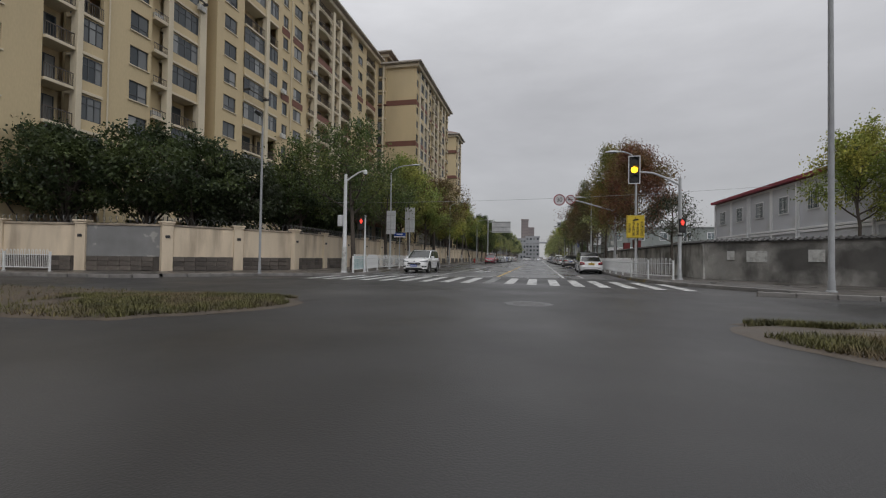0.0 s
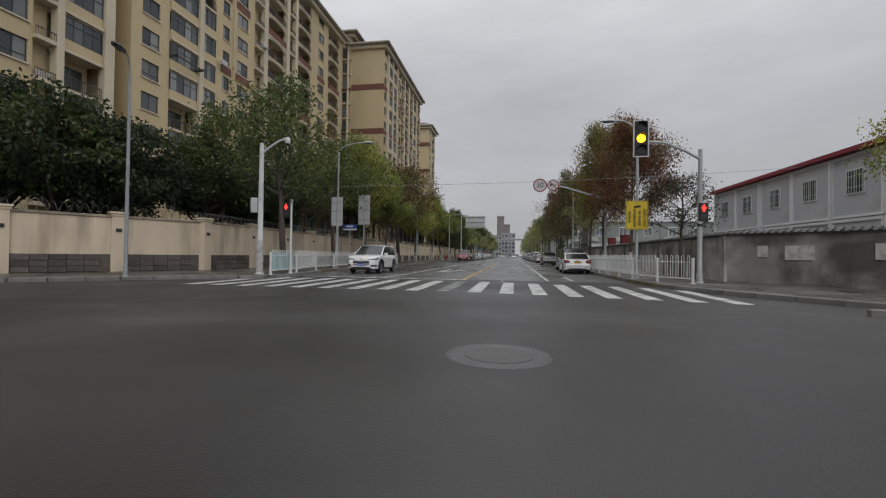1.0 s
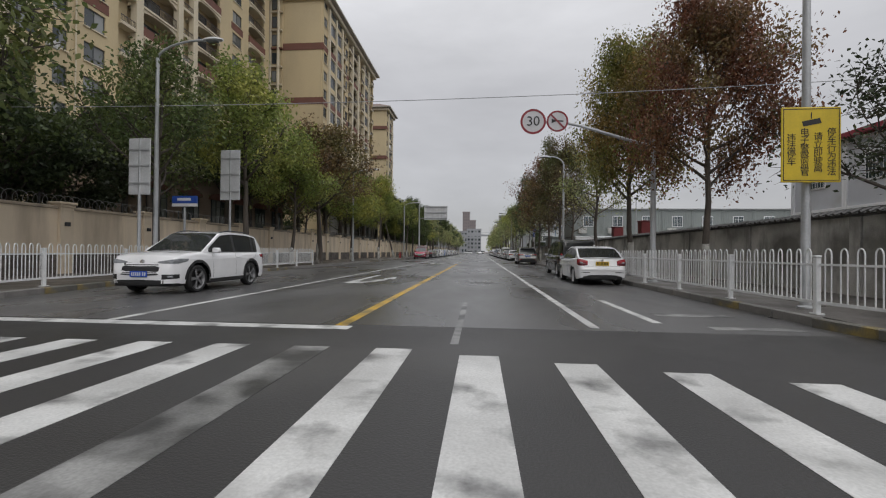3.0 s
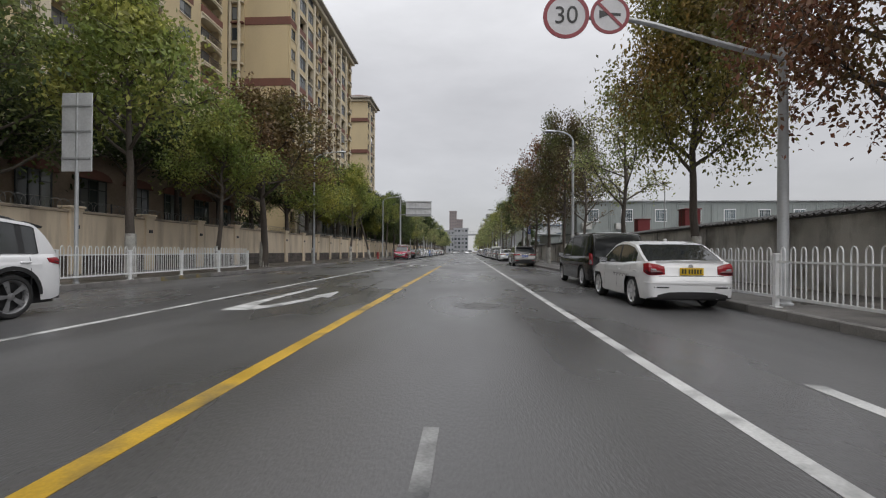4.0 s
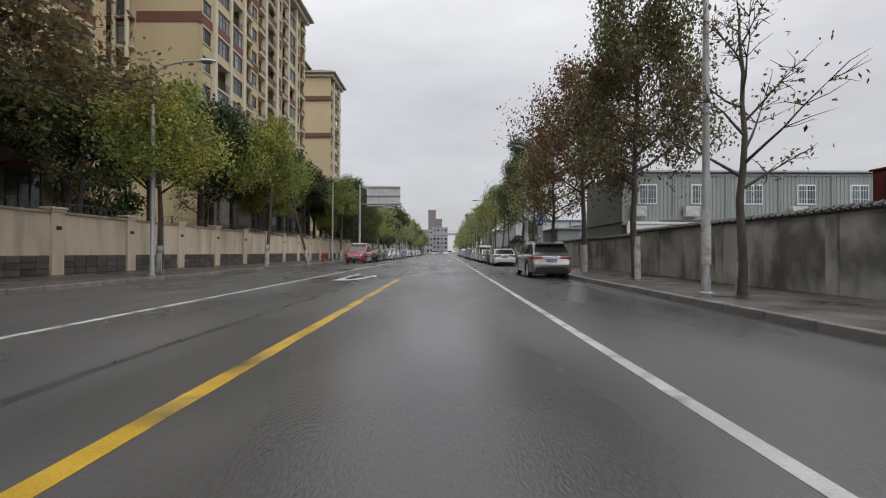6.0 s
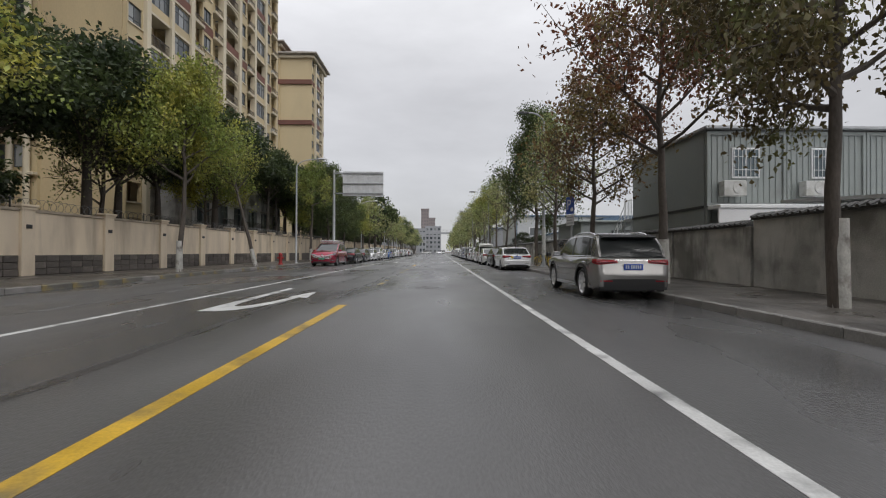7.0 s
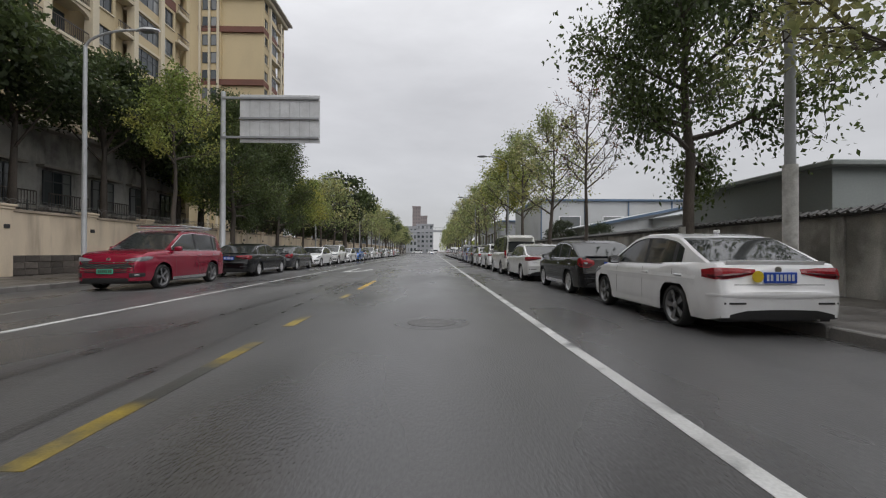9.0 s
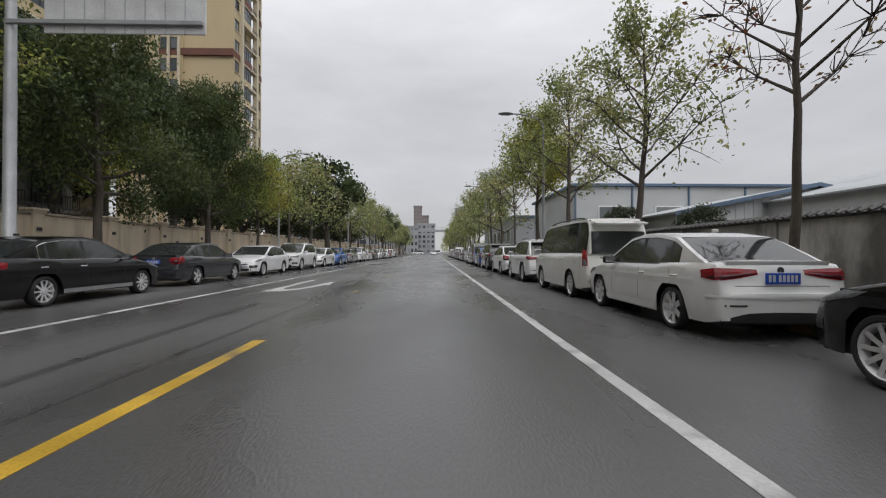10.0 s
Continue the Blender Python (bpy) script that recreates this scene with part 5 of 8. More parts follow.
# ---- parked cars ----
STYLE = {
    # heights along the body from the rear end (0) to the front end (1): hood and deck line, then the roof line
    "sedan": dict(L=4.55, W=1.78, wb=2.68, rear=1.0, sill=0.27, wheel=0.315,
                  deck=[(0, .60), (.012, .66), (.016, .93), (.035, .985), (.11, 1.0), (.3, .97), (.70, .95), (.74, .955), (.90, .80), (.965, .66), (.985, .55), (1, .46)],
                  roof=[(.065, .99), (.145, 1.17), (.235, 1.375), (.34, 1.45), (.46, 1.465), (.545, 1.41), (.745, .95)], belt=.93),
    "suv": dict(L=4.65, W=1.86, wb=2.72, rear=.98, sill=0.32, wheel=0.36,
                deck=[(0, .62), (.012, .72), (.016, 1.0), (.03, 1.08), (.2, 1.06), (.70, 1.05), (.745, 1.08), (.90, 1.02), (.955, .94), (.982, .78), (1, .54)],
                roof=[(.020, 1.06), (.040, 1.25), (.075, 1.5), (.10, 1.62), (.22, 1.69), (.42, 1.70), (.54, 1.64), (.745, 1.07)], belt=1.06),
    "van": dict(L=5.1, W=1.92, wb=3.15, rear=1.0, sill=0.30, wheel=0.34,
                deck=[(0, .60), (.008, .70), (.010, 1.0), (.02, 1.08), (.3, 1.08), (.78, 1.06), (.82, 1.10), (.93, .98), (.975, .82), (.99, .62), (1, .5)],
                roof=[(.012, 1.06), (.018, 1.4), (.03, 1.75), (.06, 1.86), (.2, 1.91), (.55, 1.90), (.66, 1.84), (.86, 1.08)], belt=1.05),
    "minibus": dict(L=4.95, W=1.75, wb=2.8, rear=1.0, sill=0.32, wheel=0.32,
                    deck=[(0, .55), (.008, .66), (.012, 1.0), (.02, 1.10), (.3, 1.1), (.80, 1.08), (.86, 1.08), (.94, .96), (.98, .80), (.993, .6), (1, .5)],
                    roof=[(.008, 1.08), (.012, 1.5), (.02, 1.82), (.045, 1.91), (.2, 1.94), (.65, 1.93), (.74, 1.86), (.89, 1.08)], belt=1.08),
    "hatch": dict(L=4.2, W=1.76, wb=2.58, rear=.78, sill=0.28, wheel=0.31,
                  deck=[(0, .60), (.012, .68), (.016, .95), (.03, 1.0), (.2, .98), (.68, .96), (.73, .97), (.90, .84), (.965, .70), (.985, .56), (1, .46)],
                  roof=[(.022, .98), (.06, 1.2), (.12, 1.40), (.26, 1.48), (.42, 1.50), (.52, 1.44), (.74, .96)], belt=.95),
}


class CarShape:
    """The outer surface of one car, rear end at y = 0, front at y = L."""

    def __init__(self, style, L, W, H):
        st = STYLE[style]
        self.plans = {}
        self.st, self.L, self.W = st, L or st["L"], W or st["W"]
        k = (H / max(z for _, z in st["roof"])) if H else 1.0
        self.zk = k
        f = sorted(set(np.concatenate([np.linspace(0, 0.06, 9), np.linspace(0.06, 0.94, 64), np.linspace(0.94, 1, 10)]).round(4)))
        self.f = np.array(f)
        self.ys = self.f * self.L
        self.zt = np.interp(self.f, *np.array(st["deck"]).T) * k
        self.zt[3:-3] = smoothed([(a, b) for a, b in zip(self.f, self.zt)], self.f, 3)[3:-3]
        self.axles = (st["rear"] * self.L / st["L"], (st["rear"] + st["wb"]) * self.L / st["L"])
        self.R = st["wheel"]
        self.hw = np.interp(self.f, [0, .006, .02, .05, .13, .3, .75, .86, .94, .975, .993, 1], np.array([.80, .87, .925, .96, .99, 1, 1, .985, .93, .85, .74, .64])) * self.W / 2
        zb = np.full(len(self.f), st["sill"] * 1.0)
        zb = np.where(self.f < .06, st["sill"] + .06 * (1 - self.f / .06), zb)
        zb = np.where(self.f > .93, st["sill"] + .02, zb) - 0.06
        for a in self.axles:
            d = self.R + 0.075
            h = np.sqrt(np.clip(d * d - (self.ys - a) ** 2, 0, None)) + self.R
            zb = np.where(np.abs(self.ys - a) < d, np.maximum(zb, h), zb)
        self.zb = np.minimum(zb, self.zt - 0.12)

    def swell(self, z):
        """Share of the full half width at height z."""
        return 1.0 - 0.055 * np.clip((z - 0.62) / 0.45, 0, 2) ** 2 - 0.09 * np.clip((0.45 - z) / 0.35, 0, 1) ** 2

    def body(self):
        g, ring = Geo(), []
        cols = []
        for y, w, zb, zt in zip(self.ys, self.hw, self.zb, self.zt):
            col = []
            for u in (0, .12, .3, .5, .68, .82, .93, 1.0):
                z = zb + (zt - zb) * u
                edge = 1.0 if u < .93 else (.985 if u < 1 else .955)
                col.append((w * self.swell(z) * edge, y, z))
            x1 = col[-1][0]
            for u, up in ((.9, .012), (.65, .026), (.3, .036), (0, .04)):
                col.append((x1 * u, y, zt + up * (1.0 if 0.03 < y / self.L < 0.97 else .3)))
            cols.append(col)
        n = len(cols[0])
        vs = [p for c in cols for p in c] + [(-p[0], p[1], p[2]) for c in cols for p in c]
        N = len(cols) * n
        fs = []
        for i in range(len(cols) - 1):
            for j in range(n - 1):
                a, b, c, d = i * n + j, i * n + j + 1, (i + 1) * n + j + 1, (i + 1) * n + j
                fs += [(a, b, c, d), (N + a, N + d, N + c, N + b)]
        for i in (0, len(cols) - 1):
            for j in range(n - 1):
                a, b = i * n + j, i * n + j + 1
                fs.append((a, b, N + b, N + a))
        g.add(vs, fs)
        return g

    def deck_y(self, z, front):
        """Where the body's end lies at height z."""
        h = len(self.f) // 2
        if front:
            zz, yy = self.zt[h:][::-1], self.ys[h:][::-1]
        else:
            zz, yy = self.zt[:h], self.ys[:h]
        if z <= zz[0]:
            return yy[0]
        i = int(np.argmax(zz >= z))
        if zz[i] < z:
            return yy[-1] if False else yy[int(np.argmax(zz))]
        t = (z - zz[i - 1]) / max(1e-6, zz[i] - zz[i - 1])
        return yy[i - 1] + (yy[i] - yy[i - 1]) * t

    def wrap_at(self, s, z, front, off):
        """A place on the end and flank at height z, s metres out from the middle line, round the corner; lifted by off."""
        sgn = -1 if front else 1
        key = (round(z, 4), front)
        if key not in self.plans:
            y0 = self.deck_y(z, front)
            yy = y0 + sgn * 1.4 * np.linspace(0, 1, 40)
            xx = np.interp(yy, self.ys, self.hw) * float(self.swell(z))
            self.plans[key] = [(0.0, float(y0))] + list(zip(xx.tolist(), yy.tolist()))
        pts = self.plans[key]
        left = abs(s)
        for (ax, ay), (bx, by) in zip(pts, pts[1:]):
            d = math.hypot(bx - ax, by - ay)
            if left <= d or (bx, by) == pts[-1]:
                t = left / d if d else 0
                nx, ny = (by - ay) / (d or 1) * sgn, -(bx - ax) / (d or 1) * sgn
                return ((ax + (bx - ax) * t + nx * off) * (1 if s >= 0 else -1), ay + (by - ay) * t + ny * off, z)
            left -= d
        return (0, 0, z)

    def wrap(self, s0, s1, low, high, front, off=0.012, n=10, rows=3, g=None):
        """A patch on the end, between two edges given as heights at even steps; wraps round the corner."""
        g = g or Geo()
        for o, flip in ((off, False), (-0.02, True)):
            vs = []
            for i in range(n + 1):
                u = i / n
                zl = float(np.interp(u, np.linspace(0, 1, len(low)), low))
                zh = float(np.interp(u, np.linspace(0, 1, len(high)), high))
                for j in range(rows + 1):
                    e = o * (0.55 if o > 0 and (j in (0, rows) or i in (0, n)) else 1)
                    vs.append(self.wrap_at(s0 + (s1 - s0) * u, zl + (zh - zl) * j / rows, front, e))
            m = rows + 1
            fs = [(i * m + j, i * m + j + 1, (i + 1) * m + j + 1, (i + 1) * m + j) for i in range(n) for j in range(rows)]
            g.add(vs, [f[::-1] for f in fs] if flip else fs)
            if flip:
                k = len(g.v) - 2 * len(vs)
                rim = [i * m for i in range(n + 1)] + [n * m + j for j in range(1, m)] + [i * m + rows for i in range(n - 1, -1, -1)] + [j for j in range(rows - 1, 0, -1)]
                q = len(vs)
                g.f.extend((k + a, k + b, k + q + b, k + q + a) for a, b in zip(rim, rim[1:] + rim[:1]))
        return g

    def side(self, y, z):
        return float(np.interp(y, self.ys, self.hw)) * float(self.swell(z))

    def greenhouse(self):
        """Geos by region: roof, windscreen, rear window, side windows, pillars."""
        st = self.st
        rf = np.array(st["roof"]) * np.array([self.L, self.zk])
        belt = st["belt"] * self.zk
        y0, y1 = rf[0, 0], rf[-1, 0]
        ys = np.linspace(y0, y1, 61)
        top = smoothed(rf, ys, 5)
        top[0], top[-1] = rf[0, 1], rf[-1, 1]
        peak = rf[:, 1].max()
        yr = float(rf[np.argmax(rf[:, 1] > peak - 0.14), 0])
        yf = float(rf[len(rf) - 1 - np.argmax(rf[::-1, 1] > peak - 0.12), 0])
        out = {k: Geo() for k in ("roof", "windscreen", "rear_window", "pillars", "door_pillar", "side_window_rear", "side_window_front", "side_window_back")}

        def col(y, z):
            hb = float(np.interp(y, self.ys, self.hw)) * float(self.swell(belt)) * 0.962
            k = np.clip((z - belt) / (peak - belt), 0, 1)
            lo = min(belt - 0.03, z - 0.01)
            rail = lo + (z - lo) * 0.945
            zs = [lo, min(lo + 0.05, rail), max(min(lo + 0.05, rail), rail - 0.055), rail]
            pts = []
            for q in zs:
                u = np.clip((q - belt) / (peak - belt), 0, 1)
                pts.append((hb * (1 - 0.165 * u ** 1.15), y, q))
            xt = pts[-1][0]
            pts += [(xt * .93, y, rail + (z - rail) * .6), (xt * .72, y, rail + (z - rail) * .88), (xt * .38, y, z - 0.003), (0, y, z)]
            return pts

        cols = [col(y, z) for y, z in zip(ys, top)]
        bp = y0 + (y1 - y0) * (0.53 if st is not STYLE["van"] and st is not STYLE["minibus"] else 0.62)
        cp = yr + (0.02 if st in (STYLE["suv"], STYLE["van"], STYLE["minibus"]) else -0.22)
        for i in range(len(ys) - 1):
            ym = (ys[i] + ys[i + 1]) / 2
            for j in range(7):
                a, b, c, d = cols[i][j], cols[i][j + 1], cols[i + 1][j + 1], cols[i + 1][j]
                if j < 3:
                    if j == 1 and cp + 0.02 < ym < y1 - 0.28 and abs(ym - bp) > 0.05 and not (cp + (bp - cp) * .18 < ym < cp + (bp - cp) * .25):
                        key = "side_window_front" if ym > bp else ("side_window_rear" if ym > cp + (bp - cp) * .2 else "side_window_back")
                    elif j == 1 and cp + 0.02 < ym < y1 - 0.28:
                        key = "door_pillar"
                    else:
                        key = "pillars"
                else:
                    if j == 3:
                        key = "pillars" if (ym > yf or ym < yr) else "roof"
                    elif ym > yf + 0.02:
                        key = "windscreen"
                    elif ym < yr - 0.02:
                        key = "rear_window"
                    else:
                        key = "roof"
                for s in (1, -1):
                    q = [(s * p[0], p[1], p[2]) for p in (a, b, c, d)]
                    k2 = key if not key.startswith("side") or s > 0 else key + "_l"
                    out.setdefault(k2, Geo()).add(q if s > 0 else q[::-1], [(0, 1, 2, 3)])
        self.trim = [(c[1], c[2]) for y, c in zip(ys, cols) if cp <= y <= y1 - 0.24]
        self.bp, self.cp, self.yr, self.yf, self.peak, self.belt_z, self.cowl = bp, cp, yr, yf, peak, belt, y1
        return out


def weld(geo, name, material, smooth=35):
    me = bpy.data.meshes.new(name)
    me.from_pydata(geo.v, [], geo.f)
    bm = bmesh.new()
    bm.from_mesh(me)
    bmesh.ops.remove_doubles(bm, verts=bm.verts, dist=0.0008)
    bmesh.ops.recalc_face_normals(bm, faces=bm.faces)
    bm.to_mesh(me)
    bm.free()
    me.materials.append(material)
    me.polygons.foreach_set("use_smooth", [True] * len(me.polygons))
    me.set_sharp_from_angle(angle=radians(smooth))
    return me


WHEELS = {}


def wheel_kit(R, w, style, dark):
    key = (R, style, dark)
    if key in WHEELS:
        return WHEELS[key]
    r = R * 0.735
    tyre = Geo().lathe([(r, -w / 2 + .02), (r + .02, -w / 2), (R - .03, -w / 2), (R - .005, -w / 2 + .03), (R, 0), (R - .005, w / 2 - .03), (R - .03, w / 2), (r + .02, w / 2), (r, w / 2 - .02), (r - .01, 0), (r, -w / 2 + .02)], 28, "x", caps=False)
    rim = Geo()
    rim.lathe([(r + .005, w / 2 - .01), (r + .012, w / 2 - .03), (r - .02, w / 2 - .04), (r - .03, 0)], 28, "x", caps=False)
    rim.lathe([(r + .005, -w / 2 + .01), (r - .02, -w / 2 + .04), (r - .03, 0)], 28, "x", caps=False)
    n = {"five": 5, "ten": 10, "seven": 7}[style]
    for sgn in (1, -1):
        x = sgn * (w / 2 - .035)
        for k in range(n):
            a = 2 * math.pi * k / n
            spread = .10 if style != "ten" else .0
            for q in ((-spread, spread) if style == "five" else (0,)):
                b = a + q
                ww = .024 if style == "five" else (.022 if style == "ten" else .042)
                u, v = (math.cos(a), math.sin(a)), (math.cos(b), math.sin(b))
                p = (-v[1] * ww, v[0] * ww)
                rim.add([(x, .05 * u[0] + p[0], .05 * u[1] + p[1]), (x, .05 * u[0] - p[0], .05 * u[1] - p[1]), (x + sgn * .012, r * v[0] - p[0], r * v[1] - p[1]), (x + sgn * .012, r * v[0] + p[0], r * v[1] + p[1]),
                         (x - sgn * .03, .05 * u[0], .05 * u[1]), (x - sgn * .02, r * v[0], r * v[1])], [(0, 1, 2, 3), (0, 3, 5, 4), (1, 4, 5, 2)])
        rim.lathe([(.06, x - .01), (.055, x + sgn * .015), (.02, x + sgn * .02)], 14, "x")
    hub = Geo().lathe([(r - .035, -.02), (r - .035, .02), (.02, .03)], 20, "x")
    WHEELS[key] = (hub.mesh("wheel", BLACK_PLASTIC, 40), tyre.mesh("tyre", RUBBER, 40), rim.mesh("rim", RIM_DARK if dark else RIM, 40))
    return WHEELS[key]


KITS_CAR = {}


def make_car(name, label, style, color, x, y, facing=1, plate=PLATE_BLUE, L=None, W=None, H=None, rims="ten", dark_rims=False, tail="wide", nose="plain",
             roof_box=False, taxi=False, cladding=False, detail=True, chrome=False, group="parked cars", turn=0.0):
    """A parked car. y: its nearer end. facing 1: seen from behind, -1: its nose towards the crossing."""
    car = thing(name, label, "car", group=group)
    sh = CarShape(style, L, W, H)
    Lc, Wc, st, zk = sh.L, sh.W, sh.st, sh.zk
    m = pose(x, y, 0, 0, 0, turn) if facing > 0 else pose(x, y + Lc, 0, 0, 0, 180 + turn)
    car.matrix_basis = m
    key = (style, L, W, H)
    if key not in KITS_CAR:
        KITS_CAR[key] = (sh.body(), sh.greenhouse(), sh)
    body, gh, sh = KITS_CAR[key]
    part("body", weld(body, "body", color), None, car)
    for k, gg in gh.items():
        if not gg.f:
            continue
        mat_k = color if k in ("roof", "pillars") else (BLACK_PLASTIC if k == "door_pillar" else CAR_GLASS)
        part({"pillars": "window_frame"}.get(k, "side_window" if k.startswith("side") else k), weld(gg, k, mat_k), None, car)
    # bright or black line round the side windows
    for s in (1, -1):
        lo_ = [(s * (a[0] + .004), a[1], a[2]) for a, b in sh.trim]
        hi_ = [(s * (b[0] + .004), b[1], b[2]) for a, b in sh.trim]
        part("window_trim", Geo().tube(lo_ + hi_[::-1] + lo_[:1], .010 if chrome else .008, 4, False), CHROME if chrome else BLACK_PLASTIC, car)
        if detail:
            # pressed shoulder line along the doors
            yy = np.linspace(.10 * Lc, .90 * Lc, 16)
            cr = Geo()
            za, zm, zb = sh.belt_z - .12, sh.belt_z - .17, sh.belt_z - .26
            for d0, d1, e0, e1 in ((za, zm, .0005, .007), (zm, zb, .007, .0005)):
                cr.strip([(s * (sh.side(q, d0) + e0), q, d0) for q in yy], [(s * (sh.side(q, d1) + e1), q, d1) for q in yy])
            part("body_crease", cr, color, car, "", 60)
    # underbody and wheel wells
    part("underbody", Geo().box(-Wc / 2 + .16, Wc / 2 - .16, .12, Lc - .15, .2, .62), BLACK_PLASTIC, car)
    hub, tyre, rim = wheel_kit(sh.R, .21, rims, dark_rims)
    for ya in sh.axles:
        for s in (1, -1):
            w = part("wheel", hub, None, car, "", 0, pose(s * (Wc / 2 - .125), ya, sh.R))
            part("tyre", tyre, None, w)
            part("rim", rim, None, w)
    # lamps
    z = zk
    if tail == "wide":
        shapes = [(.30, Wc / 2 + .16, [.85, .80, .77, .80], [.91, .925, .935, .90])]
    elif tail == "block":
        shapes = [(Wc / 2 - .36, Wc / 2 + .10, [.74, .72, .72, .78], [.90, .95, .97, .95])]
    elif tail == "tall":
        shapes = [(Wc / 2 - .14, Wc / 2 + .03, [.80, .80], [1.16, 1.19])]
    elif tail == "split":
        shapes = [(.36, Wc / 2 + .14, [.91, .89, .87, .92], [.985, .99, 1.01, 1.0])]
    elif tail == "round":
        shapes = [(Wc / 2 - .40, Wc / 2 + .10, [.80, .72, .74, .80], [.90, .97, .98, .93])]
    for s0, s1, lo, hi in shapes:
        for s in (1, -1):
            tl = part("tail_light", sh.wrap(s * s0, s * s1, [q * z for q in lo], [q * z for q in hi], False, .016), LAMP_RED, car, "dark red tail light")
            mid_ = [(a + b) / 2 * z for a, b in zip(lo, hi)]
            lens_m, lens_l = (LAMP_CLEAR, "clear lower lens") if tail == "tall" else (LAMP_DARK, "dark maroon lower lens")
            part("lower_lens", sh.wrap(s * (s0 + .03), s * (s1 - .05), [q * z + .012 for q in lo], mid_, False, .021, 8, 2), lens_m, tl, lens_l)
            if tail in ("block", "round"):
                a = s0 + (s1 - s0) * .3
                part("reversing_lamp", sh.wrap(s * a, s * (a + .12), [.80 * z], [.86 * z], False, .02, 3, 2), LAMP_CLEAR, tl)
    if nose == "plain":
        heads = [(Wc / 2 - .52, Wc / 2 + .22, [.66, .65, .66, .74], [.70, .755, .80, .80])]
    elif nose == "suv":
        heads = [(Wc / 2 - .52, Wc / 2 + .26, [.79, .78, .78, .84], [.83, .875, .91, .90])]
    elif nose == "van":
        heads = [(Wc / 2 - .38, Wc / 2 + .12, [.74, .72, .76], [.86, .92, .95])]
    for s0, s1, lo, hi in heads:
        for s in (1, -1):
            part("headlight", sh.wrap(s * s0, s * s1, [q * z for q in lo], [q * z for q in hi], True, .014), LAMP_CLEAR, car)
    # grille, bumper openings, plate
    gz = (.42, .66) if nose == "plain" else (.50, .80)
    gw = .74 if nose == "suv" and chrome else .48
    gr = part("grille", sh.wrap(-gw, gw, [gz[0] * z, (gz[0] - .03) * z, gz[0] * z], [gz[1] * z], True, .012, 8, 2), BLACK_PLASTIC, car)
    if detail:
        for i in range(4):
            q = gz[0] + (gz[1] - gz[0]) * (i + .7) / 4.6
            part("grille_bar", sh.wrap(-gw + .04, gw - .04, [q * z], [(q + .018) * z], True, .02, 8, 1), CHROME if chrome else DARK_METAL, gr)
    part("lower_grille", sh.wrap(-.62, .62, [.25, .24, .25], [.36, .37, .36], True, .012, 10, 2), BLACK_PLASTIC, car)
    part("rear_valance", sh.wrap(-Wc / 2 + .10, Wc / 2 - .10, [.25, .24, .25], [.28, .36, .37, .37, .36, .28] if not cladding else [.44, .50, .50, .50, .50, .44], False, .006, 14, 2), BLACK_PLASTIC, car)
    if detail:
        for s in (1, -1):
            part("rear_reflector", sh.wrap(s * (Wc / 2 - .42), s * (Wc / 2 - .14), [.44], [.465], False, .012, 3, 1), LAMP_RED if cladding else DARK_METAL, car)
            fl = part("fog_light", sh.wrap(s * (Wc / 2 - .34), s * (Wc / 2 + .05), [.38, .40], [.50, .50], True, .012, 5, 2), BLACK_PLASTIC, car)
            part("lens", sh.wrap(s * (Wc / 2 - .22), s * (Wc / 2 - .10), [.42], [.47], True, .02, 3, 2), LAMP_CLEAR, fl)
    rz = {"sedan": .80, "hatch": .80, "suv": .86, "van": .76, "minibus": .66}[style] * z
    if tail == "split":
        rz = .78
    for front, pz in ((False, rz), (True, .46 * z if nose == "plain" else .52 * z)):
        if front and facing > 0 and not detail:
            continue
        yy = sh.deck_y(pz, front)
        d = 1 if front else -1
        pl = part("number_plate", Geo().box(-.22, .22, -.012, .012, -.07, .07, .006), plate, car, "", 0, pose(0, yy + d * .025, pz))
        bar = PLATE_BAR_DARK if plate is PLATE_YELLOW or plate is PLATE_GREEN else PLATE_BAR
        marks = Geo()
        for k in range(7):
            u = -.19 + k * .052 + (.022 if k > 1 else 0)
            marks.box(u, u + .032, d * .011, d * .015, -.042, .042)
        tagged(part("plate_marking", marks, bar, pl), kind="stuff")
    # mirrors, handles, door joints, wipers
    for s in (1, -1):
        ym = sh.cowl - .42
        mx = sh.side(ym, sh.belt_z)
        mg = Geo().box(-.11, .11, -.055, .055, -.07, .075, .03)
        mi = part("wing_mirror", mg, color if style != "sedan" else BLACK_PLASTIC, car, "", 40, pose(s * (mx + .09), ym, sh.belt_z + .06))
        part("mirror_glass", Geo().box(-.09, .09, -.062, -.056, -.05, .055), CHROME, mi)
        if detail:
            for yh in (sh.bp - .1 + .02, sh.bp - 1.05):
                hx = sh.side(yh, .80 * z)
                part("door_handle", Geo().box(-.012, .02, -.09, .09, -.014, .014, .008), CHROME if chrome else color, car, "", 0, pose(s * hx, yh, sh.belt_z - .13, 0, 0, 0 if s > 0 else 180))
            for yj in (sh.bp + .02, sh.cp + .18, sh.cowl - .38):
                jg = Geo()
                zz = np.linspace(.36, sh.belt_z - .04, 7)
                jg.strip([(s * (sh.side(yj, q) + .002), yj - .005, q) for q in zz], [(s * (sh.side(yj, q) + .002), yj + .005, q) for q in zz])
                part("door_gap", jg, BLACK_PLASTIC, car)
            rg = Geo()
            yy = np.linspace(sh.axles[0] + sh.R + .1, sh.axles[1] - sh.R - .1, 8)
            rg.strip([(s * (sh.side(q, .30) + .006), q, .24) for q in yy], [(s * (sh.side(q, .34) + .006), q, .33) for q in yy])
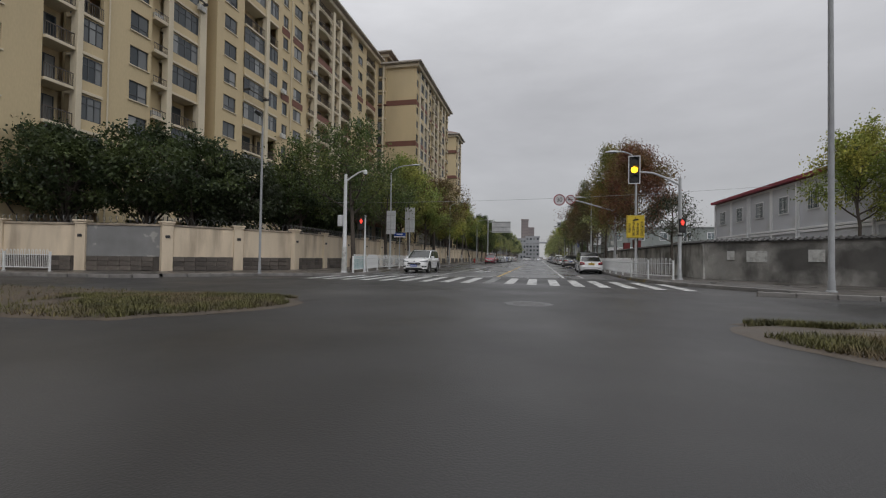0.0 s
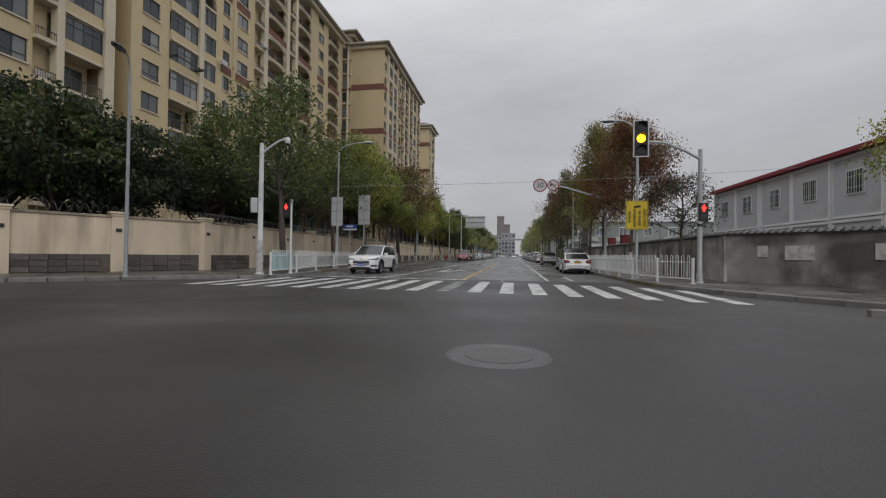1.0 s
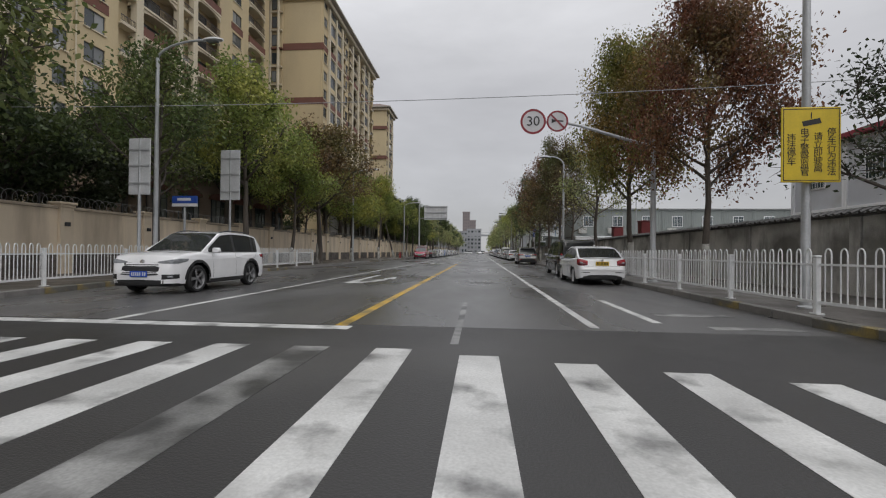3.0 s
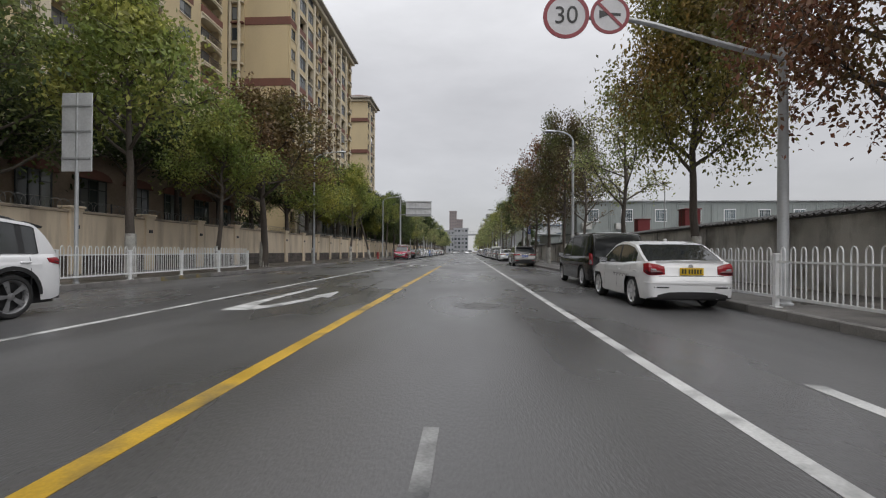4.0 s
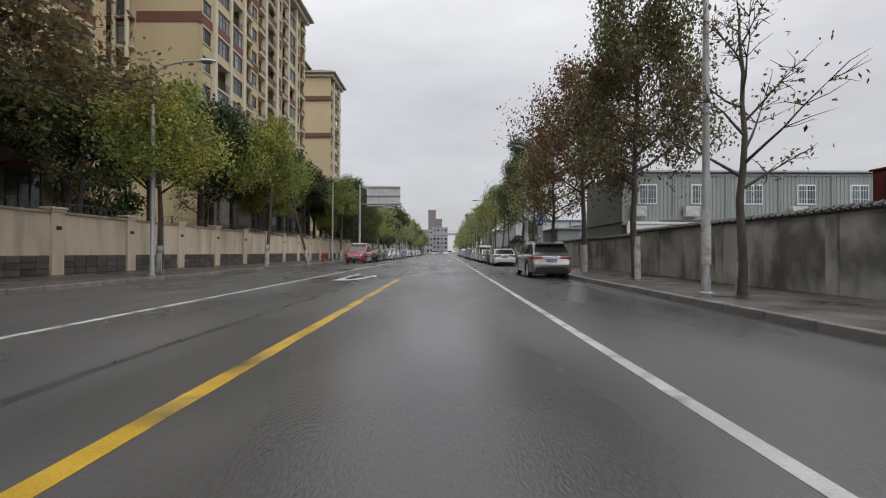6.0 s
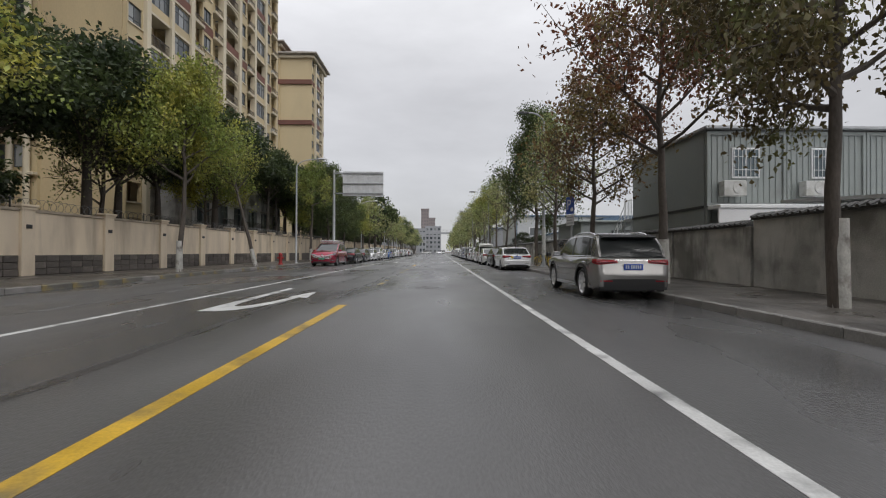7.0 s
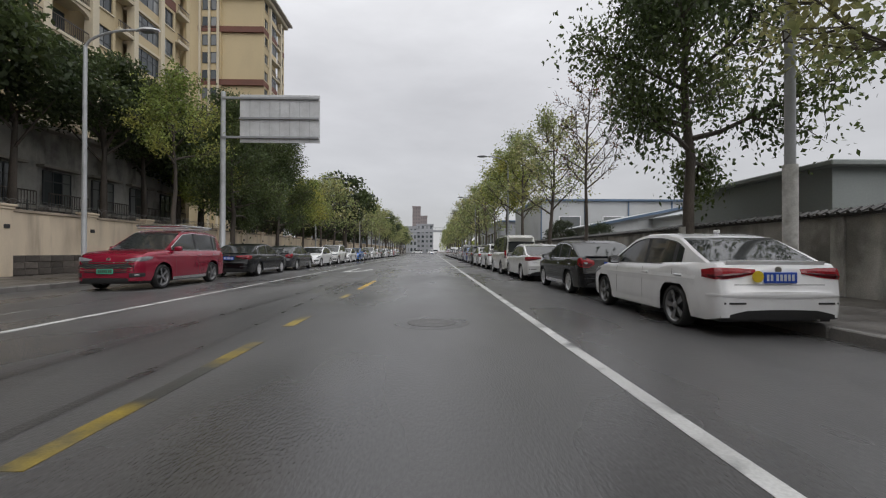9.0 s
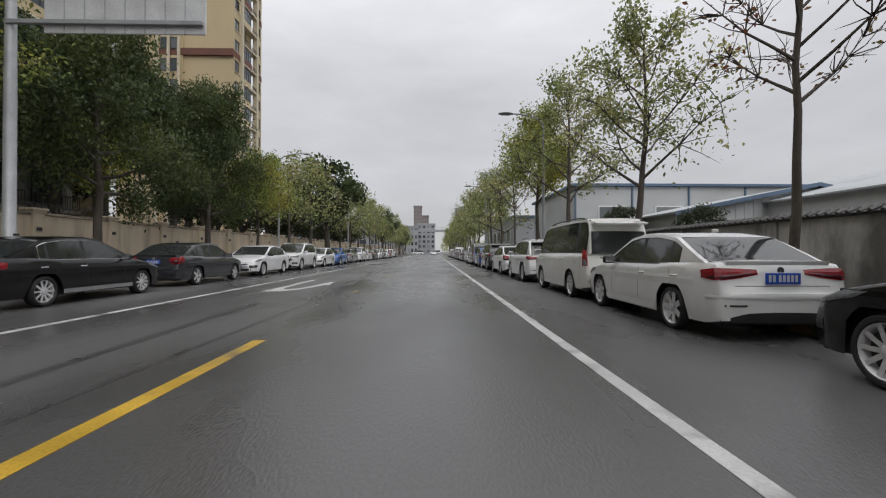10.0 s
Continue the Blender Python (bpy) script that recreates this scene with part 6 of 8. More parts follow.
            part("sill_trim", rg, CHROME if chrome else (BLACK_PLASTIC if cladding else color), car)
    if cladding and detail:
        for ya in sh.axles:
            for s in (1, -1):
                cg = Geo()
                arc = [math.pi * (k / 14) for k in range(15)]
                ri, ro = sh.R + .06, sh.R + .13
                cg.strip([(s * (sh.side(ya + ri * math.cos(a), sh.R + ri * math.sin(a)) + .008), ya + ri * math.cos(a), sh.R + ri * math.sin(a)) for a in arc],
                         [(s * (sh.side(ya + ro * math.cos(a), sh.R + ro * math.sin(a)) + .01), ya + ro * math.cos(a), sh.R + ro * math.sin(a)) for a in arc])
                part("arch_trim", cg, BLACK_PLASTIC, car)
    if style in ("suv", "minibus") and detail:
        for s in (1, -1):
            xx = Wc / 2 * .70
            ry = np.linspace(sh.yr + .1, sh.yf + .1, 9)
            rz_ = np.interp(ry, np.array(st["roof"])[:, 0] * Lc, np.array(st["roof"])[:, 1] * zk)
            lift = [-.05, .0, .015, .02, .02, .02, .015, .0, -.05]
            part("roof_rail", Geo().tube([(s * xx, a, b + c) for a, b, c in zip(ry, rz_, lift)], .018, 6), CHROME if chrome else BLACK_PLASTIC, car)
        tz = float(np.interp(sh.yr, np.array(st["roof"])[:, 0] * Lc, np.array(st["roof"])[:, 1] * zk))
        part("rear_spoiler", Geo().prism([(sh.yr - .22, tz - .085), (sh.yr - .24, tz - .055), (sh.yr + .05, tz + .015), (sh.yr + .1, tz - .06)], "x", -Wc * .345, Wc * .345), BLACK_PLASTIC if cladding else color, car)
        part("tailgate_strip", sh.wrap(-.42, .42, [.97 * z], [1.0 * z], False, .014, 6, 1), CHROME, car)
    if style == "sedan" and detail:
        part("boot_gap", sh.wrap(-.60, .60, [.70 * z], [.708 * z], False, .004, 8, 1), BLACK_PLASTIC, car)
        lip = Geo()
        top = sh.deck_y(.97 * z, False)
        lip.prism([(top - .012, .965 * z), (top - .03, 1.015 * z), (top + .03, 1.02 * z), (top + .20, .995 * z), (top + .2, .96 * z)], "x", -Wc * .37, Wc * .37)
        part("boot_lip", lip, color, car, "", 40)
        part("bumper_ledge", sh.wrap(-Wc / 2 - .10, Wc / 2 + .10, [.545 * z, .535 * z, .545 * z], [.585 * z, .60 * z, .585 * z], False, .020, 16, 2), color, car, "", 50)
        part("boot_badge", Geo().lathe([(.045, -.006), (.045, .004), (.03, .006)], 16, "y"), CHROME, car, "", 0, pose(0, sh.deck_y(.90 * z, False) - .012, .90 * z))
        part("aerial", Geo().box(-.02, .02, -.07, .05, 0, .05, .01), color, car, "", 0, pose(0, sh.yr + .25, sh.peak - .02))
    if detail:
        part("front_badge", Geo().lathe([(.06, -.006), (.06, .006), (.03, .01)], 16, "y"), CHROME, car, "", 0, pose(0, sh.deck_y((gz[1] + .02) * z, True) + .015, (gz[1] + .02) * z))
        part("rear_wiper" if style != "sedan" else "front_wiper", Geo().tube([(-.1, sh.cowl - .02, sh.belt_z + .03), (.45, sh.cowl - .12, sh.belt_z + .09)], .008, 4), BLACK_PLASTIC, car)
        part("exhaust", Geo().tube([(Wc * .28, .3, .26), (Wc * .28, .03, .25)], .028, 10), CHROME, car)
    if roof_box:
        base_z = sh.peak + .05
        for q in (sh.yf - .25, sh.yr + .55):
            part("roof_bar", Geo().box(-Wc * .42, Wc * .42, q - .03, q + .03, base_z, base_z + .05, .01), STEEL_GALV, car)
        for s in (-1, 1):
            part("rack_tube", Geo().tube([(s * Wc * .36, sh.yr + .2, base_z + .09), (s * Wc * .36, sh.yf - .05, base_z + .09)], .035, 8), CHROME, car)
        part("rack_front", Geo().tube([(-Wc * .36, sh.yf - .05, base_z + .09), (Wc * .36, sh.yf - .05, base_z + .09)], .04, 8), CHROME, car)
    if taxi:
        for s in (1, -1):
            for i in range(22):
                for j in range(3):
                    if (i + j) % 2:
                        continue
                    ya = sh.bp - .75 + i * .045
                    zq = .60 + j * .035
                    part("check_mark", Geo().add([(s * (sh.side(ya, zq) + .003), ya, zq), (s * (sh.side(ya, zq) + .003), ya + .042, zq), (s * (sh.side(ya, zq) + .003), ya + .042, zq + .033), (s * (sh.side(ya, zq) + .003), ya, zq + .033)], [(0, 1, 2, 3)]), DARK_METAL, car) if j == 1 or i % 4 == 0 else None
    return car


P_WHITE = paint("car_paint_white", (0.78, 0.78, 0.79))
P_PEARL = paint("car_paint_pearl", (0.70, 0.70, 0.69))
P_BLACK = paint("car_paint_black", (0.004, 0.004, 0.005), 0.0, 0.15)
P_GREY = paint("car_paint_grey", (0.24, 0.232, 0.225), 0.45)
P_RED = paint("car_paint_red", (0.30, 0.012, 0.040), 0.35)
P_BLUE = paint("car_paint_blue", (0.02, 0.12, 0.42), 0.1)
P_SILVER = paint("car_paint_silver", (0.36, 0.36, 0.37), 0.4)
P_CREAM = paint("van_paint_dull_white", (0.66, 0.655, 0.62))
P_DARK = paint("car_paint_dark_grey", (0.035, 0.036, 0.04), 0.2)

# right kerb
make_car("taxi", "white taxi saloon with yellow plate and chequered flank", "sedan", P_WHITE, 4.34, 34.2, 1, PLATE_YELLOW, L=3.85, W=1.70, H=1.39, rims="seven", tail="block", taxi=True)
make_car("van", "black passenger van with tinted windows parked at the kerb", "van", P_BLACK, 4.74, 39.25, 1, PLATE_BLUE, L=4.75, W=1.86, H=1.77, rims="ten", tail="tall", nose="van")
make_car("suv", "metallic grey seven-seat suv with roof rails", "suv", P_GREY, 4.60, 59.55, 1, L=4.65, W=1.84, H=1.62, rims="seven", tail="split", nose="suv", cladding=True, chrome=True)
white_saloon = make_car("saloon_car", "white saloon with wide red tail lights and blue plate", "sedan", P_WHITE, 4.74, 75.2, 1, L=4.42, W=1.80, H=1.44, rims="five", dark_rims=True, tail="wide")
part("sticker", Geo().lathe([(.075, -.004), (.075, .004), (.01, .005)], 20, "y"), SIGN_YELLOW, white_saloon, "round yellow sticker beside the plate", 0, pose(-.31, .015, .80))
make_car("saloon_car", "black saloon with round red tail lights", "sedan", P_BLACK, 4.74, 80.35, 1, L=4.4, W=1.73, H=1.45, rims="ten", tail="round", chrome=True)
make_car("saloon_car", "white saloon with swept red tail lights", "sedan", P_PEARL, 4.62, 85.75, 1, L=4.6, W=1.80, H=1.45, rims="seven", tail="wide")
make_car("minibus", "old dull white minibus with large windows", "minibus", P_CREAM, 4.5, 90.2, 1, W=1.72, H=1.95, rims="ten", tail="tall", nose="van")
make_car("suv", "white compact suv with red tail lights", "suv", P_WHITE, 4.55, 96.0, 1, L=4.4, W=1.84, H=1.63, rims="five", tail="split", nose="suv")
ends = 101.2
for col, sty, lab, tl in ((P_WHITE, "sedan", "white saloon parked in a row", "block"), (P_DARK, "suv", "dark grey suv parked in a row", "split"), (P_BLUE, "hatch", "dull blue hatchback parked in a row", "block"),
                          (P_SILVER, "van", "silver van parked in a row", "tall"), (P_WHITE, "suv", "white suv parked in a row", "split"), (P_BLACK, "sedan", "black saloon parked in a row", "wide"),
                          (P_WHITE, "hatch", "white hatchback parked in a row", "block"), (P_SILVER, "sedan", "silver saloon parked in a row", "wide"), (P_DARK, "sedan", "dark saloon parked in a row", "wide"),
                          (P_WHITE, "minibus", "white minibus parked in a row", "tall"), (P_CREAM, "sedan", "cream saloon parked in a row", "block"), (P_RED, "hatch", "red hatchback parked in a row", "block"),
                          (P_WHITE, "suv", "white suv parked in a row", "split"), (P_SILVER, "suv", "silver suv parked in a row", "split")):
    make_car("parked_car", lab, sty, col, 4.5, ends, 1, tail=tl, nose="suv" if sty == "suv" else ("van" if sty in ("van", "minibus") else "plain"), detail=ends < 112)
    ends += STYLE[sty]["L"] + 0.95

# left kerb
make_car("suv", "white compact suv with dark grille parked nose to the crossing", "suv", P_WHITE, -8.1, 28.75, -1, L=4.4, W=1.84, H=1.66, rims="five", dark_rims=True, tail="split", nose="suv", cladding=True)
make_car("suv", "dark red large suv with roof rack and green plate", "suv", P_RED, -8.75, 81.75, -1, PLATE_GREEN, L=4.87, W=1.95, H=1.80, rims="five", dark_rims=True, tail="split", nose="suv", roof_box=True, chrome=True)
make_car("saloon_car", "long black saloon with chrome window line", "sedan", P_BLACK, -8.5, 88.3, 1, L=4.93, W=1.83, H=1.47, rims="ten", tail="wide", chrome=True)
make_car("saloon_car", "dark grey saloon with red tail lights", "sedan", P_DARK, -8.6, 94.2, 1, L=4.6, W=1.79, H=1.46, rims="five", tail="round")
make_car("saloon_car", "white saloon parked nose to the crossing", "sedan", P_WHITE, -8.7, 100.2, -1, L=4.6, W=1.80, H=1.46, rims="ten")
make_car("suv", "white suv with chrome grille parked nose to the crossing", "suv", P_PEARL, -8.8, 106.2, -1, L=4.7, W=1.88, H=1.70, rims="ten", nose="suv", chrome=True)
ends = 112.0
for col, sty, lab, fc in ((P_WHITE, "sedan", "white saloon by the compound wall", -1), (P_BLUE, "hatch", "bright blue hatchback by the compound wall", -1), (P_SILVER, "sedan", "silver saloon by the compound wall", 1),
                          (P_WHITE, "suv", "white suv by the compound wall", -1), (P_WHITE, "sedan", "white saloon by the compound wall", 1), (P_DARK, "sedan", "dark saloon by the compound wall", 1),
                          (P_WHITE, "hatch", "white hatchback by the compound wall", -1), (P_SILVER, "suv", "silver suv by the compound wall", 1), (P_WHITE, "sedan", "white saloon by the compound wall", -1),
                          (P_RED, "sedan", "red saloon by the compound wall", 1), (P_WHITE, "suv", "white suv by the compound wall", 1), (P_DARK, "suv", "dark suv by the compound wall", -1)):
    make_car("parked_car", lab, sty, col, -8.8, ends, fc, tail="wide" if sty == "sedan" else ("split" if sty == "suv" else "block"), nose="suv" if sty == "suv" else "plain", detail=ends < 120)
    ends += STYLE[sty]["L"] + 1.0
# vehicles waiting across the far end
make_car("minibus", "white minibus crossing the far end of the street", "minibus", P_WHITE, -4.0, 262, 1, detail=False, tail="tall", nose="van", turn=90)
make_car("minibus", "white minibus crossing the far end of the street", "minibus", P_WHITE, 3.0, 262, 1, detail=False, tail="tall", nose="van", turn=90)
make_car("saloon_car", "white saloon driving at the far end", "sedan", P_WHITE, 0.2, 238, -1, detail=False)

# ---- railings ----
def hoop_fence(points, label, teal=0):
    """A white railing of hooped bars between posts, along points on the pavement."""
    fence = thing("fence", label, "fence")
    hoop = [(-.05, 0, .22), (-.05, 0, .98), (-.042, 0, 1.03), (-.022, 0, 1.065), (0, 0, 1.075), (.022, 0, 1.065), (.042, 0, 1.03), (.05, 0, .98), (.05, 0, .22)]
    hoop_me = Geo().tube(hoop, .0115, 6, False).mesh("hoop", FENCE_WHITE, 60)
    post_me = Geo().box(-.04, .04, -.04, .04, 0, .93, .008).box(-.048, .048, -.048, .048, .93, .97, .01).box(-.09, .09, -.06, .06, 0, .02).mesh("post", FENCE_WHITE)
    flat_pts = [Vector(p) for p in points]
    for i, (a, b) in enumerate(zip(flat_pts, flat_pts[1:])):
        d = (b - a).length
        n = max(1, round(d / 2.55))
        for k in range(n):
            p, q = a + (b - a) * k / n, a + (b - a) * (k + 1) / n
            ang = math.degrees(math.atan2(q.y - p.y, q.x - p.x))
            w = (q - p).length
            part("post", post_me, None, fence, "", 0, pose(p.x, p.y, TOP, 0, 0, ang))
            part("rail", Geo().box(.03, w - .03, -.014, .014, .17, .22).mesh("rail", FENCE_WHITE), None, fence, "", 0, pose(p.x, p.y, TOP, 0, 0, ang))
            part("rail", Geo().box(.03, w - .03, -.012, .012, .80, .835).mesh("rail", FENCE_WHITE), None, fence, "", 0, pose(p.x, p.y, TOP, 0, 0, ang))
            m = int((w - .12) / .215)
            for j in range(m):
                u = .06 + (w - .12) * (j + .5) / m
                part("hoop", hoop_me, None, fence, "", 0, pose(p.x, p.y, TOP, 0, 0, ang) @ pose(u, 0, 0))
            if teal > 0:
                teal -= 1
                part("sheet", Geo().box(.06, w * .85, .02, .03, .2, .95), TEAL_SHEET, fence, "pale teal sheet tied behind the bars", 0, pose(p.x, p.y, TOP, 0, 0, ang))
    p = flat_pts[-1]
    part("post", post_me, None, fence, "", 0, pose(p.x, p.y, TOP))
    return fence


hoop_fence([(-10.0, 22.9), (-10.2, 25.5), (-10.9, 29.0), (-11.05, 46.9)], "white hooped steel railing along the kerb with a teal sheet", 1)
hoop_fence([(6.95, 23.3), (6.1, 24.6), (5.66, 26.6), (5.55, 38.6)], "white hooped steel railing along the pavement edge")
hoop_fence([(-28.5, 16.0), (-23.0, 16.3)], "short white railing by the compound wall")


# ---- poles, lamps and signs ----
def pole_profile(r, h):
    return [(r * 1.9, 0), (r * 1.9, .03), (r * 1.35, .06), (r * 1.3, .35), (r * 1.05, .40), (r, h * .5), (r * .8, h)]


def street_lamp(x, y, h, reach, toward, label, mat=POLE_GREY, heavy=.075, z=TOP, rise=.6):
    """A tapered pole, a curved arm and a flat lamp head; toward: -1 or 1 along x."""
    lamp = thing("street_lamp", label, "street lamp", pose(x, y, z))
    part("pole", Geo().lathe(pole_profile(heavy, h), 12), mat, lamp, "", 40)
    n = 10
    pts = [(toward * reach * (1 - math.cos(math.pi / 2 * k / n)), 0, h - .05 + rise * math.sin(math.pi / 2 * k / n)) for k in range(n + 1)]
    arm = part("arm", Geo().tube(pts, [heavy * .55] * (n + 1), 8), mat, lamp, "", 40)
    hx, hz = pts[-1][0], pts[-1][2]
    hd = Geo()
    prof = [(0, .0, .05), (.12, .10, .07), (.35, .15, .09), (.6, .14, .07), (.78, .06, .03)]
    for k, (u, w, t) in enumerate(prof):
        hd.v += [(hx + toward * u, -w, hz - .02), (hx + toward * u, -w * .6, hz + t * .8), (hx + toward * u, w * .6, hz + t * .8), (hx + toward * u, w, hz - .02), (hx + toward * u, 0, hz - .06)]
    for k in range(4):
        for j in range(5):
            a, b = k * 5 + j, k * 5 + (j + 1) % 5
            hd.f.append((a, b, b + 5, a + 5))
    hd.f += [(0, 1, 2, 3, 4), (24, 23, 22, 21, 20)]
    head = part("lamp_head", hd, DARK_METAL if mat is POLE_GREY else SIGN_BACK, lamp, "", 40)
    part("lamp_glass", Geo().box(hx + toward * .18, hx + toward * .6, -.1, .1, hz - .075, hz - .03, .02), LAMP_CLEAR, head)
    return lamp


street_lamp(-13.5, 19.3, 7.5, .35, 1, "slim grey street lamp with a flood head", POLE_GREY, .06, TOP, .55).matrix_basis = pose(-13.5, 19.3, TOP, 0, 0, -70)
street_lamp(6.05, 27.4, 6.8, 0.95, -1, "tall grey street lamp with a curved arm", STEEL_GALV, .07, TOP, .75)
street_lamp(6.25, 51.3, 7.5, 1.0, -1, "tall grey street lamp with a curved arm and scuffed foot", STEEL_GALV, .08, TOP, .65)
street_lamp(6.9, 77.6, 9.5, 1.0, -1, "tall grey street lamp with peeled paper round its foot", POLE_GREY, .09, TOP, .65)
for y in (104.0, 130.0, 156.0, 182.0):
    street_lamp(6.3, y, 8.0, 1.7, -1, "tall grey street lamp with a curved arm", POLE_GREY, .075, TOP, .65)
for y in (33.6, 57.8, 84.6, 113.5, 140.0, 166.0):
    street_lamp(-11.6, y, 7.9, 1.7, 1, "tall pale street lamp with a curved arm over the road", STEEL_GALV, .075, TOP, .65)
bare = thing("mast", "tall thin grey mast by the crossing", "mast", pose(9.85, 16.6, TOP))
part("pole", Geo().lathe(pole_profile(.085, 11.5), 12), POLE_GREY, bare, "", 40)
part("flood_head", Geo().box(-.75, .1, -.14, .14, 11.45, 11.6, .03), DARK_METAL, bare)
mast2 = thing("mast", "thin steel lamp mast behind the wall", "mast", pose(11.2, 50.6, 0))
part("pole", Geo().lathe([(.04, 0), (.03, 5.0)], 8), STEEL_GALV, mast2)
part("lamp_head", Geo().box(-.13, .13, -.08, .08, 4.98, 5.12, .02), DARK_METAL, mast2)

# peeled posters round two poles
for x, y, r, z0, z1 in ((6.9, 77.6, .125, .75, 2.6), (6.25, 51.3, .11, .7, 2.0)):
    tagged(part("poster_wrap", Geo().lathe([(r, z0), (r, z1)], 14, "z", (0, 0, 0), False), PAPER, None, "", 40, pose(x, y, TOP)), "torn white paper wrapped round a lamp post", "poster")


def signal_face(parent, x, z, lit, faces, s=1.0, n=3):
    """A signal box with round lenses and hoods, facing -y."""
    h = .46 * n * s
    w = .25 * s
    box = part("signal_box", Geo().box(x - w, x + w, -.12, .12, z - h / 2, z + h / 2, .02), BLACK_PLASTIC, parent)
    edge = Geo()
    e = .045 * s
    for a, b, c, d in ((x - w - e, x - w, z - h / 2 - e, z + h / 2 + e), (x + w, x + w + e, z - h / 2 - e, z + h / 2 + e), (x - w, x + w, z + h / 2, z + h / 2 + e), (x - w, x + w, z - h / 2 - e, z - h / 2)):
        edge.box(a, b, -.13, -.10, c, d)
    part("white_border", edge, SIGN_WHITE, box)
    for i in range(n):
        zc = z + h / 2 - (i + .5) * h / n
        mat = faces[i] if i == lit else DARK_METAL
        part("lens", Geo().lathe([(.17 * s, -.125), (.16 * s, -.14), (.01, -.15)], 24, "y", (x, 0, zc)), mat, box, "lit amber lens" if i == lit and n == 3 else "")
        hood = Geo()
        for k in range(13):
            a = math.pi * (k / 12)
            hood.v += [(x + .19 * s * math.cos(a), -.12, zc + .19 * s * math.sin(a)), (x + .19 * s * math.cos(a), -.12 - .2 * s * (.4 + .6 * math.sin(a)), zc + .19 * s * math.sin(a))]
        hood.f += [(2 * k, 2 * k + 1, 2 * k + 3, 2 * k + 2) for k in range(12)]
        part("hood", hood, BLACK_PLASTIC, box)
    return box


def walk_signal(parent, x, z, lit=True):
    box = part("walk_signal", Geo().box(x - .17, x + .17, -.1, .1, z - .36, z + .36, .02), BLACK_PLASTIC, parent)
    body = Geo().prism([(x - .075, z + .21), (x + .075, z + .21), (x + .09, z + .12), (x + .06, z + .12), (x + .045, z + .17), (x + .04, z + .02), (x + .008, z + .02), (x, z + .11), (x - .008, z + .02), (x - .04, z + .02), (x - .045, z + .17), (x - .06, z + .12), (x - .09, z + .12)], "y", -.112, -.104)
    body.lathe([(.034, -.112), (.034, -.104)], 12, "y", (x, 0, z + .262))
    part("red_figure", body, RED_LIGHT, box, "lit red standing symbol")
    part("dark_lens", Geo().lathe([(.12, -.106), (.01, -.112)], 18, "y", (x, 0, z - .18)), DARK_METAL, box)
    return box


tl = thing("traffic_light", "grey steel traffic light mast with amber lit on its arm", "traffic light", pose(7.42, 23.9, TOP))
part("pole", Geo().lathe(pole_profile(.09, 5.2), 12), STEEL_GALV, tl, "", 40)
part("arm", Geo().tube([(0, 0, 4.82), (-.5, 0, 5.13), (-1.2, 0, 5.46), (-1.6, 0, 5.53), (-2.0, 0, 5.55)], [.06, .055, .05, .045, .045], 8), STEEL_GALV, tl, "", 40)
signal_face(tl, -2.2, 5.66, 1, (RED_LIGHT, AMBER, DARK_METAL))
walk_signal(tl, .10, 2.75)
part("pole_band", Geo().lathe([(.11, 2.2), (.11, 2.3)], 12), DARK_METAL, tl)

pl = thing("pedestrian_light", "white post with a red pedestrian signal", "traffic light", pose(-10.0, 24.55, TOP))
part("pole", Geo().lathe(pole_profile(.055, 3.35), 12), POLE_WHITE, pl, "", 40)
part("cap", Geo().lathe([(.075, 3.33), (.085, 3.4), (.06, 3.47), (.01, 3.49)], 14), LAMP_CLEAR, pl, "", 40)
walk_signal(pl, -.22, 2.95)

cp_ = thing("camera_pole", "white camera pole with an upswept arm and cabinet", "camera pole", pose(-10.65, 23.1, TOP))
part("pole", Geo().lathe(pole_profile(.11, 5.75), 14), POLE_WHITE, cp_, "", 40)
part("arm", Geo().tube([(0, 0, 5.3), (.35, 0, 5.55), (.8, 0, 5.82), (1.25, 0, 5.95)], [.055, .05, .045, .04], 8), POLE_WHITE, cp_, "", 40)
cd = part("camera", Geo().lathe([(.09, 5.70), (.11, 5.78), (.11, 5.90), (.06, 5.97)], 14, "z", (1.22, 0, 0)), POLE_WHITE, cp_, "", 40)
part("lens", Geo().lathe([(.01, 5.61), (.07, 5.66), (.085, 5.70)], 14, "z", (1.22, 0, 0)), BLACK_PLASTIC, cd)
part("cabinet", Geo().box(-.42, -.12, -.12, .12, 2.7, 3.35, .02), SIGN_BACK, cp_)
part("foot_wrap", Geo().lathe([(.155, .1), (.15, 1.5)], 14, "z", (0, 0, 0), False), PAPER, cp_)


